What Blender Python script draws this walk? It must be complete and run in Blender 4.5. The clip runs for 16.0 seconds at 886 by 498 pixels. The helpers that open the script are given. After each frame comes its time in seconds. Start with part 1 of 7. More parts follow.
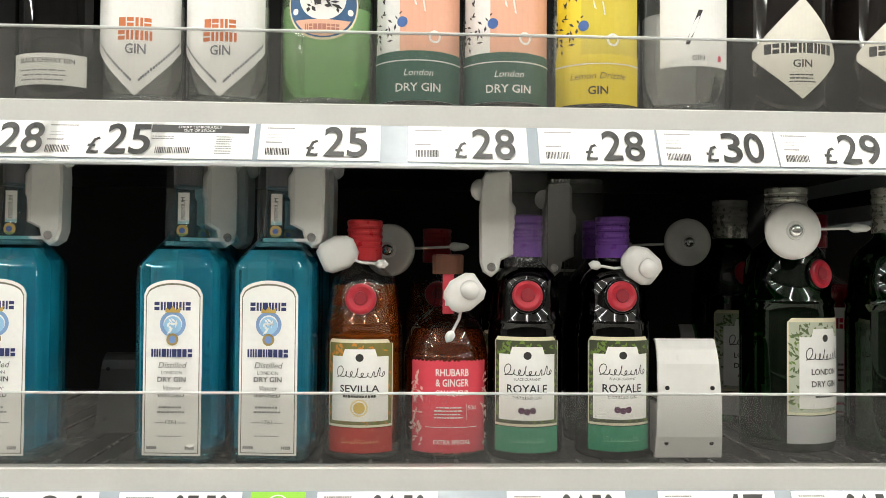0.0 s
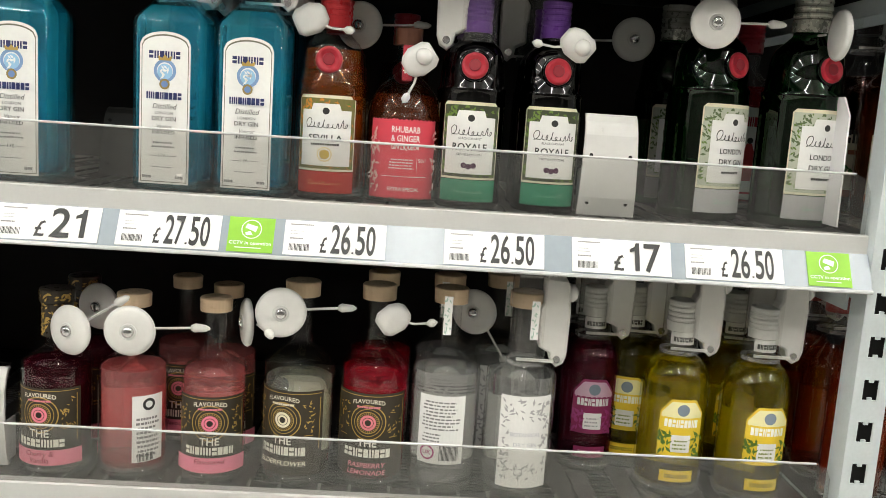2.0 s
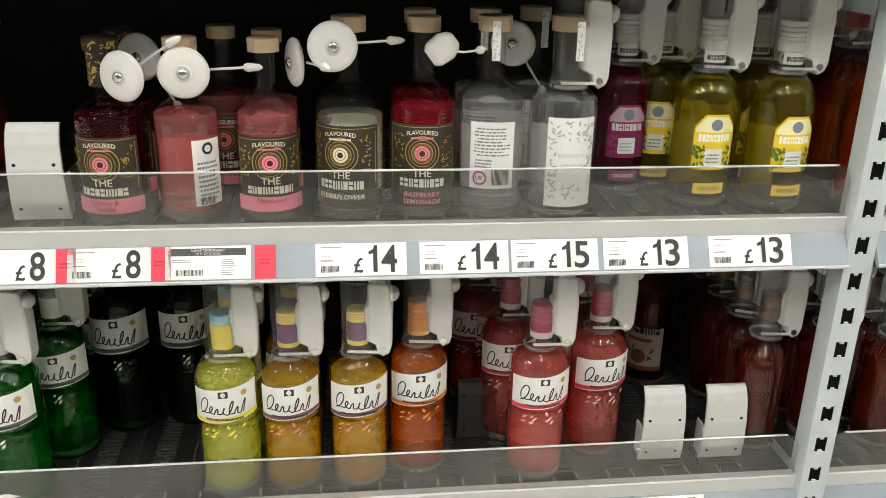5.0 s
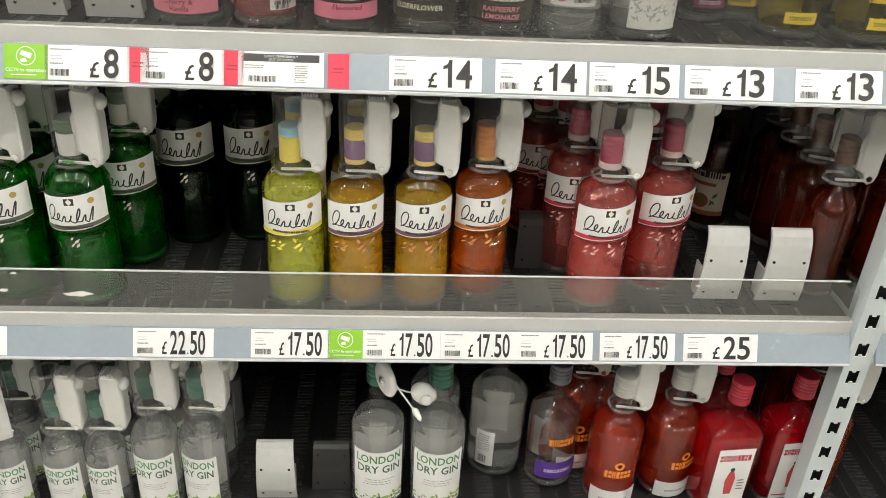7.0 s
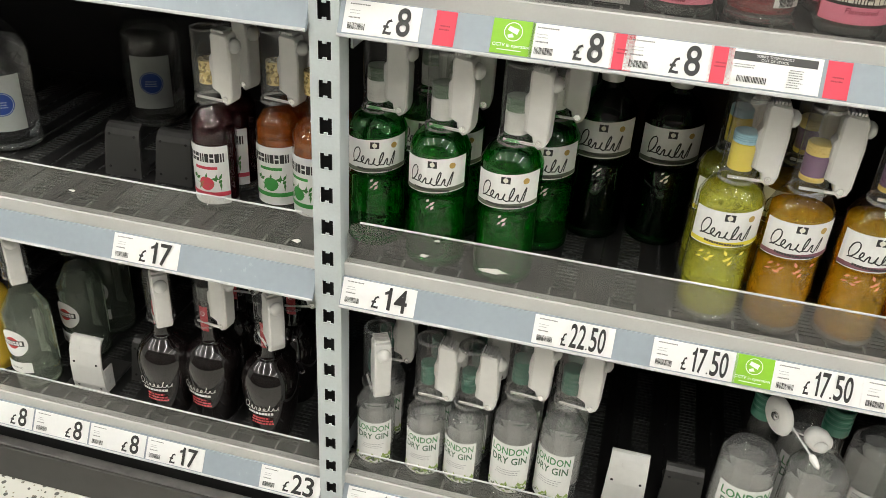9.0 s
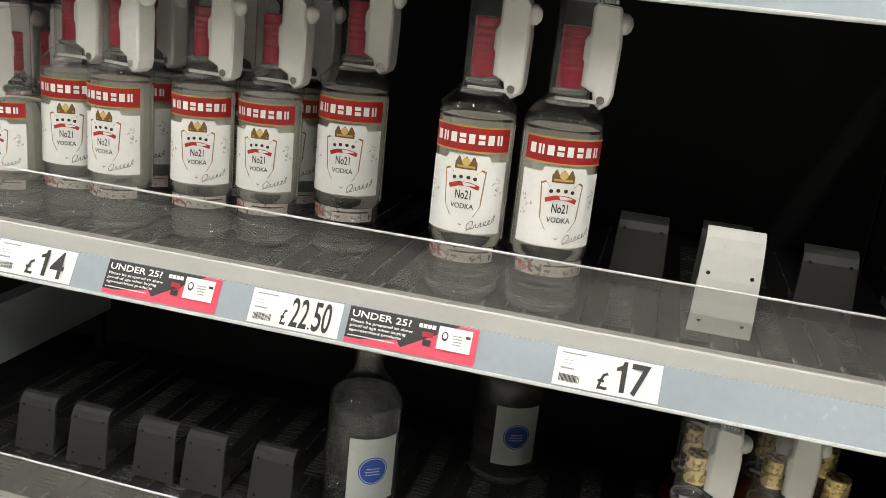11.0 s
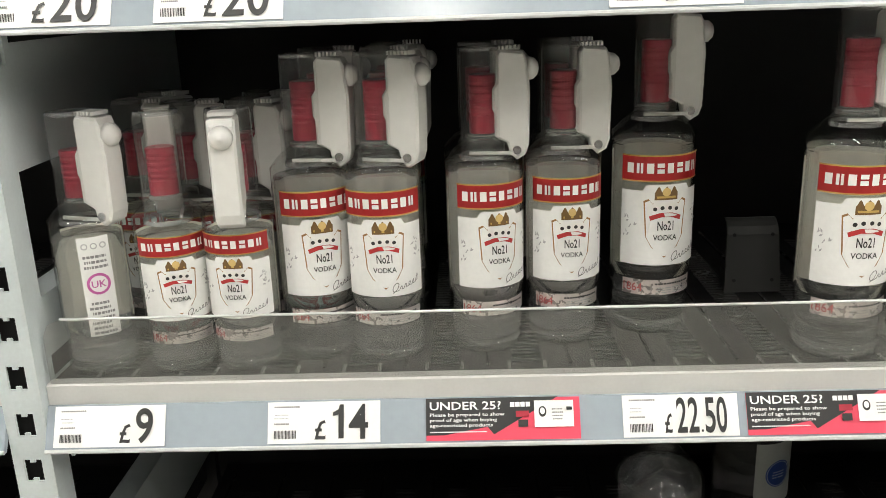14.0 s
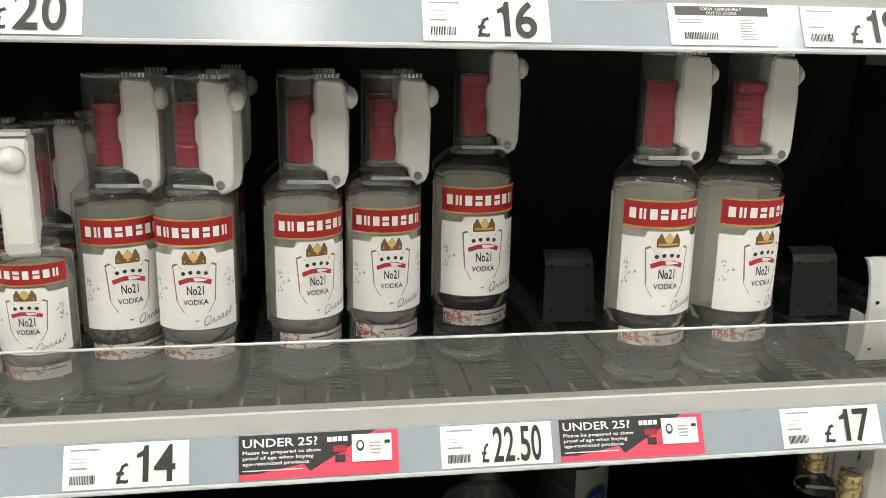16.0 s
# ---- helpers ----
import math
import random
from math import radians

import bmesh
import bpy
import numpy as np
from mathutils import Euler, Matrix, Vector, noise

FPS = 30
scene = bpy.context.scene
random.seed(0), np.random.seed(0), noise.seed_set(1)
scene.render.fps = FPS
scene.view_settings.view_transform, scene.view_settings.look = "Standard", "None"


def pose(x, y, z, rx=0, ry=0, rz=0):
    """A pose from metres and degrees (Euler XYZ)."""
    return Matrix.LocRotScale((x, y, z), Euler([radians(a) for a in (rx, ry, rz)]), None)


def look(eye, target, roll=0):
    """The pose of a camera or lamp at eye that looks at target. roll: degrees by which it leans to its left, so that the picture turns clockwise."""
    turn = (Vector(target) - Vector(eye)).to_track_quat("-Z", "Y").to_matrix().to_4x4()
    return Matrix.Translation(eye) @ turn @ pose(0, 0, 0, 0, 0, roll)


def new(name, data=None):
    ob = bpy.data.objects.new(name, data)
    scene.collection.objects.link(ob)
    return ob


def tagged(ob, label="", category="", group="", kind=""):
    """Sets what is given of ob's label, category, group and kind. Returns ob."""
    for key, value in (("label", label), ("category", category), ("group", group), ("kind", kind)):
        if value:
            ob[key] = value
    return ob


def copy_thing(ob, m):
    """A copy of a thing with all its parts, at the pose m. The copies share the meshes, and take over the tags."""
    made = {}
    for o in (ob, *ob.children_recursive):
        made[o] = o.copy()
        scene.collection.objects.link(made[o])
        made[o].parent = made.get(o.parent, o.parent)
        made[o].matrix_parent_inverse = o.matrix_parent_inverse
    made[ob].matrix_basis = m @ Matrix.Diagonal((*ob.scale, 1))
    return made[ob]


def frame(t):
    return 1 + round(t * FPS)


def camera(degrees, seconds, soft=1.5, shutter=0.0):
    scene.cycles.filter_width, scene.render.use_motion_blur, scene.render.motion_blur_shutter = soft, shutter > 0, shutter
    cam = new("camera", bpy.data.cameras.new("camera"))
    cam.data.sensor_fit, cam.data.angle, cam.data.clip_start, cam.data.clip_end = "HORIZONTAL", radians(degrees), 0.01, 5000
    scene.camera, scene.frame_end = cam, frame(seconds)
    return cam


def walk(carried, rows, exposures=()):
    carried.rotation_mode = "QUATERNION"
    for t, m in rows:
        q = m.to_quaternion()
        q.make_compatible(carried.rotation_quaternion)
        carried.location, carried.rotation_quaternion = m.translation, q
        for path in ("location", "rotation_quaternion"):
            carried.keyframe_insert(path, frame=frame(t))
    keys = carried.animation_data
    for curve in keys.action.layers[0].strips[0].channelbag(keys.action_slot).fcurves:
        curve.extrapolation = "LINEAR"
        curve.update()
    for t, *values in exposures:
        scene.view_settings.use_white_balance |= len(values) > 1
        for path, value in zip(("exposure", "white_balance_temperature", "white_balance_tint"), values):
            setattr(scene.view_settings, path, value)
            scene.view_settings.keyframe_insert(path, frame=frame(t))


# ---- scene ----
cam = camera(54.5, 16.0, soft=0.85)
EXPOSURES = [(0.0, 0.0)]
PATH = [
    (0, (-0.029, 0.05, 1.522), (0.061, 2.218, 1.572), 0.5),
    (0.3, (-0.028, 0.047, 1.506), (0.068, 2.214, 1.506), 0.5),
    (0.5, (-0.03, 0.042, 1.498), (0.084, 2.209, 1.46), 0.7),
    (1, (-0.002, 0.021, 1.492), (0.102, 2.181, 1.318), 1.3),
    (1.5, (0.03, -0.026, 1.464), (0.135, 2.128, 1.222), 2.3),
    (2, (0.022, -0.084, 1.442), (0.113, 2.059, 1.114), 3.8),
    (2.5, (0.008, -0.104, 1.442), (0.075, 2.016, 0.983), 4.5),
    (3, (-0.047, -0.102, 1.424), (0.037, 2.006, 0.916), 4.0),
    (3.5, (-0.084, -0.094, 1.419), (0.043, 1.996, 0.855), 3.3),
    (4, (-0.091, -0.106, 1.409), (0.097, 1.966, 0.794), 2.4),
    (4.5, (-0.094, -0.115, 1.393), (0.148, 1.923, 0.688), 1.6),
    (5, (-0.097, -0.128, 1.354), (0.141, 1.884, 0.577), 1.2),
    (5.2, (-0.095, -0.125, 1.356), (0.13, 1.859, 0.507), 1.2),
    (7.3, (-0.152, -0.144, 1.279), (-0.033, 1.712, 0.161), 3.7),
    (7.5, (-0.165, -0.149, 1.263), (-0.073, 1.694, 0.12), 3.9),
    (8, (-0.21, -0.145, 1.255), (-0.247, 1.668, 0.064), 4.1),
    (8.5, (-0.29, -0.157, 1.263), (-0.529, 1.658, 0.098), 4.1),
    (9, (-0.383, -0.125, 1.266), (-0.799, 1.692, 0.154), 3.7),
    (9.5, (-0.527, -0.033, 1.265), (-1.048, 1.792, 0.213), 4.6),
    (10, (-0.813, -0.031, 1.304), (-1.202, 1.837, 0.272), 8.2),
    (10.2, (-0.84, -0.03, 1.291), (-1.391, 1.847, 0.354), 6.4),
    (12.3, (-1.554, 0.043, 1.408), (-1.761, 2.16, 0.975), 2.4),
    (12.5, (-1.572, 0.05, 1.409), (-1.771, 2.169, 0.984), 2.2),
    (13, (-1.58, 0.082, 1.404), (-1.773, 2.198, 0.96), 0.7),
    (13.5, (-1.57, 0.1, 1.387), (-1.741, 2.186, 0.816), -1.3),
    (14, (-1.61, 0.085, 1.364), (-1.678, 2.162, 0.742), -2.0),
    (14.5, (-1.63, 0.082, 1.354), (-1.577, 2.17, 0.761), -1.0),
    (15, (-1.624, 0.087, 1.351), (-1.506, 2.179, 0.788), -0.1),
    (15.5, (-1.611, 0.088, 1.351), (-1.403, 2.18, 0.812), 0.7),
    (16, (-1.586, 0.093, 1.36), (-1.261, 2.168, 0.812), 1.1),
]
walk(cam, [(t, look(eye, target, roll)) for t, eye, target, roll in PATH], EXPOSURES)

# ---- light: fluorescent strips on the shop ceiling ----
world = bpy.data.worlds.new("world")
scene.world = world
world.use_nodes = True
world.node_tree.nodes["Background"].inputs[0].default_value = (0.9, 0.95, 1.0, 1)
world.node_tree.nodes["Background"].inputs[1].default_value = 0.02
STRIP_POWER = 41.0

K = 1.085  # metres to one unit of the shelf survey


# ---- materials ----
def material(name, color, rough=0.5, metal=0.0, grain=0.0, scale=60.0, bump=0.0, transmission=0.0, ior=1.45, coat=0.0):
    m = bpy.data.materials.new(name)
    m.use_nodes = True
    nt = m.node_tree
    b = nt.nodes["Principled BSDF"]
    b.inputs["Base Color"].default_value = (*color, 1)
    b.inputs["Roughness"].default_value = rough
    b.inputs["Metallic"].default_value = metal
    b.inputs["Transmission Weight"].default_value = transmission
    b.inputs["IOR"].default_value = ior
    b.inputs["Coat Weight"].default_value = coat
    if grain or bump:
        tc = nt.nodes.new("ShaderNodeTexCoord")
        fine = nt.nodes.new("ShaderNodeTexNoise")
        fine.inputs["Scale"].default_value = scale
        fine.inputs["Detail"].default_value = 6
        broad = nt.nodes.new("ShaderNodeTexNoise")
        broad.inputs["Scale"].default_value = scale * 0.09
        broad.inputs["Detail"].default_value = 3
        nt.links.new(tc.outputs["Object"], fine.inputs["Vector"])
        nt.links.new(tc.outputs["Object"], broad.inputs["Vector"])
        add = nt.nodes.new("ShaderNodeMath")
        add.operation = "ADD"
        nt.links.new(fine.outputs["Fac"], add.inputs[0])
        nt.links.new(broad.outputs["Fac"], add.inputs[1])
        if grain:
            ramp = nt.nodes.new("ShaderNodeMapRange")
            ramp.inputs["From Min"].default_value = 0.6
            ramp.inputs["From Max"].default_value = 1.4
            ramp.inputs["To Min"].default_value = 1 - grain
            ramp.inputs["To Max"].default_value = 1 + grain
            nt.links.new(add.outputs[0], ramp.inputs["Value"])
            mul = nt.nodes.new("ShaderNodeVectorMath")
            mul.operation = "SCALE"
            mul.inputs[0].default_value = color
            nt.links.new(ramp.outputs[0], mul.inputs["Scale"])
            nt.links.new(mul.outputs[0], b.inputs["Base Color"])
            rr = nt.nodes.new("ShaderNodeMapRange")
            rr.inputs["From Min"].default_value = 0.6
            rr.inputs["From Max"].default_value = 1.4
            rr.inputs["To Min"].default_value = max(0.02, rough - 0.08)
            rr.inputs["To Max"].default_value = min(1, rough + 0.08)
            nt.links.new(add.outputs[0], rr.inputs["Value"])
            nt.links.new(rr.outputs[0], b.inputs["Roughness"])
        if bump:
            bp = nt.nodes.new("ShaderNodeBump")
            bp.inputs["Strength"].default_value = bump
            bp.inputs["Distance"].default_value = 0.001
            nt.links.new(fine.outputs["Fac"], bp.inputs["Height"])
            nt.links.new(bp.outputs[0], b.inputs["Normal"])
    return m


def clear(name, tint, gloss=1.0, rough=0.02, haze=0.0, hazecolor=(0.8, 0.8, 0.8), ior=1.45, wavy=0.0):
    """Thin clear glass or plastic: see-through with a glossy surface, and a little dust."""
    m = bpy.data.materials.new(name)
    m.use_nodes = True
    nt = m.node_tree
    nt.nodes.clear()
    out = nt.nodes.new("ShaderNodeOutputMaterial")
    tr = nt.nodes.new("ShaderNodeBsdfTransparent")
    tr.inputs[0].default_value = (*tint, 1)
    gl = nt.nodes.new("ShaderNodeBsdfGlossy")
    gl.inputs["Roughness"].default_value = rough
    if wavy:
        where = nt.nodes.new("ShaderNodeTexCoord")
        waves = nt.nodes.new("ShaderNodeTexNoise")
        waves.inputs["Scale"].default_value = 55
        waves.inputs["Detail"].default_value = 2
        nt.links.new(where.outputs["Object"], waves.inputs["Vector"])
        relief = nt.nodes.new("ShaderNodeBump")
        relief.inputs["Strength"].default_value = wavy
        relief.inputs["Distance"].default_value = 0.004
        nt.links.new(waves.outputs["Fac"], relief.inputs["Height"])
        nt.links.new(relief.outputs[0], gl.inputs["Normal"])
    fr = nt.nodes.new("ShaderNodeLayerWeight")
    fr.inputs["Blend"].default_value = 0.5
    steep = nt.nodes.new("ShaderNodeMath")
    steep.operation = "POWER"
    steep.inputs[1].default_value = 5.0
    nt.links.new(fr.outputs["Facing"], steep.inputs[0])
    amount = nt.nodes.new("ShaderNodeMath")
    amount.operation = "MULTIPLY_ADD"
    amount.use_clamp = True
    amount.inputs[1].default_value = 0.75 * gloss
    amount.inputs[2].default_value = ((ior - 1) / (ior + 1)) ** 2 * gloss
    nt.links.new(steep.outputs[0], amount.inputs[0])
    mix = nt.nodes.new("ShaderNodeMixShader")
    nt.links.new(amount.outputs[0], mix.inputs[0])
    last = tr
    if haze:
        df = nt.nodes.new("ShaderNodeBsdfDiffuse")
        df.inputs[0].default_value = (*hazecolor, 1)
        hz = nt.nodes.new("ShaderNodeMixShader")
        hz.inputs[0].default_value = haze
        tc = nt.nodes.new("ShaderNodeTexCoord")
        ns = nt.nodes.new("ShaderNodeTexNoise")
        ns.inputs["Scale"].default_value = 9
        ns.inputs["Detail"].default_value = 8
        nt.links.new(tc.outputs["Object"], ns.inputs["Vector"])
        mr = nt.nodes.new("ShaderNodeMapRange")
        mr.inputs["From Min"].default_value = 0.3
        mr.inputs["From Max"].default_value = 0.7
        mr.inputs["To Min"].default_value = haze * 0.4
        mr.inputs["To Max"].default_value = haze * 1.6
        nt.links.new(ns.outputs["Fac"], mr.inputs["Value"])
        nt.links.new(mr.outputs[0], hz.inputs[0])
        nt.links.new(tr.outputs[0], hz.inputs[1])
        nt.links.new(df.outputs[0], hz.inputs[2])
        last = hz
    nt.links.new(last.outputs[0], mix.inputs[1])
    nt.links.new(gl.outputs[0], mix.inputs[2])
    nt.links.new(mix.outputs[0], out.inputs[0])
    return m


PLAIN = {}


def paint(color, rough=0.45):
    """Printed or moulded colour, one material for each colour."""
    key = (color, rough)
    if key not in PLAIN:
        PLAIN[key] = material("print_" + "_".join(str(int(c * 100)) for c in color), color, rough, grain=0.05, scale=220)
    return PLAIN[key]


LIQUIDS = {}


def liquid_mat(color, clearness, moulded=False):
    """A spirit in its glass: bends what lies behind it, with a diffuse share standing for light carried through it and
    a wet inner gloss; moulded: behind relief glass.
    """
    key = (color, clearness, moulded)
    if key in LIQUIDS:
        return LIQUIDS[key]
    m = bpy.data.materials.new("spirit_" + "_".join(str(int(c * 100)) for c in color))
    m.use_nodes = True
    nt = m.node_tree
    nt.nodes.clear()
    out = nt.nodes.new("ShaderNodeOutputMaterial")
    pale = min(color) > 0.4
    lift = 1.5 if max(color) > 0.2 else 1.0
    tint = tuple(min(0.985, (c * lift) ** 0.5) for c in color)
    tr = nt.nodes.new("ShaderNodeBsdfTransparent")
    tr.inputs[0].default_value = (*tint, 1)
    rf = nt.nodes.new("ShaderNodeBsdfGlass")
    rf.inputs["Color"].default_value = (*tint, 1)
    rf.inputs["IOR"].default_value = 1.38
    rf.inputs["Roughness"].default_value = 0.0
    # diffuse colour, brightened to stand for light gathered inside the spirit
    df = nt.nodes.new("ShaderNodeBsdfDiffuse")
    df.inputs[0].default_value = (*(min(0.97, c * 1.9) for c in color), 1)
    gl = nt.nodes.new("ShaderNodeBsdfGlossy")
    gl.inputs[0].default_value = (*(0.12 + 0.8 * min(1.0, c * 1.6) for c in color), 1)
    gl.inputs["Roughness"].default_value = 0.07
    tc = nt.nodes.new("ShaderNodeTexCoord")
    ns = nt.nodes.new("ShaderNodeTexNoise")
    ns.inputs["Scale"].default_value = 34 if moulded else 26
    ns.inputs["Detail"].default_value = 1.0
    ns.inputs["Distortion"].default_value = 2.2 if moulded else 0.6
    nt.links.new(tc.outputs["Object"], ns.inputs["Vector"])
    bp = nt.nodes.new("ShaderNodeBump")
    bp.inputs["Strength"].default_value = 1.0 if moulded else 0.35
    bp.inputs["Distance"].default_value = 0.012 if moulded else 0.006
    nt.links.new(ns.outputs["Fac"], bp.inputs["Height"])
    if moulded:
        nt.links.new(bp.outputs[0], gl.inputs["Normal"])
        nt.links.new(bp.outputs[0], df.inputs["Normal"])
        soft = nt.nodes.new("ShaderNodeBump")
        soft.inputs["Strength"].default_value = 0.35
        soft.inputs["Distance"].default_value = 0.012
        nt.links.new(ns.outputs["Fac"], soft.inputs["Height"])
        nt.links.new(soft.outputs[0], rf.inputs["Normal"])
    one = nt.nodes.new("ShaderNodeMixShader")
    one.inputs[0].default_value = 0.7
    nt.links.new(tr.outputs[0], one.inputs[1])
    nt.links.new(rf.outputs[0], one.inputs[2])
    two = nt.nodes.new("ShaderNodeMixShader")
    two.inputs[0].default_value = (0.26 if pale else 0.34) * (1 - clearness)
    nt.links.new(one.outputs[0], two.inputs[1])
    nt.links.new(df.outputs[0], two.inputs[2])
    three = nt.nodes.new("ShaderNodeMixShader")
    three.inputs[0].default_value = 0.01 if pale else 0.08 if moulded else 0.03
    nt.links.new(two.outputs[0], three.inputs[1])
    nt.links.new(gl.outputs[0], three.inputs[2])
    nt.links.new(three.outputs[0], out.inputs[0])
    LIQUIDS[key] = m
    return m


METAL_WHITE = material("powder_coated_white", (0.52, 0.52, 0.505), 0.35, grain=0.04, scale=300, bump=0.05)
METAL_POST = material("powder_coated_grey", (0.50, 0.55, 0.56), 0.42, grain=0.06, scale=260, bump=0.06)
STRIP = material("ticket_strip_plastic", (0.30, 0.345, 0.385), 0.2, grain=0.05, scale=120)
BLACK = material("black_back_panel", (0.006, 0.006, 0.007), 0.6, grain=0.3, scale=40)
DECK = material("dark_shelf_deck", (0.018, 0.018, 0.018), 0.35, grain=0.3, scale=80, bump=0.1)
TRACK = material("track_plastic", (0.055, 0.055, 0.055), 0.25, grain=0.2, scale=150)
TRACK_PALE = material("track_end_plastic", (0.17, 0.17, 0.165), 0.3, grain=0.2, scale=150)
PUSH_W = material("pusher_light_plastic", (0.62, 0.62, 0.60), 0.32, grain=0.05, scale=90)
PUSH_B = material("pusher_black_plastic", (0.045, 0.045, 0.043), 0.42, grain=0.04, scale=90)
# near-black colour standing for the shade inside slots, holes and the plinth recess
HOLE_SHADE = material("hole_shade", (0.01, 0.01, 0.01), 0.8)
TAG_W = material("tag_white_plastic", (0.66, 0.655, 0.63), 0.36, grain=0.05, scale=120, bump=0.05)
TAG_METAL = material("tag_metal", (0.7, 0.7, 0.7), 0.25, metal=1.0)
CAPBOX = clear("clear_tag_plastic", (0.94, 0.94, 0.93), 1.4, 0.05, haze=0.03)
CAP_RIM = clear("clear_rim_plastic", (0.85, 0.85, 0.84), 2.0, 0.08, haze=0.22)
ACRYLIC = clear("acrylic_riser", (0.92, 0.92, 0.91), 1.3, 0.02, haze=0.04, hazecolor=(0.50, 0.50, 0.48))
ACRYLIC_EDGE = material("acrylic_edge", (0.75, 0.77, 0.77), 0.2, transmission=0.3)
GLASS = clear("clear_glass", (0.985, 0.99, 0.985), 1.25, 0.012, ior=1.5, wavy=0.07)
PAPER = material("ticket_paper", (0.80, 0.80, 0.79), 0.4, grain=0.03, scale=200)
INK = paint((0.03, 0.03, 0.03))
INK_GREY = paint((0.22, 0.22, 0.22))
KICK = material("plinth_grey", (0.045, 0.043, 0.040), 0.45, grain=0.35, scale=30)
KICK_EDGE = material("plinth_worn_edge", (0.13, 0.125, 0.12), 0.5, grain=0.5, scale=40)


def speckled_floor():
    """Cream vinyl with sparse dark and tan chips of two sizes."""
    m = material("terrazzo_vinyl", (0.66, 0.65, 0.60), 0.35)
    nt = m.node_tree
    tc = nt.nodes.new("ShaderNodeTexCoord")
    last = None
    for scale, lo, chip in ((95, 0.80, (0.10, 0.095, 0.085)), (210, 0.86, (0.25, 0.22, 0.17))):
        v = nt.nodes.new("ShaderNodeTexVoronoi")
        v.inputs["Scale"].default_value = scale
        nt.links.new(tc.outputs["Object"], v.inputs["Vector"])
        ns = nt.nodes.new("ShaderNodeSeparateColor")
        nt.links.new(v.outputs["Color"], ns.inputs[0])
        some = nt.nodes.new("ShaderNodeMath")
        some.operation = "GREATER_THAN"
        some.inputs[1].default_value = lo
        nt.links.new(ns.outputs[0], some.inputs[0])
        near = nt.nodes.new("ShaderNodeMath")
        near.operation = "LESS_THAN"
        near.inputs[1].default_value = 0.42
        nt.links.new(v.outputs["Distance"], near.inputs[0])
        both = nt.nodes.new("ShaderNodeMath")
        both.operation = "MULTIPLY"
        nt.links.new(some.outputs[0], both.inputs[0])
        nt.links.new(near.outputs[0], both.inputs[1])
        mix = nt.nodes.new("ShaderNodeMix")
        mix.data_type = "RGBA"
        mix.inputs[6].default_value = (0.66, 0.65, 0.60, 1)
        mix.inputs[7].default_value = (*chip, 1)
        nt.links.new(both.outputs[0], mix.inputs[0])
        if last is not None:
            nt.links.new(last.outputs[2], mix.inputs[6])
        last = mix
    nt.links.new(last.outputs[2], nt.nodes["Principled BSDF"].inputs["Base Color"])
    return m


FLOOR = speckled_floor()
CEILING = material("ceiling_tiles", (0.7, 0.7, 0.68), 0.8, grain=0.05, scale=40)
# dark average tone for the unseen opposite shelving, to keep glass reflections dark
AISLE_DARK = material("dark_aisle_standin", (0.10, 0.095, 0.09), 0.6, grain=0.5, scale=8)
WALL = material("enclosing_wall", (0.45, 0.45, 0.44), 0.6, grain=0.1, scale=20)


def glowing(name, color, strength):
    m = bpy.data.materials.new(name)
    m.use_nodes = True
    b = m.node_tree.nodes["Principled BSDF"]
    b.inputs["Base Color"].default_value = (0.9, 0.9, 0.9, 1)
    b.inputs["Emission Color"].default_value = (*color, 1)
    b.inputs["Emission Strength"].default_value = strength
    return m


TUBE = glowing("fluorescent_tube", (1.0, 0.97, 0.90), STRIP_POWER)


# ---- mesh helpers ----
def empty(name, m=None):
    ob = new(name)
    if m is not None:
        ob.matrix_world = m
    return ob


def mesh_from(name, verts, faces, mat, smooth=False):
    me = bpy.data.meshes.new(name)
    me.from_pydata(verts, [], faces)
    me.materials.append(mat)
    if smooth:
        me.polygons.foreach_set("use_smooth", [True] * len(me.polygons))
    me.update()
    return me


def part(name, geo, mat, parent=None, label="", smooth=False):
    """Links (verts, faces), or a mesh, as one object under a thing or a part."""
    me = geo if isinstance(geo, bpy.types.Mesh) else mesh_from(name, geo[0], geo[1], mat, smooth)
    ob = new(name, me)
    if parent is not None:
        ob.parent = parent
    if label:
        ob["label"] = label
    return ob


def join(*geos):
    verts, faces = [], []
    for v, f in geos:
        n = len(verts)
        verts += v
        faces += [tuple(i + n for i in q) for q in f]
    return verts, faces


def moved(geo, dx=0, dy=0, dz=0):
    return [(x + dx, y + dy, z + dz) for x, y, z in geo[0]], geo[1]


def turned(geo, m):
    return [tuple(m @ Vector(v)) for v in geo[0]], geo[1]


def box(x0, y0, z0, x1, y1, z1, bevel=0.0):
    if not bevel:
        v = [(x, y, z) for z in (z0, z1) for y in (y0, y1) for x in (x0, x1)]
        return v, [(0, 2, 3, 1), (4, 5, 7, 6), (0, 1, 5, 4), (2, 6, 7, 3), (0, 4, 6, 2), (1, 3, 7, 5)]
    bm = bmesh.new()
    bmesh.ops.create_cube(bm, size=1)
    for q in bm.verts:
        q.co = Vector(((x0 + x1) / 2 + q.co.x * (x1 - x0), (y0 + y1) / 2 + q.co.y * (y1 - y0), (z0 + z1) / 2 + q.co.z * (z1 - z0)))
    bmesh.ops.bevel(bm, geom=bm.edges[:], offset=bevel, segments=2, profile=0.5, affect="EDGES")
    bm.verts.ensure_lookup_table()
    out = [tuple(q.co) for q in bm.verts], [tuple(q.index for q in f.verts) for f in bm.faces]
    bm.free()
    return out


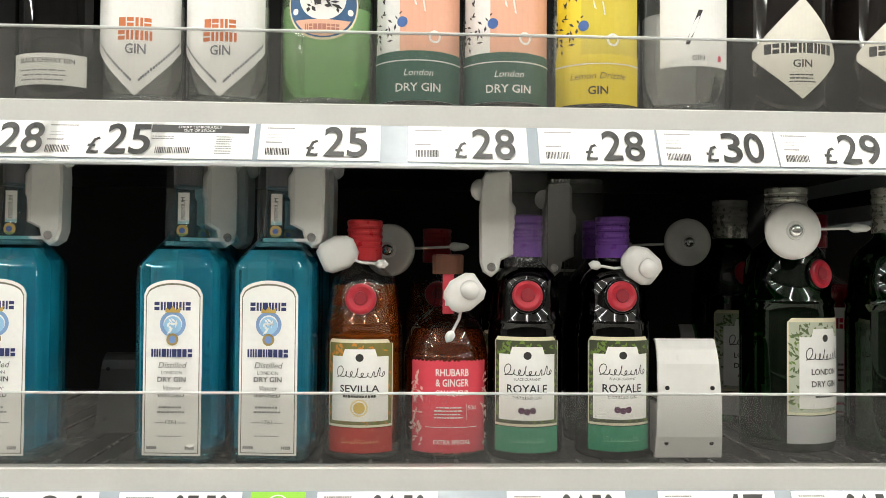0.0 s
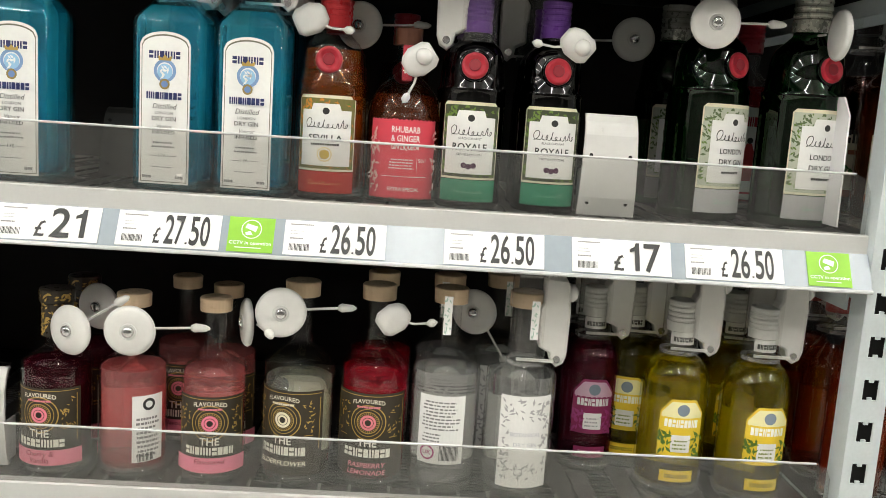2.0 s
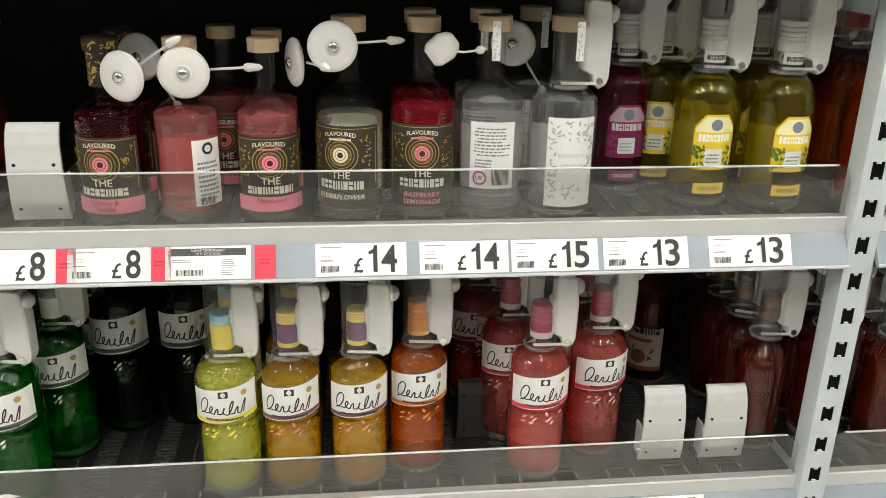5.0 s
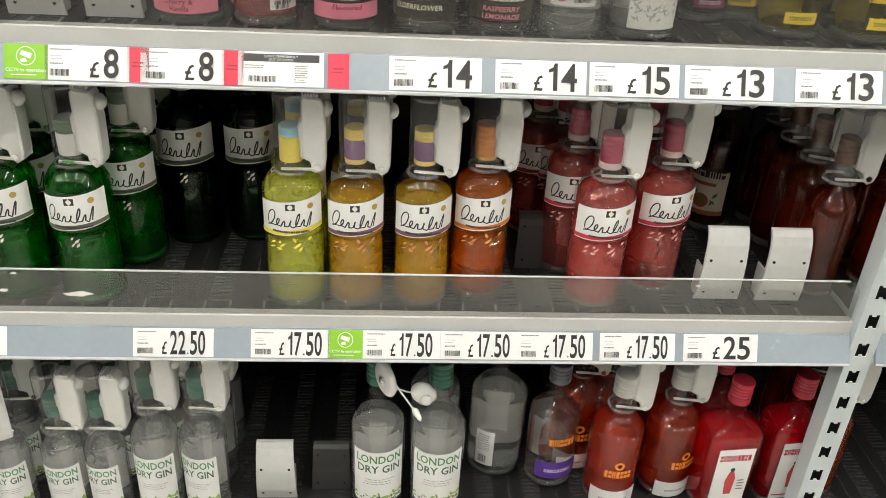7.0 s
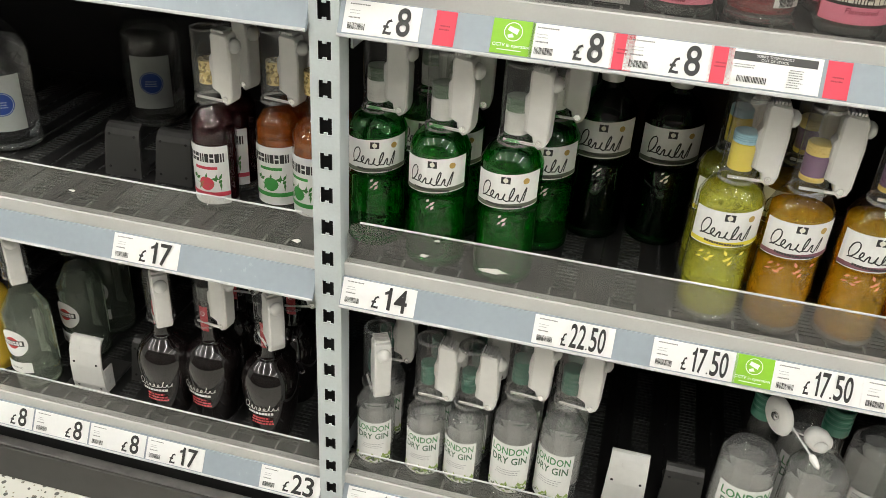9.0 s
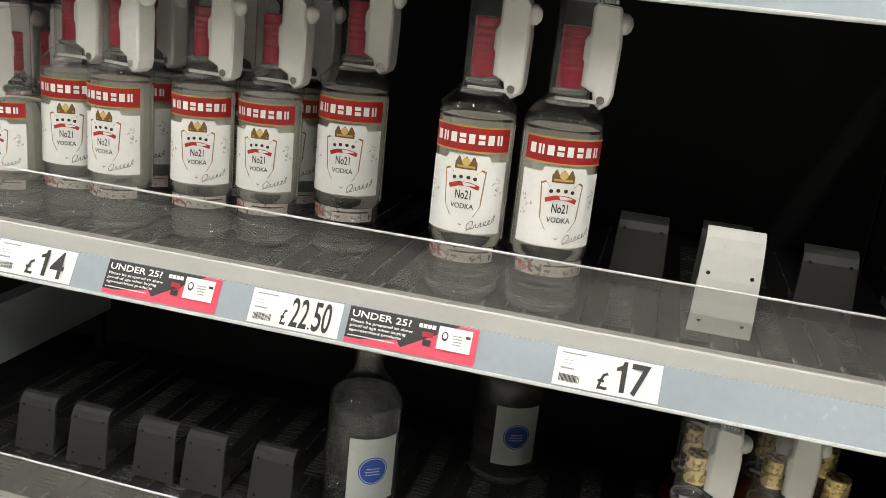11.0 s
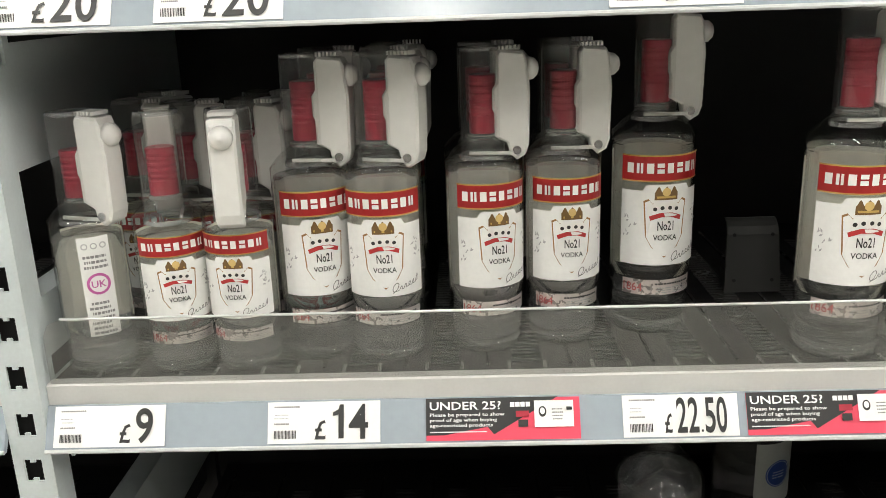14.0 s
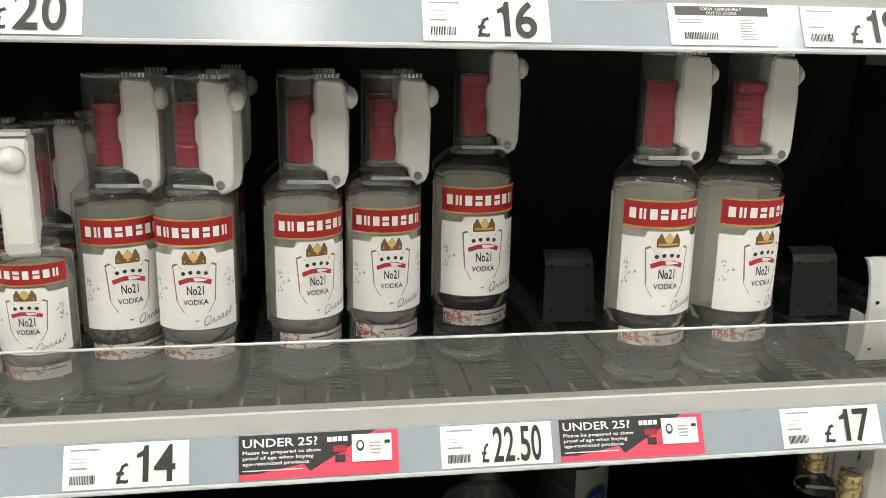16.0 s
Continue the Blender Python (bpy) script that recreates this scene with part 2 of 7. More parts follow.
def loft(rings, seg=28, close_bottom=True, close_top=True):
    """rings: (z, rx, ry, n): superellipse sections; n = 2 is round, more is squarer."""
    verts, faces = [], []
    for z, rx, ry, n in rings:
        for i in range(seg):
            a = 2 * math.pi * (i + 0.5) / seg
            c, s = math.cos(a), math.sin(a)
            verts.append((rx * math.copysign(abs(c) ** (2 / n), c), ry * math.copysign(abs(s) ** (2 / n), s), z))
    for k in range(len(rings) - 1):
        for i in range(seg):
            j = (i + 1) % seg
            faces.append((k * seg + i, k * seg + j, (k + 1) * seg + j, (k + 1) * seg + i))
    if close_bottom:
        faces.append(tuple(range(seg - 1, -1, -1)))
    if close_top:
        faces.append(tuple((len(rings) - 1) * seg + i for i in range(seg)))
    return verts, faces


def lathe(profile, seg=28, **kw):
    return loft([(z, r, r, 2) for z, r in profile], seg, **kw)


def tube(points, r, seg=8):
    verts, faces = [], []
    pts = [Vector(p) for p in points]
    for k, p in enumerate(pts):
        d = (pts[min(k + 1, len(pts) - 1)] - pts[max(k - 1, 0)]).normalized()
        u = d.orthogonal().normalized()
        w = d.cross(u)
        for i in range(seg):
            a = 2 * math.pi * i / seg
            verts.append(tuple(p + r * (math.cos(a) * u + math.sin(a) * w)))
    for k in range(len(pts) - 1):
        for i in range(seg):
            j = (i + 1) % seg
            faces.append((k * seg + i, k * seg + j, (k + 1) * seg + j, (k + 1) * seg + i))
    faces += [tuple(range(seg - 1, -1, -1)), tuple((len(pts) - 1) * seg + i for i in range(seg))]
    return verts, faces


def outline_plate(points, y0, y1, round_over=0.0):
    """A plate with the outline points (x, z), from y0 to y1, its rims rounded over."""
    n = len(points)
    area = sum(points[i][0] * points[(i + 1) % n][1] - points[(i + 1) % n][0] * points[i][1] for i in range(n))
    side = 1 if area > 0 else -1
    small = []
    for i in range(n):
        (ax, az), (bx, bz) = points[i - 1], points[(i + 1) % n]
        l = math.hypot(bx - ax, bz - az) or 1.0
        small.append((points[i][0] - side * (bz - az) / l * round_over, points[i][1] + side * (bx - ax) / l * round_over))
    rings = [(points, y0), (points, y1)]
    if round_over:
        d = math.copysign(round_over, y1 - y0)
        rings = [(small, y0), (points, y0 + d), (points, y1 - d), (small, y1)]
    verts = [(x, y, z) for ring, y in rings for x, z in ring]
    last = (len(rings) - 1) * n
    faces = [tuple(range(n)), tuple(range(last + n - 1, last - 1, -1))]
    faces += [(k * n + (i + 1) % n, k * n + i, (k + 1) * n + i, (k + 1) * n + (i + 1) % n) for k in range(len(rings) - 1) for i in range(n)]
    return verts, faces


# flat prints lie in (u, v); a wrap turns them into places on a thing
LETTERS = {}


def letters(text):
    """Outlines of a text in the built-in font: triangles in (u, v), cap height about 0.7, left at 0."""
    if text not in LETTERS:
        cu = bpy.data.curves.new("writing", "FONT")
        cu.body, cu.resolution_u, cu.offset = text.strip("\t"), 6 if text.strip("\t").isdigit() else 2, 0.014 if text.startswith("\t") else 0.0
        ob = bpy.data.objects.new("writing", cu)
        scene.collection.objects.link(ob)
        me = ob.evaluated_get(bpy.context.evaluated_depsgraph_get()).to_mesh()
        v = [(q.co.x, q.co.y) for q in me.vertices]
        f = [tuple(p.vertices) for p in me.polygons]
        ob.evaluated_get(bpy.context.evaluated_depsgraph_get()).to_mesh_clear()
        bpy.data.objects.remove(ob)
        bpy.data.curves.remove(cu)
        LETTERS[text] = (v, f)
    return LETTERS[text]


def flat_text(text, u, v, h, width=0.0, anchor="c", slant=0.0, squeeze=1.0):
    """A text of cap height h at (u, v); width squeezes it to that width, squeeze by a factor."""
    pts, faces = letters(text)
    x0, x1 = min(p[0] for p in pts), max(p[0] for p in pts)
    s = h / 0.7
    sx = width / (x1 - x0) if width else s * squeeze
    shift = {"c": -(x0 + x1) / 2, "l": -x0, "r": -x1}[anchor]
    return [(u + (x + shift) * sx + slant * y * s, v + y * s) for x, y in pts], faces


def flat_rect(u0, v0, u1, v1):
    n = max(1, int(abs(u1 - u0) / 0.006))
    us = [u0 + (u1 - u0) * i / n for i in range(n + 1)]
    return [(u, v0) for u in us] + [(u, v1) for u in us], [(i, i + 1, n + 2 + i, n + 1 + i) for i in range(n)]


def flat_disc(u, v, r, inner=0.0, seg=20, sy=1.0):
    """A disc or ring, in concentric bands so that it can bend round a bottle."""
    ring = [(math.cos(2 * math.pi * i / seg), math.sin(2 * math.pi * i / seg)) for i in range(seg)]
    radii = [r, inner] if inner else [r, r * 0.66, r * 0.33]
    verts = [(u + q * c, v + q * s * sy) for q in radii for c, s in ring]
    faces = [(k * seg + i, k * seg + (i + 1) % seg, (k + 1) * seg + (i + 1) % seg, (k + 1) * seg + i) for k in range(len(radii) - 1) for i in range(seg)]
    if not inner:
        faces.append(tuple((len(radii) - 1) * seg + i for i in range(seg)))
    return verts, faces


def join3(*flats):
    verts, faces = [], []
    for v, f in flats:
        n = len(verts)
        verts += v
        faces += [tuple(i + n for i in q) for q in f]
    return verts, faces


def spokes(u, v, r0, r1, n):
    """Short rays round a centre."""
    verts, faces = [], []
    for i in range(n):
        a, d = 2 * math.pi * i / n, 0.35 * math.pi / n
        k = len(verts)
        verts += [(u + r * math.cos(q), v + r * math.sin(q)) for r, q in ((r0, a - d), (r1, a - d), (r1, a + d), (r0, a + d))]
        faces.append((k, k + 1, k + 2, k + 3))
    return verts, faces


def arched(flat, bend):
    """Lets a line of print sag towards its ends."""
    return [(u, v - bend * 60 * u * u) for u, v in flat[0]], flat[1]


def flat_poly(points):
    return list(points), [tuple(range(len(points)))]


def ribbon(points, w):
    """A flat stroke of width w along points."""
    verts, faces = [], []
    for i, (x, y) in enumerate(points):
        ax, ay = points[max(i - 1, 0)]
        bx, by = points[min(i + 1, len(points) - 1)]
        l = math.hypot(bx - ax, by - ay) or 1.0
        nx, ny = -(by - ay) / l * w / 2, (bx - ax) / l * w / 2
        verts += [(x - nx, y - ny), (x + nx, y + ny)]
        if i:
            k = 2 * i
            faces.append((k - 2, k, k + 1, k - 1))
    return verts, faces


def flat_script(u0, v0, u1, v1, n, rng, slant):
    """Script that is not spelt out: one wavering pen stroke with a tall first loop."""
    h, w = v1 - v0, (u1 - u0) / (n + 0.6)
    pts = []
    for i in range(n):
        tall = 1.0 if i == 0 else rng.choice((0.42, 0.48, 0.54, 0.88))
        wide = 1.5 if i == 0 else 0.8 + 0.4 * rng.random()
        lean = 0.55 if i == 0 else rng.choice((-0.05, 0.12, 0.30))
        c = u0 + (0.75 if i == 0 else i + 1.1) * w
        low = 0.0 if i == 0 else 0.10 * rng.random()
        for k in range(12):
            a = 2 * math.pi * k / 12
            y = v0 + h * (low + (tall - low) * (0.5 - 0.5 * math.cos(a)))
            pts.append((c + wide * w * (lean * math.sin(a) + 0.5 * (k / 12 - 0.5)) + slant * (y - v0), y))
    return ribbon(pts, 0.075 * h)


def flat_blocks(u0, v0, u1, v1, n, rng, slant=0.0, gap=0.08):
    """Writing that is not spelt out: plain bars, posts and frames, one for each letter; slanting ones become a pen stroke."""
    if slant > 0.15:
        return flat_script(u0, v0, u1, v1, n, rng, slant)
    verts, faces = [], []
    w, h = (u1 - u0) / n, v1 - v0
    plain = h < 0.0045
    for i in range(n):
        a, b = u0 + i * w, u0 + (i + 1) * w - (max(gap, 0.14) + 0.08 * rng.random()) * w
        kind = 0 if plain else rng.randrange(3)
        boxes = [(a, v0, b, v1)]
        if kind == 1:
            boxes = [(a, v0, a + 0.42 * (b - a), v1), (b - 0.36 * (b - a), v0, b, v1)]
        elif kind == 2:
            boxes = [(a, v0, b, v0 + 0.42 * h), (a, v0 + 0.58 * h, b, v1)]
        for x0, y0, x1, y1 in boxes:
            k = len(verts)
            verts += [(p + slant * (q - v0), q) for p, q in ((x0, y0), (x1, y0), (x1, y1), (x0, y1))]
            faces.append((k, k + 1, k + 2, k + 3))
    return verts, faces


def uphill(flat, u0, rise):
    return [(u, v + rise * (u - u0)) for u, v in flat[0]], flat[1]


def flat_lines(u0, v0, u1, v1, n, rng, fill=0.5):
    """Lines of small print."""
    verts, faces = [], []
    h = (v1 - v0) / n
    for i in range(n):
        u = u0 + rng.random() * 0.1 * (u1 - u0)
        end = u1 - rng.random() * 0.25 * (u1 - u0)
        while u < end:
            w = min(end - u, (0.04 + rng.random() * 0.12) * (u1 - u0))
            k = len(verts)
            verts += [(u, v0 + i * h), (u + w, v0 + i * h), (u + w, v0 + (i + fill) * h), (u, v0 + (i + fill) * h)]
            faces.append((k, k + 1, k + 2, k + 3))
            u += w + 0.03 * (u1 - u0)
    return verts, faces


def flat_bars(u0, v0, u1, v1, n, rng):
    """A barcode."""
    verts, faces = [], []
    w = (u1 - u0) / n
    for i in range(n):
        k = len(verts)
        a = u0 + i * w
        b = a + w * (0.35 + 0.4 * rng.random())
        verts += [(a, v0), (b, v0), (b, v1), (a, v1)]
        faces.append((k, k + 1, k + 2, k + 3))
    return verts, faces


def flat_sprigs(u0, v0, u1, v1, n, rng, size):
    """Small leaf and flower shapes strewn over a patch."""
    verts, faces = [], []
    for i in range(n):
        u, v, a = u0 + rng.random() * (u1 - u0), v0 + rng.random() * (v1 - v0), rng.random() * 6.28
        l, w = size * (0.6 + 0.8 * rng.random()), size * (0.25 + 0.25 * rng.random())
        k = len(verts)
        c, s = math.cos(a), math.sin(a)
        verts += [(u + c * p - s * q, v + s * p + c * q) for p, q in ((-l, 0), (0, -w), (l, 0), (0, w))]
        faces.append((k, k + 1, k + 2, k + 3))
    return verts, faces


def on_cylinder(r, lift, turn=0.0):
    def wrap(u, v):
        a = u / r + turn
        return ((r + lift) * math.sin(a), -(r + lift) * math.cos(a), v)
    return wrap


def on_plane(y, lift):
    def wrap(u, v):
        return (u, y - lift, v)
    return wrap


def printed(flat, wrap):
    return [wrap(u, v) for u, v in flat[0]], flat[1]


# ---- the shop around ----
def structure(name, geo, mat, label, category):
    ob = part(name, geo, mat)
    return tagged(ob, label, category, kind="structure")


structure("floor", box(-7, -2.6, -0.1, 6, 1.6, 0.055), FLOOR, "pale speckled vinyl floor of the shop", "floor")
structure("ceiling", box(-7, -2.6, 3.3, 6, 1.6, 3.4), CEILING, "plain pale ceiling of the shop", "ceiling")
# back and end walls are unseen, added to close the room for bounced light
structure("wall_back", box(-7, 1.5, 0, 6, 1.6, 3.3), WALL, "unseen plain wall added behind the shelving to close the room", "wall")
# unseen sheet added in place of stocked shelves, for the bottles to reflect
structure("wall_front", box(-7, -2.6, 0, 6, -2.5, 3.3), AISLE_DARK, "plain dark sheet standing for the unseen shelving across the aisle", "wall")
structure("wall_west", box(-7.1, -2.6, 0, -7, 1.6, 3.3), WALL, "unseen plain end wall added to close the room", "wall")
structure("wall_east", box(6, -2.6, 0, 6.1, 1.6, 3.3), WALL, "unseen plain end wall added to close the room", "wall")
for i in range(6):
    x = -5.2 + i * 1.75
    lamp = empty("ceiling_light", Matrix.Translation((x, -0.75, 3.22)))
    part("housing", box(-0.09, -1.5, 0.03, 0.09, 1.5, 0.08, 0.008), METAL_WHITE, lamp)
    part("diffuser", box(-0.06, -1.46, 0.0, 0.06, 1.46, 0.03, 0.006), TUBE, lamp, "glowing white diffuser")
    tagged(lamp, "long white fluorescent ceiling light, switched on", "ceiling light", "ceiling lights over the aisle")

# ---- shelving: posts, shelves, risers ----
SHELF = {"S1": 1.667, "S2": 1.345, "S3": 1.020, "S4": 0.640, "S5": 0.242, "B1": 1.78, "B2": 1.400, "B3": 1.020, "B4": 0.640, "B5": 0.242}
POSTS = (-3.31, -2.0317, -0.7546, 0.5355, 1.81)
FRONT = 0.815   # front face of the shelf lips
BACK = 1.32


def make_post(x, rails=False):
    """A slotted steel upright, with slots through its front face."""
    post = empty("upright", Matrix.Translation((x, 0.803, 0)))
    w, pitch, top = 0.019, 0.0481, 2.1
    geos = []
    n = int(top / pitch)
    for i in range(n):
        z = i * pitch
        s0, s1 = z + 0.013, z + 0.036
        geos.append(box(-w, 0, z, w, 0.002, s0))
        geos.append(box(-w, 0, s1, w, 0.002, z + pitch))
        geos.append(box(-w, 0, s0, -0.0085, 0.002, s1))
        geos.append(box(0.0085, 0, s0, w, 0.002, s1))
        geos.append(box(-0.0025, 0.0, s0, 0.0025, 0.002, s0 + 0.003))
        geos.append(box(-0.0025, 0.0, s1 - 0.003, 0.0025, 0.002, s1))
    geos.append(box(-w, 0.002, 0, -w + 0.002, 0.032, top))
    geos.append(box(w - 0.002, 0.002, 0, w, 0.032, top))
    part("channel", join(*geos), METAL_POST, post)
    # solid black filler: the channel's inner shade as colour, seen through the slots
    part("core", box(-w + 0.003, 0.012, 0, w - 0.003, 0.031, top), HOLE_SHADE, post, "black filler standing for the shade inside the channel")
    if rails:
        for z0, z1 in ((0.28, 0.36), (0.70, 0.80), (1.04, 1.10), (1.22, 1.36)):
            part("side_rail", box(-w + 0.004, 0.032, z0, w - 0.004, 0.54, z1), METAL_POST, post)
    return tagged(post, "pale grey slotted steel shelving upright", "upright", "shelving uprights")


for x in POSTS:
    make_post(x, x < -1.5)


LANE = mesh_from("roller_lane", *join(*[box(-0.014, 0.035 + 0.0085 * i, -0.0015, 0.014, 0.0385 + 0.0085 * i, 0.0006) for i in range(46)]), TRACK)
SLOT = mesh_from("lane_slot", *box(-0.0015, 0.016, -0.0015, 0.0015, 0.034, 0.0012), TRACK_PALE)
RAIL = mesh_from("lane_rail", *box(0, 0.03, -0.0015, 0.003, 0.47, 0.0008), TRACK)


def make_shelf(x0, x1, z, riser=0.066, base=False):
    """A steel shelf with white lip, slanted ticket strip, tracks on its dark deck, and an acrylic riser."""
    m = Matrix.Translation(((x0 + x1) / 2, FRONT, z))
    s = empty("shelf", m)
    h = (x1 - x0) / 2
    part("deck", box(-h, 0.012, -0.03, h, BACK - FRONT, -0.001), DECK, s)
    lip = [(0.0, 0.0), (0.003, 0.0015), (0.014, 0.0015), (0.014, -0.03), (0.0, -0.03), (0.0, -0.019)]
    n = len(lip)
    verts = [(-h, y, q) for y, q in lip] + [(h, y, q) for y, q in lip]
    faces = [tuple(range(n)), tuple(range(2 * n - 1, n - 1, -1))] + [((i + 1) % n, i, n + i, n + (i + 1) % n) for i in range(n)]
    part("lip", (verts, faces), METAL_WHITE, s, "white painted steel lip")
    sec = [(0.0, -0.0192), (-0.003, -0.0185), (-0.022, -0.0545), (-0.0225, -0.058), (-0.018, -0.0585), (0.0, -0.031)]
    n = len(sec)
    verts = [(-h, y, q) for y, q in sec] + [(h, y, q) for y, q in sec]
    faces = [tuple(range(n)), tuple(range(2 * n - 1, n - 1, -1))] + [((i + 1) % n, i, n + i, n + (i + 1) % n) for i in range(n)]
    part("ticket_strip", (verts, faces), STRIP, s, "blue-grey plastic ticket strip")
    # glossy bead along the foot of the strip
    part("bead", tube([(-h, -0.0222, -0.0565), (h, -0.0222, -0.0565)], 0.0022, 8), ACRYLIC_EDGE, s)
    for q in (-h + 0.002, h - 0.005):
        arm = part("bracket", box(q, 0.02, -0.085, q + 0.003, 0.46, -0.03), METAL_POST, s)
        side = 0.003 if q < 0 else -0.001
        # thin black strip painted as the shade within the bracket's slot
        part("bracket_slot", box(q + side, 0.03, -0.066, q + side + 0.001, 0.44, -0.048), HOLE_SHADE, arm, "black strip standing for the shade in the bracket slot")
    for i in range(int((2 * h - 0.04) / 0.079)):
        rail = part("lane_rail", RAIL, TRACK, s)
        rail.location = (-h + 0.02 + i * 0.079, 0, 0)
        lane = part("roller_lane", LANE, TRACK, s)
        lane.location = (-h + 0.059 + i * 0.079, 0, 0)
        lane["kind"] = "stuff"
        for dx in (-0.017, 0.017):
            slot = part("lane_slot", SLOT, TRACK, s)
            slot.location = (-h + 0.059 + i * 0.079 + dx, 0, 0)
    # riser
    c, y0, y1 = 0.018, 0.0016, 0.0040
    pts = [(-h + 0.004, 0.0015), (h - 0.004, 0.0015), (h - 0.004, riser - c), (h - 0.004 - 0.3 * c, riser - 0.3 * c), (h - 0.004 - c, riser), (-h + 0.004 + c, riser), (-h + 0.004 + 0.3 * c, riser - 0.3 * c), (-h + 0.004, riser - c)]
    r = part("riser", outline_plate(pts, y0, y1), ACRYLIC, s, "clear acrylic front riser")
    part("riser_edge", tube([(-h + 0.004 + c, (y0 + y1) / 2, riser), (h - 0.004 - c, (y0 + y1) / 2, riser)], 0.0014, 6), ACRYLIC_EDGE, r, "bright cut edge")
    return tagged(s, "steel shop shelf with white lip, ticket strip and clear riser", "shelf", "bay shelves")


bays = list(zip(POSTS[:-1], POSTS[1:]))
for (p0, p1), names in zip(bays, (("B1", "B2", "B3", "B4", "B5"), ("B1", "B2", "B3", "B4", "B5"), ("S1", "S2", "S3", "S4", "S5"), ("S1", "S2", "S3", "S4", "S5"))):
    for n in names:
        make_shelf(p0 + 0.0195, p1 - 0.0195, SHELF[n], 0.05 if n[1] == "5" else 0.066)
    bp = part("back_panel", box(p0 + 0.003, BACK + 0.002, 0.1, p1 - 0.003, BACK + 0.02, 2.15), BLACK)
    tagged(bp, "matt black back panel of the shelving bay", "back panel", "back panels", "structure")
    pl = empty("plinth", Matrix.Translation(((p0 + p1) / 2, 0, 0)))
    hw = (p1 - p0) / 2 - 0.001
    part("kick_plate", box(-hw, 0.790, 0.056, hw, 0.797, 0.132, 0.002), KICK, pl, "dark grey scuffed kick plate")
    part("top_edge", box(-hw, 0.797, 0.126, hw, 0.816, 0.1325, 0.002), KICK_EDGE, pl, "worn paler top edge")
    # black sheet in place of the shade above the kick plate
    part("recess", box(-hw, 0.822, 0.056, hw, 0.83, 0.185), HOLE_SHADE, pl, "black strip standing for the shade in the recess")
    tagged(pl, "dark grey scuffed kick plinth under the bottom shelf", "plinth", "plinths")
    top = part("canopy", box(p0 + 0.003, FRONT + 0.03, 2.12, p1 - 0.003, BACK, 2.14), METAL_POST)
    tagged(top, "plain grey steel top cover of the bay", "top cover", "bay covers")

# ---- price tickets and shelf-edge cards ----
PALE_INK = paint((0.42, 0.42, 0.42))
SLOPE = Vector((0, -0.019, -0.036)).normalized()
OUT = Vector((0, -0.036, 0.019)).normalized()


def on_strip(lift):
    def wrap(u, v):  # v runs down the strip from its top edge
        p = Vector((u, -0.0032, -0.0190)) + SLOPE * v + OUT * lift
        return tuple(p)
    return wrap


def flip(flat):
    return [(u, -v) for u, v in flat[0]], [tuple(reversed(f)) for f in flat[1]]


def bold_text(text, *args, **kw):
    """A text with thick strokes."""
    return flat_text("\t" + text, *args, **kw)


def card(name, x, shelf, w, h, mat, prints, label, category, group):
    """A card in the ticket strip; prints: (material, flat shape with v upwards from the card's top, lift)."""
    thing = empty(name, Matrix.Translation((x * K, FRONT, SHELF[shelf])))
    a, b = on_strip(0.0005), on_strip(0.0013)
    verts = [a(0, 0.0005), a(w, 0.0005), a(w, h), a(0, h), b(0, 0.0005), b(w, 0.0005), b(w, h), b(0, h)]
    part("card", (verts, [(0, 1, 2, 3), (7, 6, 5, 4), (0, 4, 5, 1), (1, 5, 6, 2), (2, 6, 7, 3), (3, 7, 4, 0)]), mat, thing)
    for k, (nm, m, flat) in enumerate(prints):
        ob = part(nm, printed(flip(flat), on_strip(0.0015 + 0.0002 * k)), m, thing)
        if nm in ("barcode", "product_name", "small_print", "unit_price", "id_print"):
            tagged(ob, kind="stuff")
    return tagged(thing, label, category, group)


def numerals(price, right, v0, h, wide):
    """Bold price figures, each squeezed into its cell; a one has a flag and no foot."""
    cells = [0.42 if ch == "." else 0.80 if ch == "1" else 1.0 for ch in price]
    unit = wide / sum(cells)
    x, out = right - wide, []
    for ch, c in zip(price, cells):
        w = c * unit
        if ch == "1":
            st = min(0.30 * w, 0.17 * h)
            e = x + 0.80 * w
            out.append(([(e - st, v0), (e, v0), (e, v0 + h), (e - 0.75 * st, v0 + h), (e - st, v0 + 0.86 * h), (e - 0.62 * w, v0 + 0.77 * h), (e - 0.62 * w, v0 + 0.66 * h), (e - st, v0 + 0.70 * h)], [(0, 1, 7), (1, 2, 3, 4, 7), (4, 5, 6, 7)]))
        elif ch == ".":
            d = min(0.45 * w, 0.13 * h)
            out.append(flat_rect(x + w / 2 - d / 2, v0, x + w / 2 + d / 2, v0 + d))
        else:
            out.append(bold_text(ch, x + w / 2, v0, h, width=0.88 * w))
        x += w
    return join3(*out)


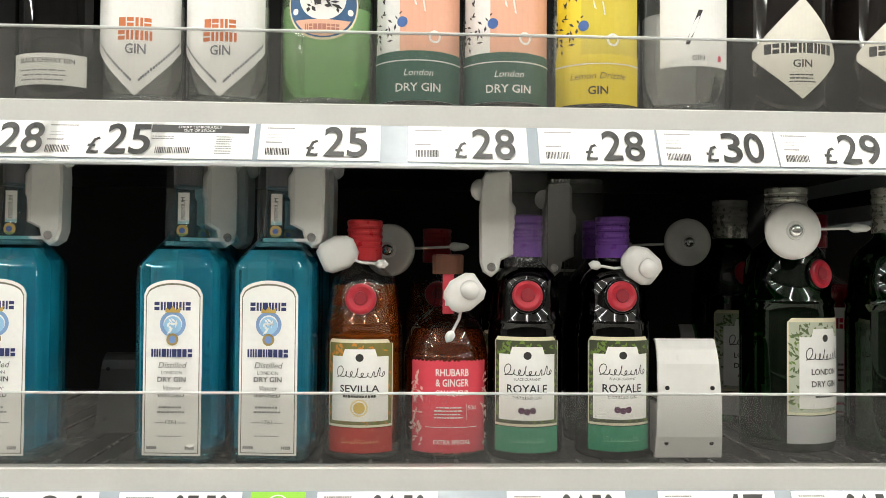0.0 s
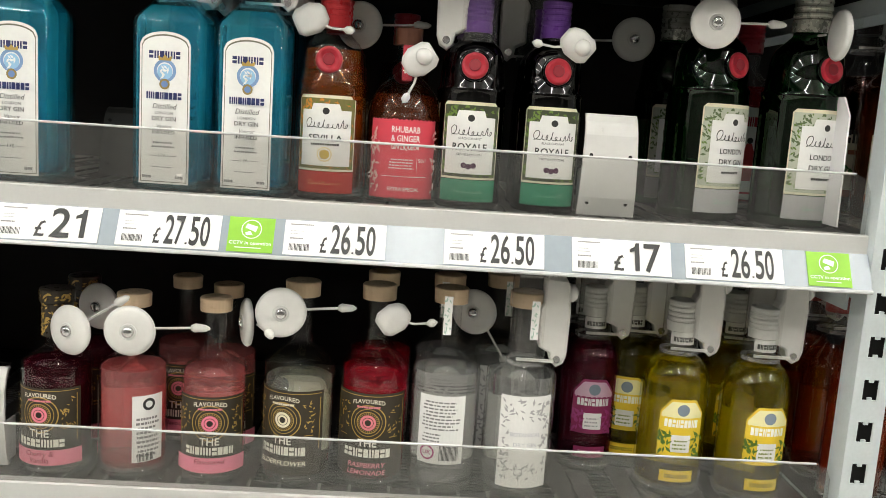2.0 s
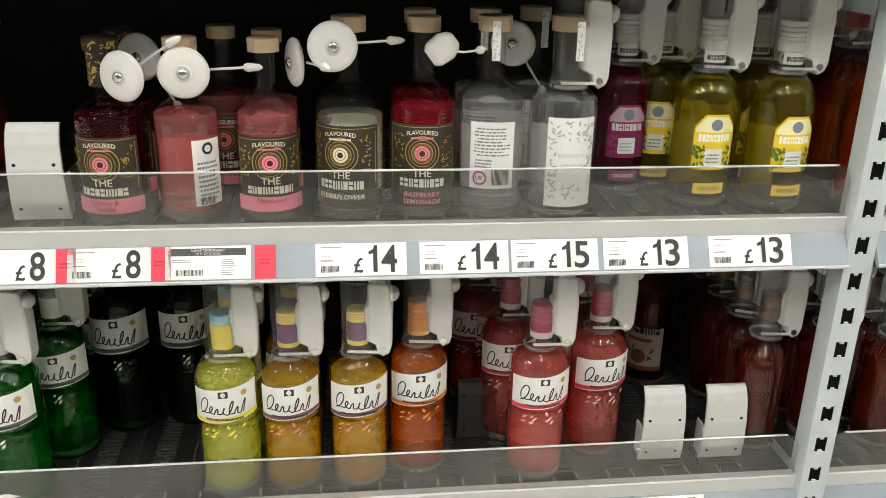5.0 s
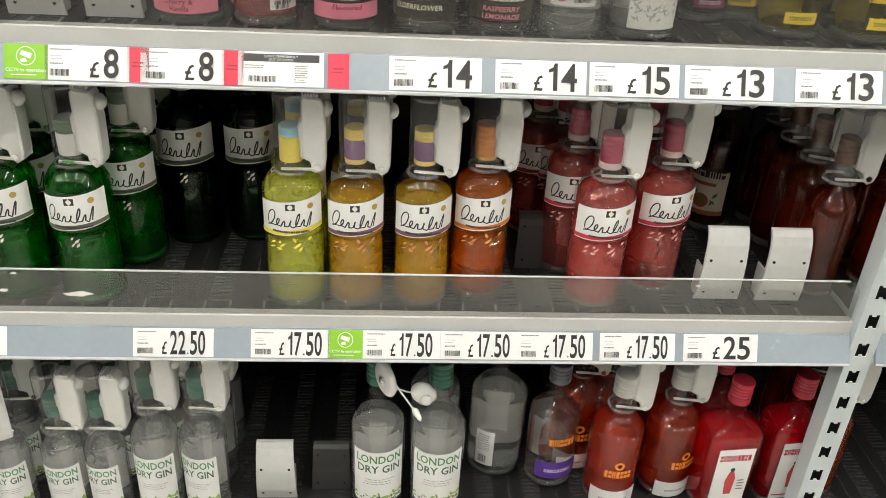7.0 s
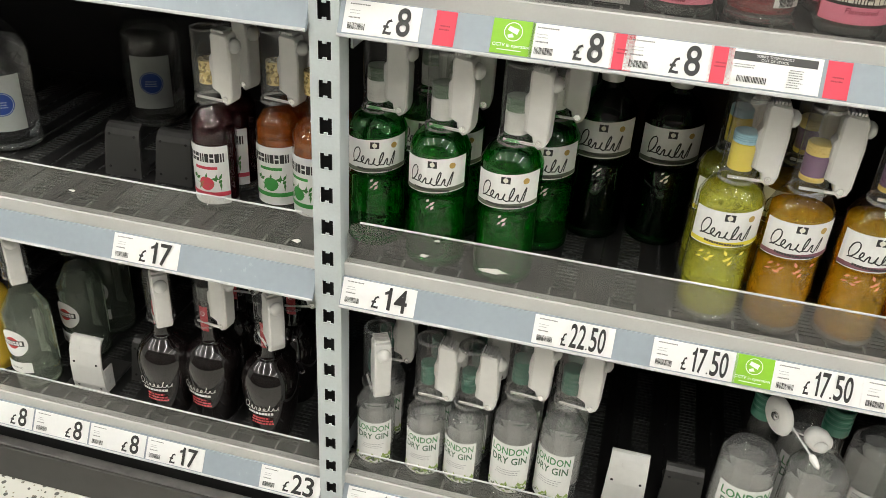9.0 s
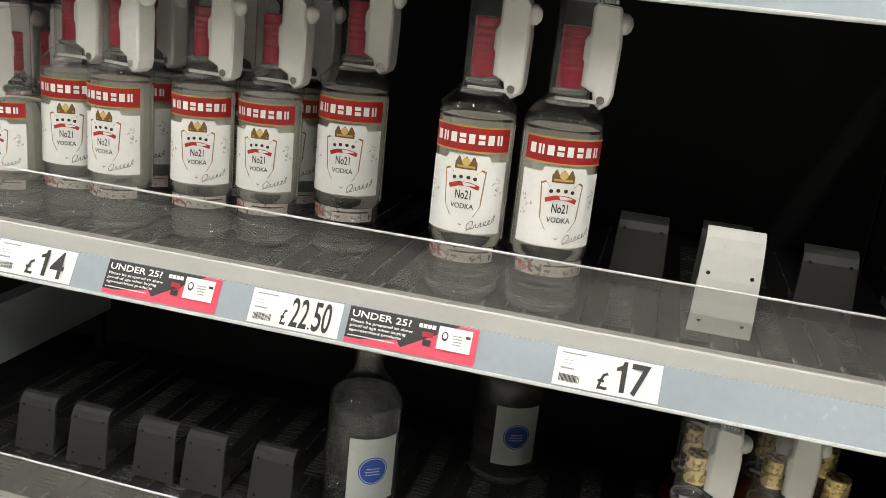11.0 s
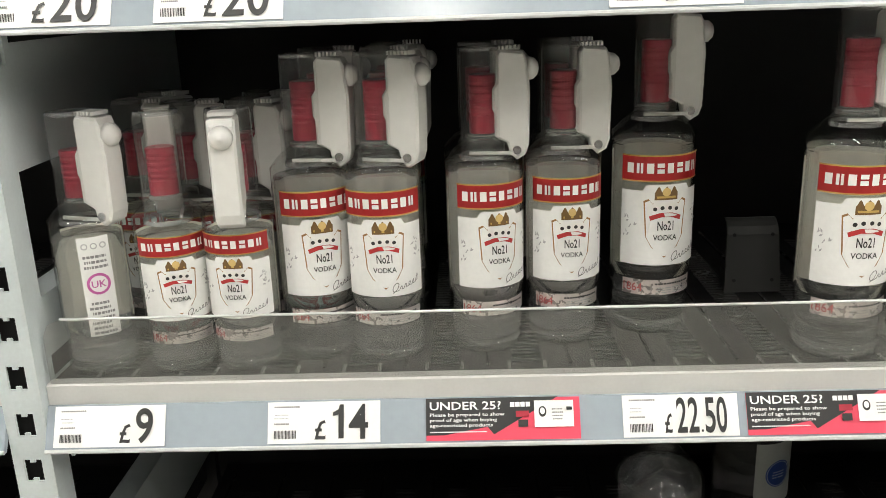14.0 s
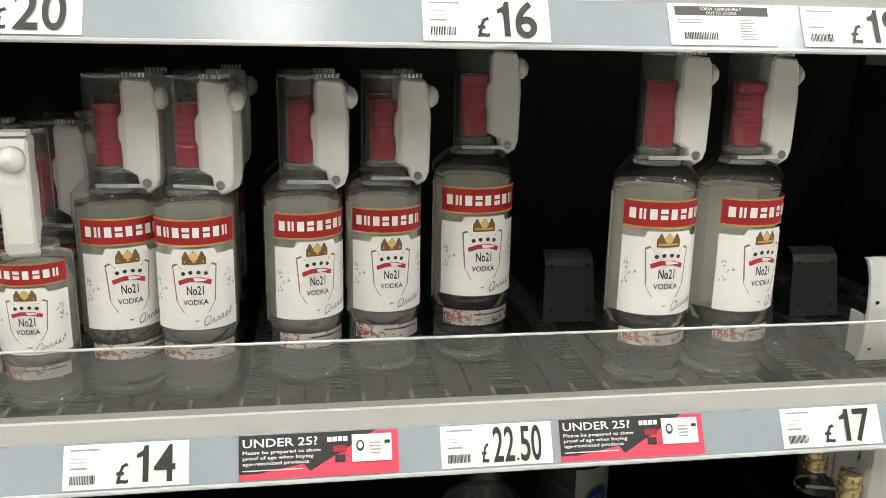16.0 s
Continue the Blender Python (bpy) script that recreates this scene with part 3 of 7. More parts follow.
def price_ticket(x, shelf, price, w=0.105, seed=1):
    rng = random.Random(seed)
    h = 0.0385
    long = len(price) > 3
    prints = [("product_name", INK_GREY, flat_blocks(0.006, -0.0058, 0.030, -0.0044, 12, rng)), ("small_print", PALE_INK, flat_lines(0.006, -0.016, 0.020, -0.0095, 2, rng, 0.25)),
              ("unit_price", INK_GREY, flat_blocks(0.006, -0.0213, 0.020, -0.0198, 9, rng)), ("barcode", INK, flat_bars(0.006, -0.034, 0.027, -0.0265, 16, rng))]
    right = w - 0.010
    wide = {1: 0.0185, 2: 0.037 if price[0] == "1" else 0.040, 4: 0.038, 5: 0.047}[len(price)]
    digits = numerals(price, right, -0.0345, 0.0310, wide)
    prints.append(("pound_sign", INK, bold_text("£", right - wide - 0.0035, -0.0345, 0.017, width=0.0068 if long else 0.0105, anchor="r")))
    prints.append(("price", INK, digits))
    return card("price_ticket", x, shelf, w, h, PAPER, prints, "white paper price ticket reading £%s in the ticket strip" % price, "price ticket", "price tickets")


def stock_ticket(x, shelf, seed=1):
    rng = random.Random(seed)
    w = 0.095
    prints = [("banner", paint((0.06, 0.06, 0.06)), flat_rect(0.006, -0.0115, w - 0.005, -0.003)), ("banner_text", PAPER, flat_text("SORRY TEMPORARILY", w / 2, -0.0068, 0.0027)),
              ("banner_text", PAPER, flat_text("OUT OF STOCK", w / 2, -0.0106, 0.0027)), ("small_print", INK_GREY, flat_lines(0.006, -0.019, 0.032, -0.014, 2, rng, 0.4)),
              ("small_print", INK_GREY, flat_lines(0.062, -0.034, 0.078, -0.014, 8, rng, 0.4)), ("barcode", INK, flat_bars(0.012, -0.034, 0.042, -0.0275, 20, rng))]
    return card("stock_notice", x, shelf, w, 0.0385, PAPER, prints, "white out of stock notice with a black banner", "stock notice", "stock notices")


def pink_tab(x, shelf, w=0.024):
    rng = random.Random(3)
    return card("pink_tab", x, shelf, w, 0.039, paint((0.66, 0.05, 0.09)), [("small_print", paint((0.3, 0.02, 0.04)), flat_lines(0.005, -0.022, w - 0.005, -0.014, 2, rng, 0.4))],
                "plain pinkish red paper tab beside a price ticket", "shelf tab", "pink tabs")


def cctv_card(x, shelf, w=0.05):
    g = paint((0.24, 0.52, 0.03))
    prints = [("ring", PAPER, flat_disc(w / 2, -0.0135, 0.0105, 0.0096)), ("camera_icon", PAPER, flat_poly([(w / 2 - 0.0065, -0.012), (w / 2 - 0.0045, -0.0075), (w / 2 + 0.0065, -0.0105), (w / 2 + 0.0045, -0.0165)])),
              ("camera_mount", PAPER, flat_poly([(w / 2 - 0.006, -0.0175), (w / 2 - 0.001, -0.0155), (w / 2 + 0.0015, -0.0195), (w / 2 - 0.005, -0.0205)])),
              ("notice_line", PAPER, bold_text("CCTV in operation", w / 2, -0.0305, 0.0036, width=0.043)), ("small_print", PAPER, flat_rect(0.008, -0.0345, w - 0.012, -0.0336))]
    return card("security_notice", x, shelf, w, 0.0385, g, prints, "bright green security camera notice with white writing", "security notice", "security notices")


def age_card(x, shelf):
    w = 0.142
    pink, dark = paint((0.72, 0.07, 0.12)), paint((0.03, 0.03, 0.03))
    prints = [("black_field", dark, flat_poly([(0, 0), (w * 0.86, 0), (w * 0.44, -0.0335), (w * 0.40, -0.0265), (w * 0.12, -0.0335), (0, -0.0335)])),
              ("heading", PAPER, bold_text("UNDER 25?", 0.0035, -0.0105, 0.0072, width=0.066, anchor="l")),
              ("notice_line", PAPER, bold_text("Please be prepared to show", 0.0035, -0.0165, 0.003, width=0.069, anchor="l")),
              ("notice_line", PAPER, bold_text("proof of age when buying", 0.0035, -0.0213, 0.003, width=0.062, anchor="l")),
              ("notice_line", PAPER, bold_text("age-restricted products", 0.0035, -0.0261, 0.003, width=0.058, anchor="l")),
              ("small_print", PAPER, flat_blocks(0.0035, -0.0312, 0.056, -0.0302, 30, random.Random(2))),
              ("shop_mark", PAPER, flat_blocks(0.078, -0.0088, 0.097, -0.0045, 4, random.Random(4))),
              ("badge", paint((0.35, 0.02, 0.04)), flat_rect(0.083, -0.0180, 0.095, -0.0125)), ("badge", dark, flat_rect(0.085, -0.027, 0.094, -0.0205)),
              ("id_card", PAPER, flat_rect(0.100, -0.0275, 0.136, -0.0035)), ("portrait_icon", dark, flat_disc(0.1075, -0.0135, 0.0036, 0.0, sy=1.35)),
              ("portrait_gap", PAPER, flat_disc(0.1075, -0.0130, 0.0023, 0.0, sy=1.35)), ("id_print", INK_GREY, flat_lines(0.116, -0.021, 0.128, -0.009, 4, random.Random(6), 0.4)),
              ("hologram", dark, flat_rect(0.1295, -0.0125, 0.1345, -0.0095))]
    return card("age_notice", x, shelf, w, 0.0385, pink, prints, "black and pink age check notice with white writing", "age notice", "age notices")


PRICES = [  # shelf, left end, price
    ("S1", -0.402, "28"), ("S1", -0.318, "25"), ("S1", -0.146, "25"), ("S1", -0.027, "28"), ("S1", 0.079, "28"), ("S1", 0.178, "30"), ("S1", 0.276, "29"), ("S1", 0.373, "29"),
    ("S2", -0.466, "23"), ("S2", -0.367, "21"), ("S2", -0.254, "27.50"), ("S2", -0.097, "26.50"), ("S2", 0.056, "26.50"), ("S2", 0.180, "17"), ("S2", 0.291, "26.50"),
    ("S3", -0.672, "8"), ("S3", -0.472, "8"), ("S3", -0.377, "8"), ("S3", -0.124, "14"), ("S3", -0.013, "14"), ("S3", 0.087, "15"), ("S3", 0.190, "13"), ("S3", 0.311, "13"),
    ("S4", -0.676, "14"), ("S4", -0.430, "22.50"), ("S4", -0.288, "17.50"), ("S4", -0.151, "17.50"), ("S4", -0.054, "17.50"), ("S4", 0.042, "17.50"), ("S4", 0.148, "17.50"), ("S4", 0.256, "25"),
    ("S5", -0.670, "6.15"), ("S5", -0.469, "11.75"), ("S5", -0.334, "15.50"), ("S5", -0.052, "23"), ("S5", 0.123, "17"), ("S5", 0.257, "17"),
    ("B2", -1.843, "20"), ("B2", -1.714, "20"), ("B2", -1.378, "16"), ("B2", -1.075, "19"),
    ("B3", -1.847, "9"), ("B3", -1.661, "14"), ("B3", -1.358, "22.50"), ("B3", -1.048, "17"),
    ("B4", -1.286, "23"), ("B4", -1.001, "17"),
    ("B5", -0.809, "23"), ("B5", -1.000, "17"), ("B5", -1.100, "8"), ("B5", -1.200, "8"), ("B5", -1.300, "8"), ("B5", -1.400, "15.50"),
]
for i, (s, x, p) in enumerate(PRICES):
    narrow = s == "S3" and p == "8"
    price_ticket(x, s, p, 0.091 if narrow else 0.105, seed=i)
for s, x in (("S1", -0.238), ("S3", -0.279), ("B2", -1.186), ("B4", -1.560)):
    stock_ticket(x, s, seed=int(x * 1000) % 97)
for s, x in (("S3", -0.576), ("S3", -0.388 - 0.006), ("S3", -0.299), ("S3", -0.191)):
    pink_tab(x + 0.0035, s)
for s, x in (("S2", -0.150), ("S2", 0.412), ("S3", -0.512), ("S4", -0.194), ("B4", -1.333)):
    cctv_card(x, s, 0.047)
for s, x in (("B3", -1.525), ("B3", -1.254), ("B4", -1.467)):
    age_card(x, s)


# ---- pushers: sprung plates that press the bottles forwards ----
def make_pusher(dark):
    mat = PUSH_B if dark else PUSH_W
    thing = empty("shelf_pusher")
    h, w = 0.110, 0.032
    side = [(0.004, 0.0), (0.0, 0.02), (-0.001, 0.06), (0.003, 0.088), (0.008, 0.102), (0.014, h), (0.018, h + 0.001)]
    if dark:
        h = 0.082
        side = [(0.0, 0.0), (0.003, 0.02), (0.007, 0.045), (0.010, 0.066), (0.014, 0.075), (0.020, 0.080), (0.025, h)]
    verts, faces = [], []
    for k, (y, z) in enumerate(side):
        ww = w - 0.0035 * (z / h)
        verts += [(-ww, y, z), (ww, y, z), (ww, y + 0.004, z - 0.0015 if z > 0.09 else z), (-ww, y + 0.004, z - 0.0015 if z > 0.09 else z)]
    for k in range(len(side) - 1):
        for a in range(4):
            b = (a + 1) % 4
            faces.append((4 * k + a, 4 * k + b, 4 * k + 4 + b, 4 * k + 4 + a))
    faces += [(3, 2, 1, 0), tuple(4 * (len(side) - 1) + i for i in range(4))]
    part("plate", (verts, faces), mat, thing)
    hole = turned(lathe([(0, 0.0021), (0.0008, 0.0021)], 12), pose(0, 0, 0, 90))
    for x, z in ((-0.0215, 0.014), (0.0215, 0.014), (-0.0215, 0.066), (0.0215, 0.066)):
        part("rivet_hole", moved(hole, x, (0.0014 if z < 0.02 else 0.0096) if dark else 0.0018 if z < 0.02 else -0.0006, z), HOLE_SHADE, thing)
    top = 0.022 if dark else 0.05
    part("side_wing", box(w - 0.0055, 0.007, 0.002, w - 0.003, 0.03, top), mat, thing)
    part("side_wing", box(-w + 0.003, 0.007, 0.002, -w + 0.0055, 0.03, top), mat, thing)
    part("foot", box(-w + 0.008, 0.006, 0.0005, w - 0.006, 0.09, 0.007, 0.002), PUSH_B, thing)
    return thing


PUSHERS = [  # shelf, x, y of the foot's front, dark
    ("S2", 0.219, 0.785, 0), ("S2", -0.300, 0.90, 1), ("S2", 0.305, 0.985, 0), ("S3", -0.411, 0.786, 0), ("S3", -0.49, 0.786, 0), ("S4", 0.081, 0.871, 1), ("S4", 0.311, 0.798, 0), ("S4", 0.393, 0.796, 0),
    ("S5", -0.279, 0.80, 0), ("S5", -0.200, 0.82, 1), ("B5", -1.127, 0.791, 0), ("B5", -1.055, 0.84, 1), ("B4", -1.060, 0.865, 1), ("B4", -0.980, 0.867, 1),
    ("B4", -1.640, 0.854, 1), ("B4", -1.545, 0.858, 1), ("B4", -1.475, 0.857, 1), ("B4", -1.383, 0.86, 1), ("B4", -1.72, 0.855, 1),
    ("B3", -1.186, 0.946, 1), ("B3", -0.901, 0.938, 1), ("B3", -0.905, 0.803, 0), ("B3", -0.80, 0.90, 1), ("B3", -0.99, 0.92, 1),
    ("B2", -1.674, 0.79, 0), ("B2", -1.590, 0.79, 0), ("B2", -1.514, 0.79, 0), ("B2", -1.272, 0.79, 0), ("B2", -1.198, 0.79, 0), ("B2", -1.12, 0.79, 0), ("B2", -1.03, 0.79, 0),
]
MASTERS = {}
for s, x, y, dark in PUSHERS:
    m = Matrix.Translation((x * K, y * K, SHELF[s] + 0.001))
    if dark not in MASTERS:
        MASTERS[dark] = make_pusher(dark)
        MASTERS[dark].matrix_world = m
        tagged(MASTERS[dark], "%s plastic shelf pusher with rivet holes" % ("black" if dark else "pale grey"), "shelf pusher", "shelf pushers")
    else:
        copy_thing(MASTERS[dark], m)


# ---- bottles ----
def flat_label(hw, z0, top, n=14, bottom=None):
    us = [-hw + 2 * hw * i / n for i in range(n + 1)]
    lo = [(u, bottom(u / hw) if bottom else z0) for u in us]
    hi = [(u, top(u / hw) if callable(top) else top) for u in us]
    return lo + hi, [(i, i + 1, n + 2 + i, n + 1 + i) for i in range(n)]


def put_label(parent, wrapper, shape, color, prints, name="label", words=""):
    """A paper label with its prints as sub-parts; wrapper(lift) gives the wrap."""
    lab = part(name, printed(shape, wrapper(0.0004)), color if isinstance(color, bpy.types.Material) else paint(color), parent, words)
    for k, (c, flat) in enumerate(prints):
        part("print", printed(flat, wrapper(0.0007 + 0.00012 * k)), c if isinstance(c, bpy.types.Material) else paint(c), lab)
    return lab


FOOT = material("thick_glass", (0.93, 0.96, 0.94), 0.02, transmission=0.9, ior=1.5)


def bottle_body(name, rings, glass, liquid, fill, seg=32, ratio=0.93, rear=(0.10, 0.46, (0.82, 0.82, 0.78))):
    thing = empty(name)
    part("glass", loft(rings, seg), glass, thing, smooth=True)
    if liquid is not None:
        inner = []
        for k, (z, rx, ry, n) in enumerate(rings):
            if z >= fill:
                z0, ax, ay, an = rings[k - 1]
                f = (fill - z0) / (z - z0)
                inner.append((fill, (ax + f * (rx - ax)) * ratio, (ay + f * (ry - ay)) * ratio, an + f * (n - an)))
                break
            inner.append((max(z, 0.006), rx * ratio, ry * ratio, n))
        inner = [q for q in inner if q[0] > 0.013] or inner
        inner.insert(0, (0.0115, inner[0][1] * 0.86, inner[0][2] * 0.86, inner[0][3]))
        inner.insert(1, (0.0135, inner[1][1] * 0.985, inner[1][2] * 0.985, inner[1][3]))
        inner = sorted(inner)
        part("liquid", loft(inner, seg), liquid, thing, smooth=True)
        if rear:
            H, R = rings[-1][0], max(q[1] for q in rings)
            back = lambda u, v: (R * 0.965 * math.sin(u), R * 0.965 * math.cos(u), v)
            span = (0.85 if H > 0.28 else 1.25) if rear[1] > 0.6 else 0.6
            us = [-span + 2 * span * i / 12 for i in range(13)]
            z0, z1 = H * rear[0], H * rear[1]
            lab = part("rear_label", ([back(u, z0) for u in us] + [back(u, z1) for u in us], [(i, i + 1, 14 + i, 13 + i) for i in range(12)]), paint(rear[2]), thing, "rear label seen through the bottle")
        r = rings[2]
        part("glass_foot", loft([(0.0008, r[1] * 0.84, r[2] * 0.84, r[3]), (0.003, r[1] * 0.95, r[2] * 0.95, r[3]), (0.0085, r[1] * 0.96, r[2] * 0.96, r[3]), (0.0108, r[1] * 0.86, r[2] * 0.86, r[3])], seg), FOOT, thing, "thick clear glass foot", smooth=True)
    return thing


def smooth_profile(points, steps=4):
    """Rounds a profile (z, r) by a Catmull-Rom curve."""
    out = []
    for i in range(len(points) - 1):
        p0, p1, p2, p3 = (points[max(i - 1, 0)], points[i], points[i + 1], points[min(i + 2, len(points) - 1)])
        for s in range(steps):
            t = s / steps
            z, r = (0.5 * (2 * b + (c - a) * t + (2 * a - 5 * b + 4 * c - d) * t * t + (3 * b - a - 3 * c + d) * t ** 3) for a, b, c, d in zip(p0, p1, p2, p3))
            out.append((z, min(max(r, min(p1[1], p2[1])), max(p1[1], p2[1]))))
    out.append(points[-1])
    fixed, last = [], -1
    for z, r in out:
        if z > last + 1e-5:
            fixed.append((z, max(r, 0.001)))
            last = z
    return fixed


def round_rings(H, R, points, steps=4):
    return [(z, r, r, 2) for z, r in smooth_profile([(z * H, r * R) for z, r in points], steps)]


def cap_part(thing, z0, z1, r, color, ribs=0, metal=False, name="cap", words=""):
    prof = [(z0, r * 0.98)]
    if ribs:
        n = ribs
        for i in range(n):
            z = z0 + (z1 - z0) * (0.30 + 0.62 * i / n)
            d = (z1 - z0) * 0.62 / n
            prof += [(z, r), (z + 0.2 * d, r * 0.955), (z + 0.5 * d, r * 0.955), (z + 0.7 * d, r)]
    prof += [(z1 - 0.0015, r), (z1 - 0.0004, r * 0.95), (z1, r * 0.86)]
    mat = material("cap_" + "_".join(str(int(c * 100)) for c in color), color, 0.3 if not metal else 0.28, metal=0.6 if metal else 0.0, grain=0.06, scale=150)
    return part(name, lathe(prof, 28), mat, thing, words, smooth=False)


WHITE, CREAM, BLK = (0.78, 0.78, 0.76), (0.74, 0.72, 0.62), (0.03, 0.03, 0.03)
GREY, RED, GOLD = (0.4, 0.4, 0.4), (0.38, 0.012, 0.020), (0.45, 0.30, 0.08)


def flavoured_bottle(H, R, liquid, fill, accent, words, cork=(0.60, 0.45, 0.30), back=False, top=None):
    pts = [(0.0, 0.93), (0.012, 1.0), (0.05, 0.97), (0.10, 1.0), (0.55, 1.0), (0.60, 0.96), (0.645, 0.72), (0.68, 0.40), (0.72, 0.34), (0.92, 0.335), (0.935, 0.40)]
    thing = bottle_body("spirit_bottle", round_rings(H, R, pts, 3), GLASS, liquid, H * fill)
    cap_part(thing, H * 0.925, H, R * 0.50, cork, name="stopper", words="pale wooden stopper")
    rng = random.Random(int(R * 9000))
    if back:
        w = lambda lift: on_cylinder(R, lift, 0.75)
        put_label(thing, w, flat_label(0.018, H * 0.10, H * 0.47), WHITE, [(BLK, flat_disc(0, H * 0.42, 0.007, 0.004)), (INK_GREY, flat_lines(-0.014, H * 0.13, 0.014, H * 0.36, 9, rng, 0.5)), (BLK, flat_bars(-0.012, H * 0.105, 0.006, H * 0.15, 12, rng))], "back_label")
        put_label(thing, lambda lift: on_cylinder(R, lift, -1.25), flat_label(0.010, H * 0.10, H * 0.5), (0.05, 0.04, 0.03), [(accent, flat_rect(-0.009, H * 0.11, 0.009, H * 0.17))])
        return thing
    w = lambda lift: on_cylinder(R, lift)
    hw = 1.18 * R
    pr = [(GOLD, flat_rect(-hw + 0.003, H * 0.475, hw - 0.003, H * 0.478)), (GOLD, flat_disc(0, H * 0.345, 0.0205, 0.0193, 32)), (GOLD, flat_disc(0, H * 0.345, 0.0160, 0.0153, 32)), (GOLD, flat_disc(0, H * 0.345, 0.0128, 0.0120, 28)), (GOLD, spokes(0, H * 0.345, 0.0095, 0.0118, 28)),
          (accent, flat_disc(0, H * 0.345, 0.0090, 0.0062)), (accent, flat_disc(0, H * 0.345, 0.0056, 0.0034)), (CREAM, arched(bold_text("FLAVOURED", 0, H * 0.443, 0.0048, width=0.036), 0.12)), (accent, flat_blocks(-0.013, H * 0.418, 0.013, H * 0.428, 10, rng)),
          (CREAM, bold_text("THE", 0, H * 0.225, 0.0085, width=0.021)), (CREAM, flat_blocks(-0.027, H * 0.17, 0.027, H * 0.213, 9, rng)),
          (GOLD, flat_rect(-hw + 0.005, H * 0.20, -hw + 0.0058, H * 0.46)), (GOLD, flat_rect(hw - 0.0058, H * 0.20, hw - 0.005, H * 0.46)), (GOLD, flat_rect(-0.034, H * 0.27, -0.024, H * 0.274)), (GOLD, flat_rect(0.024, H * 0.27, 0.034, H * 0.274)), (GOLD, flat_sprigs(-hw + 0.008, H * 0.28, -0.022, H * 0.44, 20, rng, 0.0022)), (GOLD, flat_sprigs(0.022, H * 0.28, hw - 0.008, H * 0.44, 20, rng, 0.0022))]
    if words:
        pr += [(accent, flat_rect(-hw, H * 0.07, hw, H * 0.155))] if words[0] == "*" else []
        lines = words.strip("*").split("|")
        col = (0.25, 0.02, 0.05) if words[0] == "*" else accent
        for i, l in enumerate(lines):
            pr.append((col, bold_text(l, 0, H * (0.12 - 0.037 * i), 0.0056, slant=0.15)))
    put_label(thing, w, flat_label(hw, H * 0.07, H * 0.49), (0.035, 0.028, 0.018), pr, words="black and gold printed label")
    if top:
        cap_part(thing, H * 0.74, H * 0.925, R * 0.44, top, name="neck_foil", words="black neck foil with gold scrolls")
        part("foil_print", printed(flat_sprigs(-0.022, H * 0.75, 0.022, H * 0.92, 60, rng, 0.003), on_cylinder(R * 0.44, 0.0006)), paint(GOLD), thing)["kind"] = "stuff"
        part("foil_print", printed(flat_sprigs(-0.024, H * 0.935, 0.024, H * 0.985, 26, rng, 0.003), on_cylinder(R * 0.50, 0.0006)), paint(GOLD), thing)["kind"] = "stuff"
    return thing


def clear_flavoured(H, R, kind):
    """A clear dry gin in the same glass: back label, or a white botanical front."""
    pts = [(0.0, 0.93), (0.012, 1.0), (0.05, 0.97), (0.10, 1.0), (0.55, 1.0), (0.60, 0.96), (0.645, 0.72), (0.68, 0.40), (0.72, 0.34), (0.92, 0.335), (0.935, 0.40)]
    thing = bottle_body("spirit_bottle", round_rings(H, R, pts, 3), GLASS, liquid_mat((0.84, 0.85, 0.80), 0.80), H * 0.6)
    cap_part(thing, H * 0.925, H, R * 0.50, (0.60, 0.45, 0.30), name="stopper")
    rng = random.Random(8)
    w = lambda lift: on_cylinder(R, lift, -0.12 if kind == "back" else 0.1)
    put_label(thing, w, flat_label(0.0045, H * 0.80, H * 0.985), WHITE, [((0.35, 0.5, 0.42), flat_sprigs(-0.004, H * 0.81, 0.004, H * 0.97, 14, rng, 0.0025))], "seal_strip")
    if kind == "back":
        put_label(thing, w, flat_label(0.027, H * 0.16, H * 0.50), WHITE, [(INK_GREY, flat_lines(-0.022, H * 0.33, 0.022, H * 0.48, 9, rng, 0.45)), (INK_GREY, flat_lines(-0.022, H * 0.27, 0.006, H * 0.32, 3, rng, 0.45)),
                  ((0.40, 0.06, 0.20), flat_disc(-0.014, H * 0.215, 0.0085, 0.0066)), ((0.40, 0.06, 0.20), bold_text("UK", -0.014, H * 0.205, 0.005)), (BLK, flat_bars(0.0, H * 0.18, 0.022, H * 0.26, 16, rng))], "back_label")
    else:
        put_label(thing, w, flat_label(0.031, H * 0.06, H * 0.52), WHITE, [(GREY, flat_sprigs(-0.029, H * 0.40, 0.029, H * 0.50, 44, rng, 0.0032)), (GREY, flat_sprigs(-0.029, H * 0.14, -0.018, H * 0.40, 22, rng, 0.0032)),
                  (GREY, flat_sprigs(0.018, H * 0.14, 0.029, H * 0.40, 22, rng, 0.0032)), (GREY, flat_sprigs(-0.029, H * 0.10, 0.029, H * 0.18, 34, rng, 0.003)),
                  ((0.45, 0.45, 0.5), flat_text("BOTANICAL", 0, H * 0.32, 0.0045, width=0.034)), ((0.45, 0.45, 0.5), flat_text("DRY GIN", 0, H * 0.27, 0.0045, width=0.026))])
    return thing


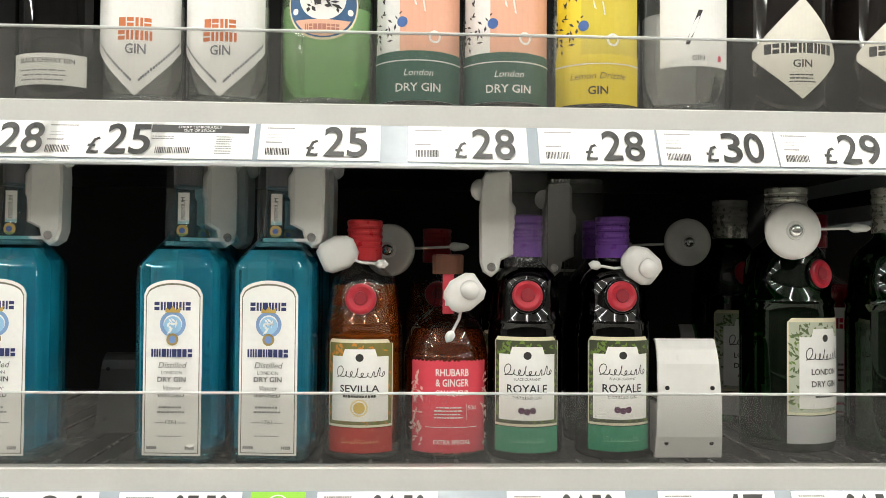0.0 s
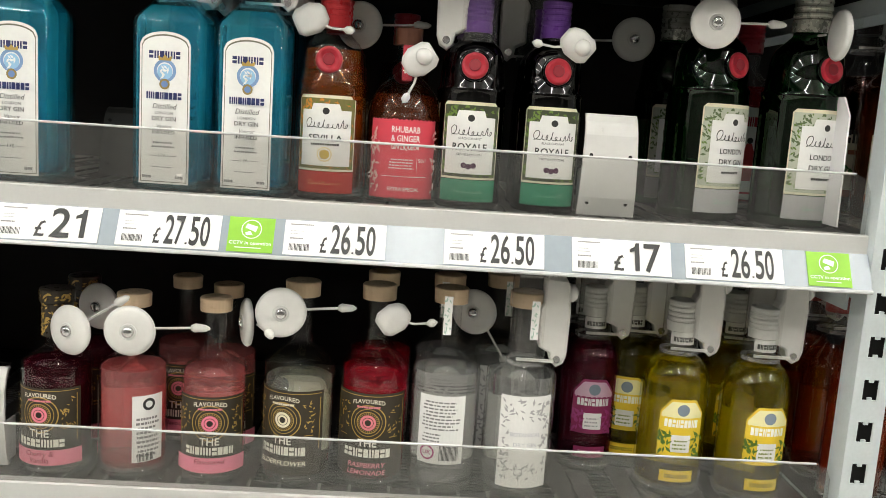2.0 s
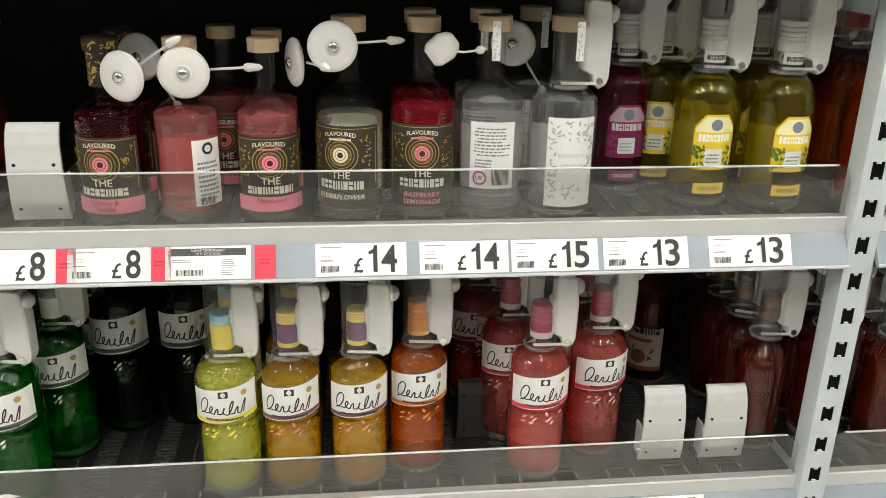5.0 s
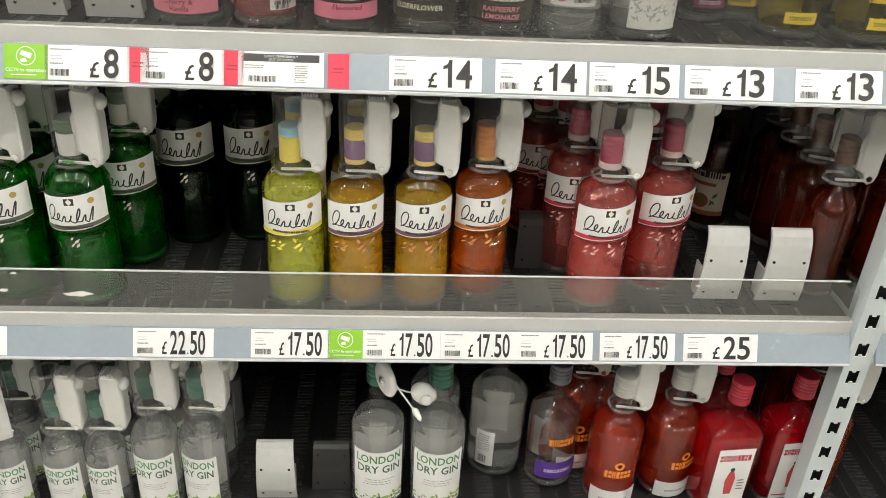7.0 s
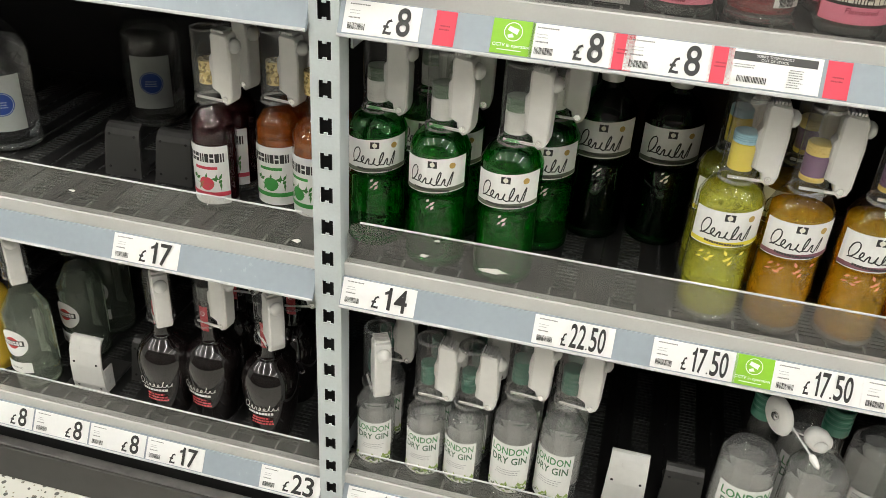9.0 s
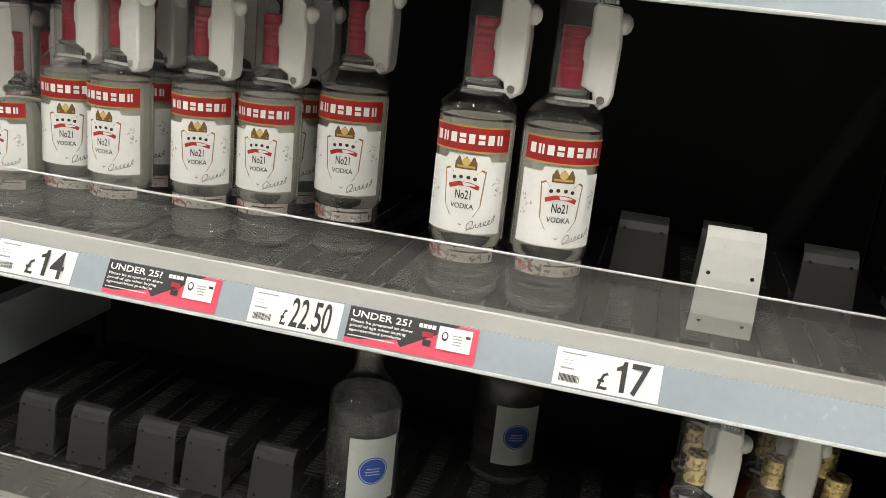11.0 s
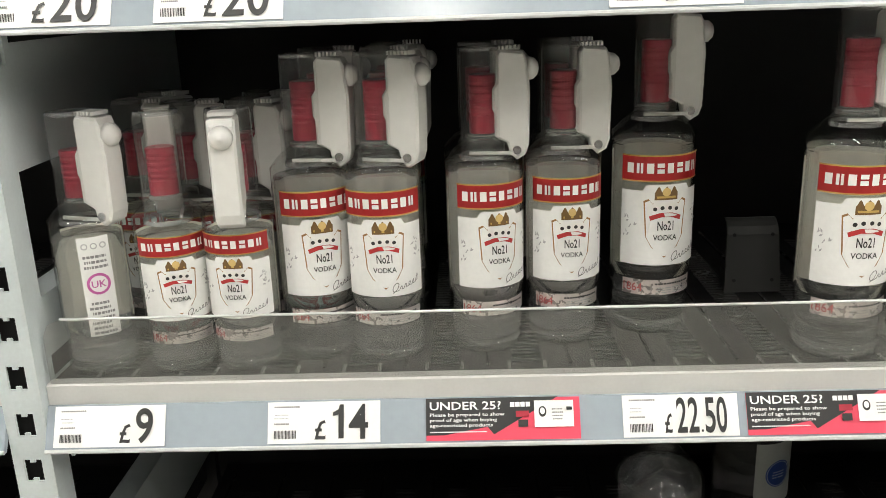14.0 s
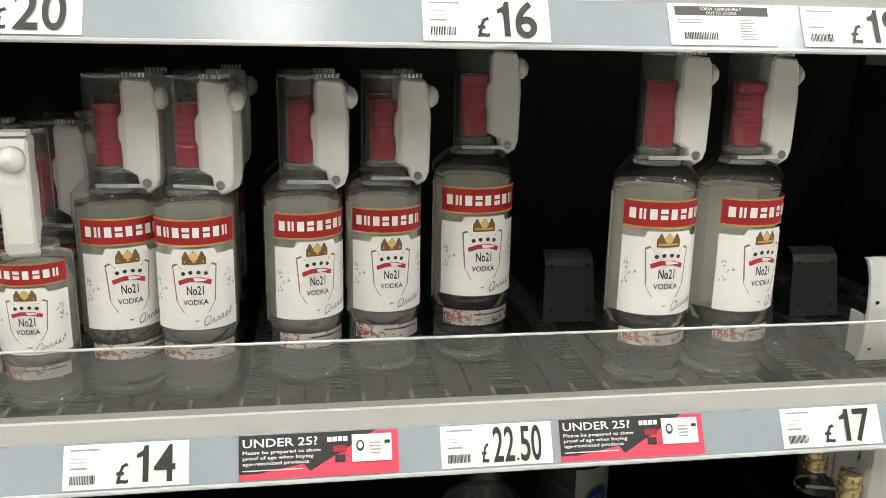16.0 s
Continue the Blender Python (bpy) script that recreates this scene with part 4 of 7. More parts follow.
def fluted_bottle(H, R, liquid, cap, band, fill=0.70, glass=None, sprig=(0.6, 0.5, 0.2)):
    """A round bottle with a sloping white name label and moulded leaves below."""
    pts = [(0.0, 0.90), (0.015, 0.98), (0.05, 1.0), (0.40, 0.95), (0.45, 0.985), (0.64, 0.985), (0.68, 0.94), (0.74, 0.72), (0.775, 0.44), (0.80, 0.36), (0.86, 0.34), (0.90, 0.34)]
    thing = bottle_body("gin_bottle", round_rings(H, R, pts, 3), glass or GLASS, liquid, H * fill)
    for z0, z1, c in cap:
        cap_part(thing, H * z0, H * z1, R * 0.375, c, ribs=3 if z1 > 0.99 else 0, name="cap" if z1 > 0.99 else "neck_band")
    rng = random.Random(5)
    w = lambda lift: on_cylinder(R * 0.985, lift)
    hw = 1.16 * R
    slope = lambda base: (lambda q: H * base + 0.005 * q)
    pr = [(BLK, flat_blocks(-0.036, H * 0.498, 0.026, H * 0.590, 7, rng, 0.28)), (BLK, flat_poly([(-0.006, H * 0.595), (0.006, H * 0.597), (0.006, H * 0.634), (-0.006, H * 0.632)])), (CREAM, flat_disc(0.0, H * 0.615, 0.0032)), (GOLD, flat_disc(0.026, H * 0.615, 0.0042)),
          (band, flat_label(hw, 0, slope(0.485), 14, slope(0.462))), (BLK, flat_blocks(-0.024, H * 0.468, 0.024, H * 0.480, 16, rng))]
    put_label(thing, w, flat_label(hw, 0, slope(0.645), 14, slope(0.455)), WHITE, pr, words="white name label with a coloured band")
    plain = sprig == (0.6, 0.6, 0.5)
    leaves = flat_sprigs(-0.034, H * 0.09, 0.034, H * 0.42, 30, rng, 0.008)
    part("moulded_leaves", printed(leaves, on_cylinder(R * 0.985, 0.0009)), glass or GLASS, thing, "moulded leaf relief")
    part("fruit_print", printed(flat_sprigs(-0.006 if plain else -0.026, H * 0.37, 0.006 if plain else 0.026, H * 0.43, 4 if plain else 12, rng, 0.0045), on_cylinder(R * 0.985, 0.0014)), paint(sprig), thing)
    return thing


def vodka_bottle(H, R, small=False, back=False):
    pts = [(0.0, 0.90), (0.012, 0.97), (0.030, 0.99), (0.048, 0.945), (0.066, 0.985), (0.084, 0.945), (0.102, 0.97), (0.13, 0.94), (0.20, 0.95), (0.24, 1.0), (0.66, 1.0), (0.70, 0.97), (0.745, 0.72), (0.775, 0.42), (0.80, 0.33), (0.92, 0.32)]
    thing = bottle_body("vodka_bottle", round_rings(H, R, pts, 3), GLASS, liquid_mat((0.88, 0.86, 0.74), 0.93 if H > 0.28 else 0.72), H * (0.67 if not small else 0.62), rear=(0.22, 0.685, (0.92, 0.90, 0.78)))
    cap_part(thing, H * 0.795, H, R * (0.40 if small else 0.345), (0.29, 0.006, 0.026), ribs=5, words="red screw cap")
    part("neck_ring", lathe([(H * 0.772, R * 0.42), (H * 0.778, R * 0.45), (H * 0.786, R * 0.45), (H * 0.792, R * 0.36)], 28, close_bottom=False, close_top=False), FOOT, thing, smooth=True)
    rng = random.Random(4)
    s = 1.22 * R / 0.041
    if back:
        w = lambda lift: on_cylinder(R, lift, 0.55)
        put_label(thing, w, flat_label(0.014, H * 0.19, H * 0.64), WHITE, [(GREY, flat_disc(-0.008, H * 0.6, 0.003, 0.002)), (GREY, flat_disc(0.0, H * 0.6, 0.003, 0.002)), (GREY, flat_disc(0.008, H * 0.6, 0.003, 0.002)),
                  (INK_GREY, flat_lines(-0.011, H * 0.50, 0.011, H * 0.57, 3, rng)), ((0.45, 0.10, 0.30), flat_disc(0, H * 0.43, 0.0105, 0.008)), ((0.45, 0.10, 0.30), bold_text("UK", 0, H * 0.415, 0.0065)), (INK_GREY, flat_lines(-0.011, H * 0.2, 0.011, H * 0.36, 7, rng))], "back_label")
        return thing
    w = lambda lift: on_cylinder(R, lift)
    hw = 0.037 * s
    a = 0.0315 * s
    put_label(thing, w, flat_label(hw, H * 0.545, H * 0.635), (0.31, 0.012, 0.013), [(GOLD, flat_rect(-hw, H * 0.545, hw, H * 0.550)), (GOLD, flat_rect(-hw, H * 0.630, hw, H * 0.635)), (WHITE, flat_blocks(-a, H * 0.574, a, H * 0.608, 8, rng, gap=0.30))], "brand_band", "red band with a white name")
    arch = lambda q: H * (0.535 if abs(q) < 0.5 else 0.515)
    shield = [(-0.0165, 0.475), (-0.013, 0.482), (-0.010, 0.468), (0.010, 0.468), (0.013, 0.482), (0.0165, 0.475), (0.0145, 0.36), (0.010, 0.325), (0.0, 0.290), (-0.010, 0.325), (-0.0145, 0.36)]
    pr = [((0.30, 0.16, 0.06), flat_poly([(x * s * 1.07, H * (0.40 + (z - 0.40) * 1.07)) for x, z in shield])), (WHITE, flat_poly([(x * s, H * z) for x, z in shield])),
          ((0.16, 0.09, 0.03), flat_label(0.0092 * s, H * 0.484, lambda q: H * (0.520 + 0.010 * math.cos(3 * math.pi * q)), 24)), ((0.50, 0.33, 0.10), flat_rect(-0.0075 * s, H * 0.490, 0.0075 * s, H * 0.497)), ((0.60, 0.42, 0.16), flat_disc(0, H * 0.511, 0.0034 * s)), ((0.42, 0.03, 0.03), flat_poly([(-0.013 * s, H * 0.428), (-0.005 * s, H * 0.440), (0.005 * s, H * 0.440), (0.013 * s, H * 0.428), (0.012 * s, H * 0.413), (0.004 * s, H * 0.425), (-0.004 * s, H * 0.425), (-0.012 * s, H * 0.413)])),
          (BLK, join3(flat_disc(-0.0085 * s, H * 0.453, 0.0016 * s), flat_disc(-0.003 * s, H * 0.457, 0.0016 * s), flat_disc(0.003 * s, H * 0.457, 0.0016 * s), flat_disc(0.0085 * s, H * 0.453, 0.0016 * s))),
          (BLK, bold_text("No21", 0, H * 0.380, 0.0074 * s, width=0.0128 * s)), (BLK, bold_text("VODKA", 0, H * 0.345, 0.0044 * s, width=0.0190 * s)),
          (BLK, uphill(flat_script(0.004 * s, H * 0.266, 0.029 * s, H * 0.297, 6, rng, 0.3), 0.004 * s, 0.30)), (GREY, flat_sprigs(-0.033 * s, H * 0.33, -0.022 * s, H * 0.43, 12, rng, 0.002)), (GREY, flat_sprigs(0.024 * s, H * 0.38, 0.033 * s, H * 0.46, 12, rng, 0.002))]
    put_label(thing, w, flat_label(hw, H * 0.255, arch, 28), WHITE, pr, words="white paper label with a shield")
    silver = material("silver_band", (0.62, 0.56, 0.54), 0.3, metal=0.7, grain=0.1, scale=200)
    put_label(thing, lambda lift: on_cylinder(R * 0.95, lift), flat_label(hw * 0.9, H * 0.145, H * 0.20), silver, [((0.4, 0.05, 0.05), flat_text("1864", -0.024 * s, H * 0.158, 0.007 * s, width=0.016 * s)), (BLK, flat_blocks(-0.006 * s, H * 0.182, 0.028 * s, H * 0.188, 14, rng)), (GREY, flat_lines(-0.006 * s, H * 0.152, 0.028 * s, H * 0.177, 3, rng, 0.4))], "foot_band", "silver band")
    return thing


def blue_gin_bottle(H=0.292):
    rx, ry = 0.0395, 0.0365
    rings = [(0, rx * 0.93, ry * 0.93, 8), (0.004, rx * 0.98, ry * 0.98, 9), (0.03, rx * 0.985, ry * 0.985, 10), (0.184, rx, ry, 10), (0.190, rx * 0.97, ry * 0.97, 8), (0.214, 0.021, 0.020, 2.6), (0.222, 0.0165, 0.016, 2), (0.262, 0.0135, 0.0135, 2), (0.268, 0.0145, 0.0145, 2)]
    blue = clear("pale_blue_glass", (0.50, 0.84, 0.92), 1.3, 0.012, ior=1.5)
    thing = bottle_body("gin_bottle", rings, blue, liquid_mat((0.10, 0.50, 0.62), 0.72), 0.204, 40, rear=(0.04, 0.72, (0.60, 0.70, 0.72)))
    cap_part(thing, 0.266, H, 0.0145, (0.10, 0.10, 0.11), name="stopper")
    rng = random.Random(12)
    w = lambda lift: (lambda u, v: on_plane(-ry, lift)(u, v - 0.0055))
    navy = (0.03, 0.04, 0.13)
    arch = lambda q: 0.166 + 0.014 * math.sqrt(max(0, 1 - q * q))
    arch2 = lambda q: 0.1645 + 0.0125 * math.sqrt(max(0, 1 - q * q))
    arch3 = lambda q: 0.1635 + 0.0117 * math.sqrt(max(0, 1 - q * q))
    pr = [((0.16, 0.16, 0.12), flat_label(0.0262, 0.0155, arch2, 20)), (WHITE, flat_label(0.0254, 0.0163, arch3, 20)),
          (navy, flat_blocks(-0.018, 0.151, 0.018, 0.159, 6, rng)), ((0.20, 0.32, 0.55), flat_disc(0, 0.138, 0.0125, 0.009, 26)), ((0.30, 0.52, 0.72), flat_disc(0, 0.137, 0.0085)), (WHITE, flat_sprigs(-0.005, 0.131, 0.005, 0.142, 10, rng, 0.003)),
          (GOLD, flat_poly([(-0.007, 0.149), (-0.0075, 0.154), (-0.003, 0.1515), (0, 0.1555), (0.003, 0.1515), (0.0075, 0.154), (0.007, 0.149)])), ((0.30, 0.22, 0.08), flat_disc(0, 0.1235, 0.0058)), ((0.15, 0.25, 0.5), flat_disc(0, 0.1235, 0.0036)),
          (navy, flat_blocks(-0.020, 0.107, 0.020, 0.1145, 8, rng)), (BLK, flat_text("Distilled", 0, 0.0965, 0.0058, width=0.026, slant=0.25)), (BLK, flat_text("LONDON", 0, 0.0905, 0.0032, width=0.020)), (BLK, bold_text("DRY GIN", 0, 0.0835, 0.0047, width=0.027)),
          (BLK, flat_text("Vapour", 0, 0.0755, 0.0045, width=0.018, slant=0.25)), (BLK, bold_text("INFUSED", 0, 0.069, 0.0038, width=0.025)), (INK_GREY, flat_lines(-0.014, 0.054, 0.016, 0.063, 2, rng, 0.4)), (BLK, flat_text("1761", 0, 0.0435, 0.004, width=0.010)),
          (INK_GREY, flat_rect(-0.015, 0.0445, -0.007, 0.0453)), (INK_GREY, flat_rect(0.007, 0.0445, 0.015, 0.0453)), (INK_GREY, flat_lines(-0.013, 0.032, 0.015, 0.0335, 1, rng, 0.6)), (INK_GREY, flat_blocks(-0.023, 0.020, -0.013, 0.023, 5, rng)), (INK_GREY, flat_blocks(0.014, 0.020, 0.023, 0.023, 5, rng))]
    put_label(thing, w, flat_label(0.0282, 0.0135, arch, 20), WHITE, pr, words="tall white arched paper label")
    put_label(thing, lambda lift: on_cylinder(0.0150, lift), flat_label(0.0058, 0.229, 0.260, 4), WHITE, [(BLK, flip90(flat_text("PREMIUM", 0, 0, 0.004, width=0.022), 0.0, 0.2445)), ((0.2, 0.15, 0.05), flat_rect(-0.0055, 0.2295, -0.005, 0.2595))], "neck_strip")
    put_label(thing, lambda lift: on_cylinder(0.0170, lift), flat_disc(0, 0.2225, 0.006, 0, 12), GOLD, [((0.05, 0.1, 0.3), flat_disc(0, 0.2225, 0.003, 0, 10))], "neck_badge")
    for ch in thing.children_recursive:
        ch.data.transform(Matrix.Diagonal((0.93, 1.10, 0.94, 1)))
    return thing


def flip90(flat, u, v):
    return [(u - b + 0.002, v + a) for a, b in flat[0]], flat[1]


def shaker_bottle(H, R, glass, liquid, cap, style, capmetal=False):
    """A ribbed gin bottle shaped like a cocktail shaker, with a wax seal on its shoulder."""
    pts = [(0.0, 0.93), (0.012, 1.0), (0.05, 1.0), (0.51, 1.0), (0.52, 0.955), (0.535, 0.955), (0.55, 1.0), (0.565, 1.0), (0.575, 0.94), (0.72, 0.86), (0.77, 0.66), (0.805, 0.44), (0.83, 0.40), (0.90, 0.39)]
    thing = bottle_body("gin_bottle", round_rings(H, R, pts, 2), glass, liquid, H * 0.72)
    cap_part(thing, H * 0.825, H, R * 0.46, cap, ribs=4, metal=capmetal, words="ribbed screw cap")
    rng = random.Random(20)
    w = lambda lift: on_cylinder(R, lift)
    hw = 0.0335 if R < 0.04 else 0.0385
    edge = lambda q: H * 0.50 - 0.004 * (abs(q) > 0.9)
    leaf = (0.12, 0.20, 0.03)
    dark = {"sevilla": (0.18, 0.16, 0.05), "royale": (0.05, 0.06, 0.03), "dry": (0.45, 0.48, 0.38)}[style]
    sprig = {"sevilla": (0.55, 0.22, 0.03), "royale": (0.14, 0.22, 0.04), "dry": (0.10, 0.14, 0.06)}[style]
    inner = [(-0.027, 0.165), (-0.020, 0.155), (0.020, 0.155), (0.027, 0.165), (0.025, 0.24), (0.027, 0.40), (0.018, 0.425), (0.010, 0.465), (-0.010, 0.465), (-0.018, 0.425), (-0.027, 0.40), (-0.025, 0.24)]
    pr = [(dark, flat_rect(-hw + 0.0015, H * 0.15, hw - 0.0015, H * 0.485)), (sprig, flat_sprigs(-hw + 0.003, H * 0.155, hw - 0.003, H * 0.48, 150, rng, 0.0030)), (leaf, flat_sprigs(-hw + 0.003, H * 0.155, hw - 0.003, H * 0.48, 110, rng, 0.0026)),
          (WHITE, flat_label(0.0275, H * 0.165, lambda q: H * (0.43 + 0.03 * (abs(q) < 0.55)), 24)), (BLK, flat_disc(0, H * 0.425, 0.0036)), (BLK, flat_blocks(-0.023, H * 0.345, 0.024, H * 0.39, 9, rng, 0.2))]
    if style == "sevilla":
        pr += [(BLK, bold_text("SEVILLA", 0, H * 0.285, 0.0062, width=0.036)), (BLK, flat_blocks(-0.015, H * 0.262, 0.015, H * 0.272, 12, rng)), ((0.6, 0.42, 0.1), flat_disc(0, H * 0.22, 0.0052)), ((0.75, 0.6, 0.3), flat_disc(0, H * 0.22, 0.0078, 0.0065))]
    elif style == "royale":
        pr += [(BLK, bold_text("ROYALE", 0, H * 0.275, 0.0075, width=0.037)), (BLK, flat_text("BLACKCURRANT", 0, H * 0.325, 0.0024, width=0.024)), (BLK, flat_text("DISTILLED GIN", 0, H * 0.250, 0.0026, width=0.026)), ((0.08, 0.02, 0.06), join3(flat_disc(-0.005, H * 0.205, 0.003), flat_disc(0, H * 0.20, 0.003), flat_disc(0.005, H * 0.205, 0.003)))]
    else:
        pr += [(BLK, bold_text("LONDON", 0, H * 0.29, 0.0058, width=0.032)), (BLK, bold_text("DRY GIN", 0, H * 0.245, 0.0058, width=0.032)), (BLK, flat_blocks(-0.012, H * 0.205, 0.012, H * 0.215, 9, rng))]
    put_label(thing, w, flat_label(hw, H * 0.14, edge, 20), (0.70, 0.66, 0.48), pr, words="cream label framed with painted leaves")
    band = {"sevilla": (0.40, 0.03, 0.02), "royale": (0.02, 0.22, 0.12), "dry": (0.42, 0.42, 0.42)}[style]
    put_label(thing, w, flat_label(hw, H * 0.035, H * 0.137), band, [((0.65, 0.45, 0.2) if style == "sevilla" else (0.25, 0.5, 0.35), flat_blocks(-0.018, H * 0.075, 0.018, H * 0.095, 10, rng, 0.3))], "foot_band")
    y = -R * 0.93
    seal = turned(lathe([(0, 0.0145), (0.002, 0.0142), (0.004, 0.0125), (0.0042, 0.0105), (0.0032, 0.0100)], 24), Matrix.Translation((0, y + 0.002, H * 0.665)) @ pose(0, 0, 0, 82))
    s = part("wax_seal", seal, material("seal_wax", (0.36, 0.015, 0.03), 0.35, grain=0.1, scale=300, bump=0.2), thing, "round dark red wax seal", smooth=True)
    part("seal_stamp", turned(lathe([(0, 0.0065), (0.001, 0.006)], 14), Matrix.Translation((0, y - 0.0012, H * 0.668)) @ pose(0, 0, 0, 82)), paint((0.22, 0.01, 0.02)), s)
    part("seal_ring", turned(lathe([(0, 0.0175), (0.0015, 0.0165), (0.0015, 0.015)], 24), Matrix.Translation((0, y + 0.0025, H * 0.665)) @ pose(0, 0, 0, 82)), glass, thing, smooth=True)
    return thing


def liqueur_bottle(H=0.19, R=0.0425):
    pts = [(0, 0.93), (0.015, 1.0), (0.45, 1.0), (0.50, 0.985), (0.58, 0.90), (0.66, 0.70), (0.71, 0.46), (0.74, 0.34), (0.80, 0.29), (0.93, 0.28)]
    thing = bottle_body("liqueur_bottle", round_rings(H, R, pts, 3), GLASS, liquid_mat((0.22, 0.045, 0.012), 0.75), H * 0.62)
    cap_part(thing, H * 0.90, H, R * 0.36, (0.12, 0.05, 0.03), name="stopper")
    rng = random.Random(31)
    pink = (0.66, 0.06, 0.09)
    zig = lambda q: H * 0.475 + 0.0014 * (round(q * 18) % 2)
    zag = lambda q: H * 0.03 + 0.0014 * (round(q * 18) % 2)
    put_label(thing, lambda lift: on_cylinder(R, lift), flat_label(0.039, 0, zig, 72, zag), pink, [(WHITE, bold_text("RHUBARB", 0.003, H * 0.405, 0.0066, width=0.031)), (WHITE, bold_text("& GINGER", 0.003, H * 0.355, 0.0066, width=0.031)), (WHITE, bold_text("GIN LIQUEUR", 0.003, H * 0.31, 0.005, width=0.031)),
              (WHITE, flat_lines(-0.014, H * 0.20, 0.014, H * 0.265, 4, rng, 0.4)), (WHITE, flat_rect(0.016, H * 0.19, 0.0163, H * 0.27)), (WHITE, flat_text("50cl", 0.022, H * 0.24, 0.004)), (WHITE, flat_rect(-0.022, H * 0.155, 0.028, H * 0.158)),
              (WHITE, bold_text("EXTRA SPECIAL", 0.003, H * 0.075, 0.004, width=0.034)), ((0.75, 0.45, 0.42), flat_sprigs(-0.039, H * 0.05, -0.026, H * 0.42, 40, rng, 0.0035)), ((0.75, 0.45, 0.42), flat_sprigs(0.033, H * 0.05, 0.039, H * 0.42, 16, rng, 0.0035))], words="coral pink label with zigzag edges")
    put_label(thing, lambda lift: on_cylinder(R * 0.30, lift), flat_label(0.0055, H * 0.70, H * 1.0, 4), pink, [(WHITE, flat_blocks(-0.003, H * 0.74, 0.003, H * 0.80, 1, rng))], "neck_strip")
    return thing


def arched_bottle(H, R, liquid, label, yellow, cap=(0.62, 0.62, 0.60)):
    """A flask-shouldered gin bottle with an arched label."""
    pts = [(0.0, 0.92), (0.015, 1.0), (0.50, 1.0), (0.56, 0.99), (0.63, 0.92), (0.69, 0.72), (0.73, 0.44), (0.76, 0.37), (0.90, 0.36)]
    thing = bottle_body("gin_bottle", round_rings(H, R, pts, 3), GLASS, liquid, H * 0.70)
    cap_part(thing, H * 0.84, H, R * 0.42, cap, ribs=4, words="white screw cap")
    rng = random.Random(41)
    put_label(thing, lambda lift: on_cylinder(R * 0.40, lift), flat_label(0.016, H * 0.775, H * 0.838, 8), WHITE, [(BLK, flat_blocks(-0.012, H * 0.79, 0.012, H * 0.815, 7, rng))], "neck_band")
    arch = lambda q: H * (0.45 + 0.07 * min(1.0, 2.2 * (1 - abs(q))))
    hw = 0.026
    pale = (0.85, 0.80, 0.45) if yellow else (0.6, 0.4, 0.5)
    put_label(thing, lambda lift: on_cylinder(R, lift), flat_label(hw, H * 0.22, arch, 24), label, [(pale, flat_label(hw * 0.93, H * 0.42, lambda q: H * (0.445 + 0.062 * min(1.0, 2.2 * (1 - abs(q)))), 20)), (label, flat_rect(-hw * 0.98, H * 0.36, hw * 0.98, H * 0.425)), ((0.9, 0.9, 0.8) if yellow else WHITE, flat_blocks(-0.020, H * 0.375, 0.020, H * 0.415, 9, rng)),
              ((0.2, 0.25, 0.3), flat_disc(0, H * 0.465, 0.007)), (WHITE, flat_rect(-0.011, H * 0.245, 0.011, H * 0.335)), ((0.2, 0.25, 0.05) if yellow else GREY, flat_lines(-0.009, H * 0.26, 0.009, H * 0.32, 3, rng, 0.4)),
              ((0.10, 0.18, 0.02) if yellow else (0.35, 0.05, 0.2), flat_sprigs(-hw, H * 0.225, -0.012, H * 0.35, 22, rng, 0.004)), ((0.10, 0.18, 0.02) if yellow else (0.35, 0.05, 0.2), flat_sprigs(0.012, H * 0.225, hw, H * 0.35, 22, rng, 0.004))], words="arched coloured label")
    put_label(thing, lambda lift: on_cylinder(R, lift), flat_label(0.020, H * 0.085, H * 0.145, 8), label, [((0.3, 0.25, 0.02) if yellow else (0.6, 0.4, 0.5), flat_blocks(-0.014, H * 0.105, 0.014, H * 0.125, 12, rng))], "foot_label")
    return thing


def dry_gin_bottle(H, R, cap=(0.02, 0.11, 0.07)):
    pts = [(0.0, 0.92), (0.012, 1.0), (0.52, 1.0), (0.58, 0.95), (0.65, 0.70), (0.70, 0.44), (0.74, 0.38), (0.90, 0.37)]
    thing = bottle_body("gin_bottle", round_rings(H, R, pts, 3), GLASS, liquid_mat((0.80, 0.87, 0.81), 0.72), H * 0.62)
    cap_part(thing, H * 0.85, H, R * 0.43, cap, ribs=3, words="dark green screw cap")
    rng = random.Random(51)
    hw = R * 1.02
    green = (0.05, 0.13, 0.07)
    put_label(thing, lambda lift: on_cylinder(R, lift), flat_label(hw, H * 0.10, H * 0.47), WHITE, [((0.06, 0.24, 0.09), bold_text("LONDON", 0, H * 0.395, H * 0.052, width=hw * 1.7)), (green, bold_text("DRY GIN", 0, H * 0.325, H * 0.052, width=hw * 1.6)), (GREY, flat_lines(-hw * 0.6, H * 0.24, hw * 0.6, H * 0.29, 3, rng, 0.3)),
              ((0.30, 0.42, 0.12), flat_sprigs(-hw * 0.95, H * 0.11, hw * 0.95, H * 0.17, 26, rng, 0.005)), ((0.08, 0.12, 0.06), flat_sprigs(-hw * 0.95, H * 0.11, hw * 0.95, H * 0.15, 20, rng, 0.004))], words="white label with green capitals")
    return thing


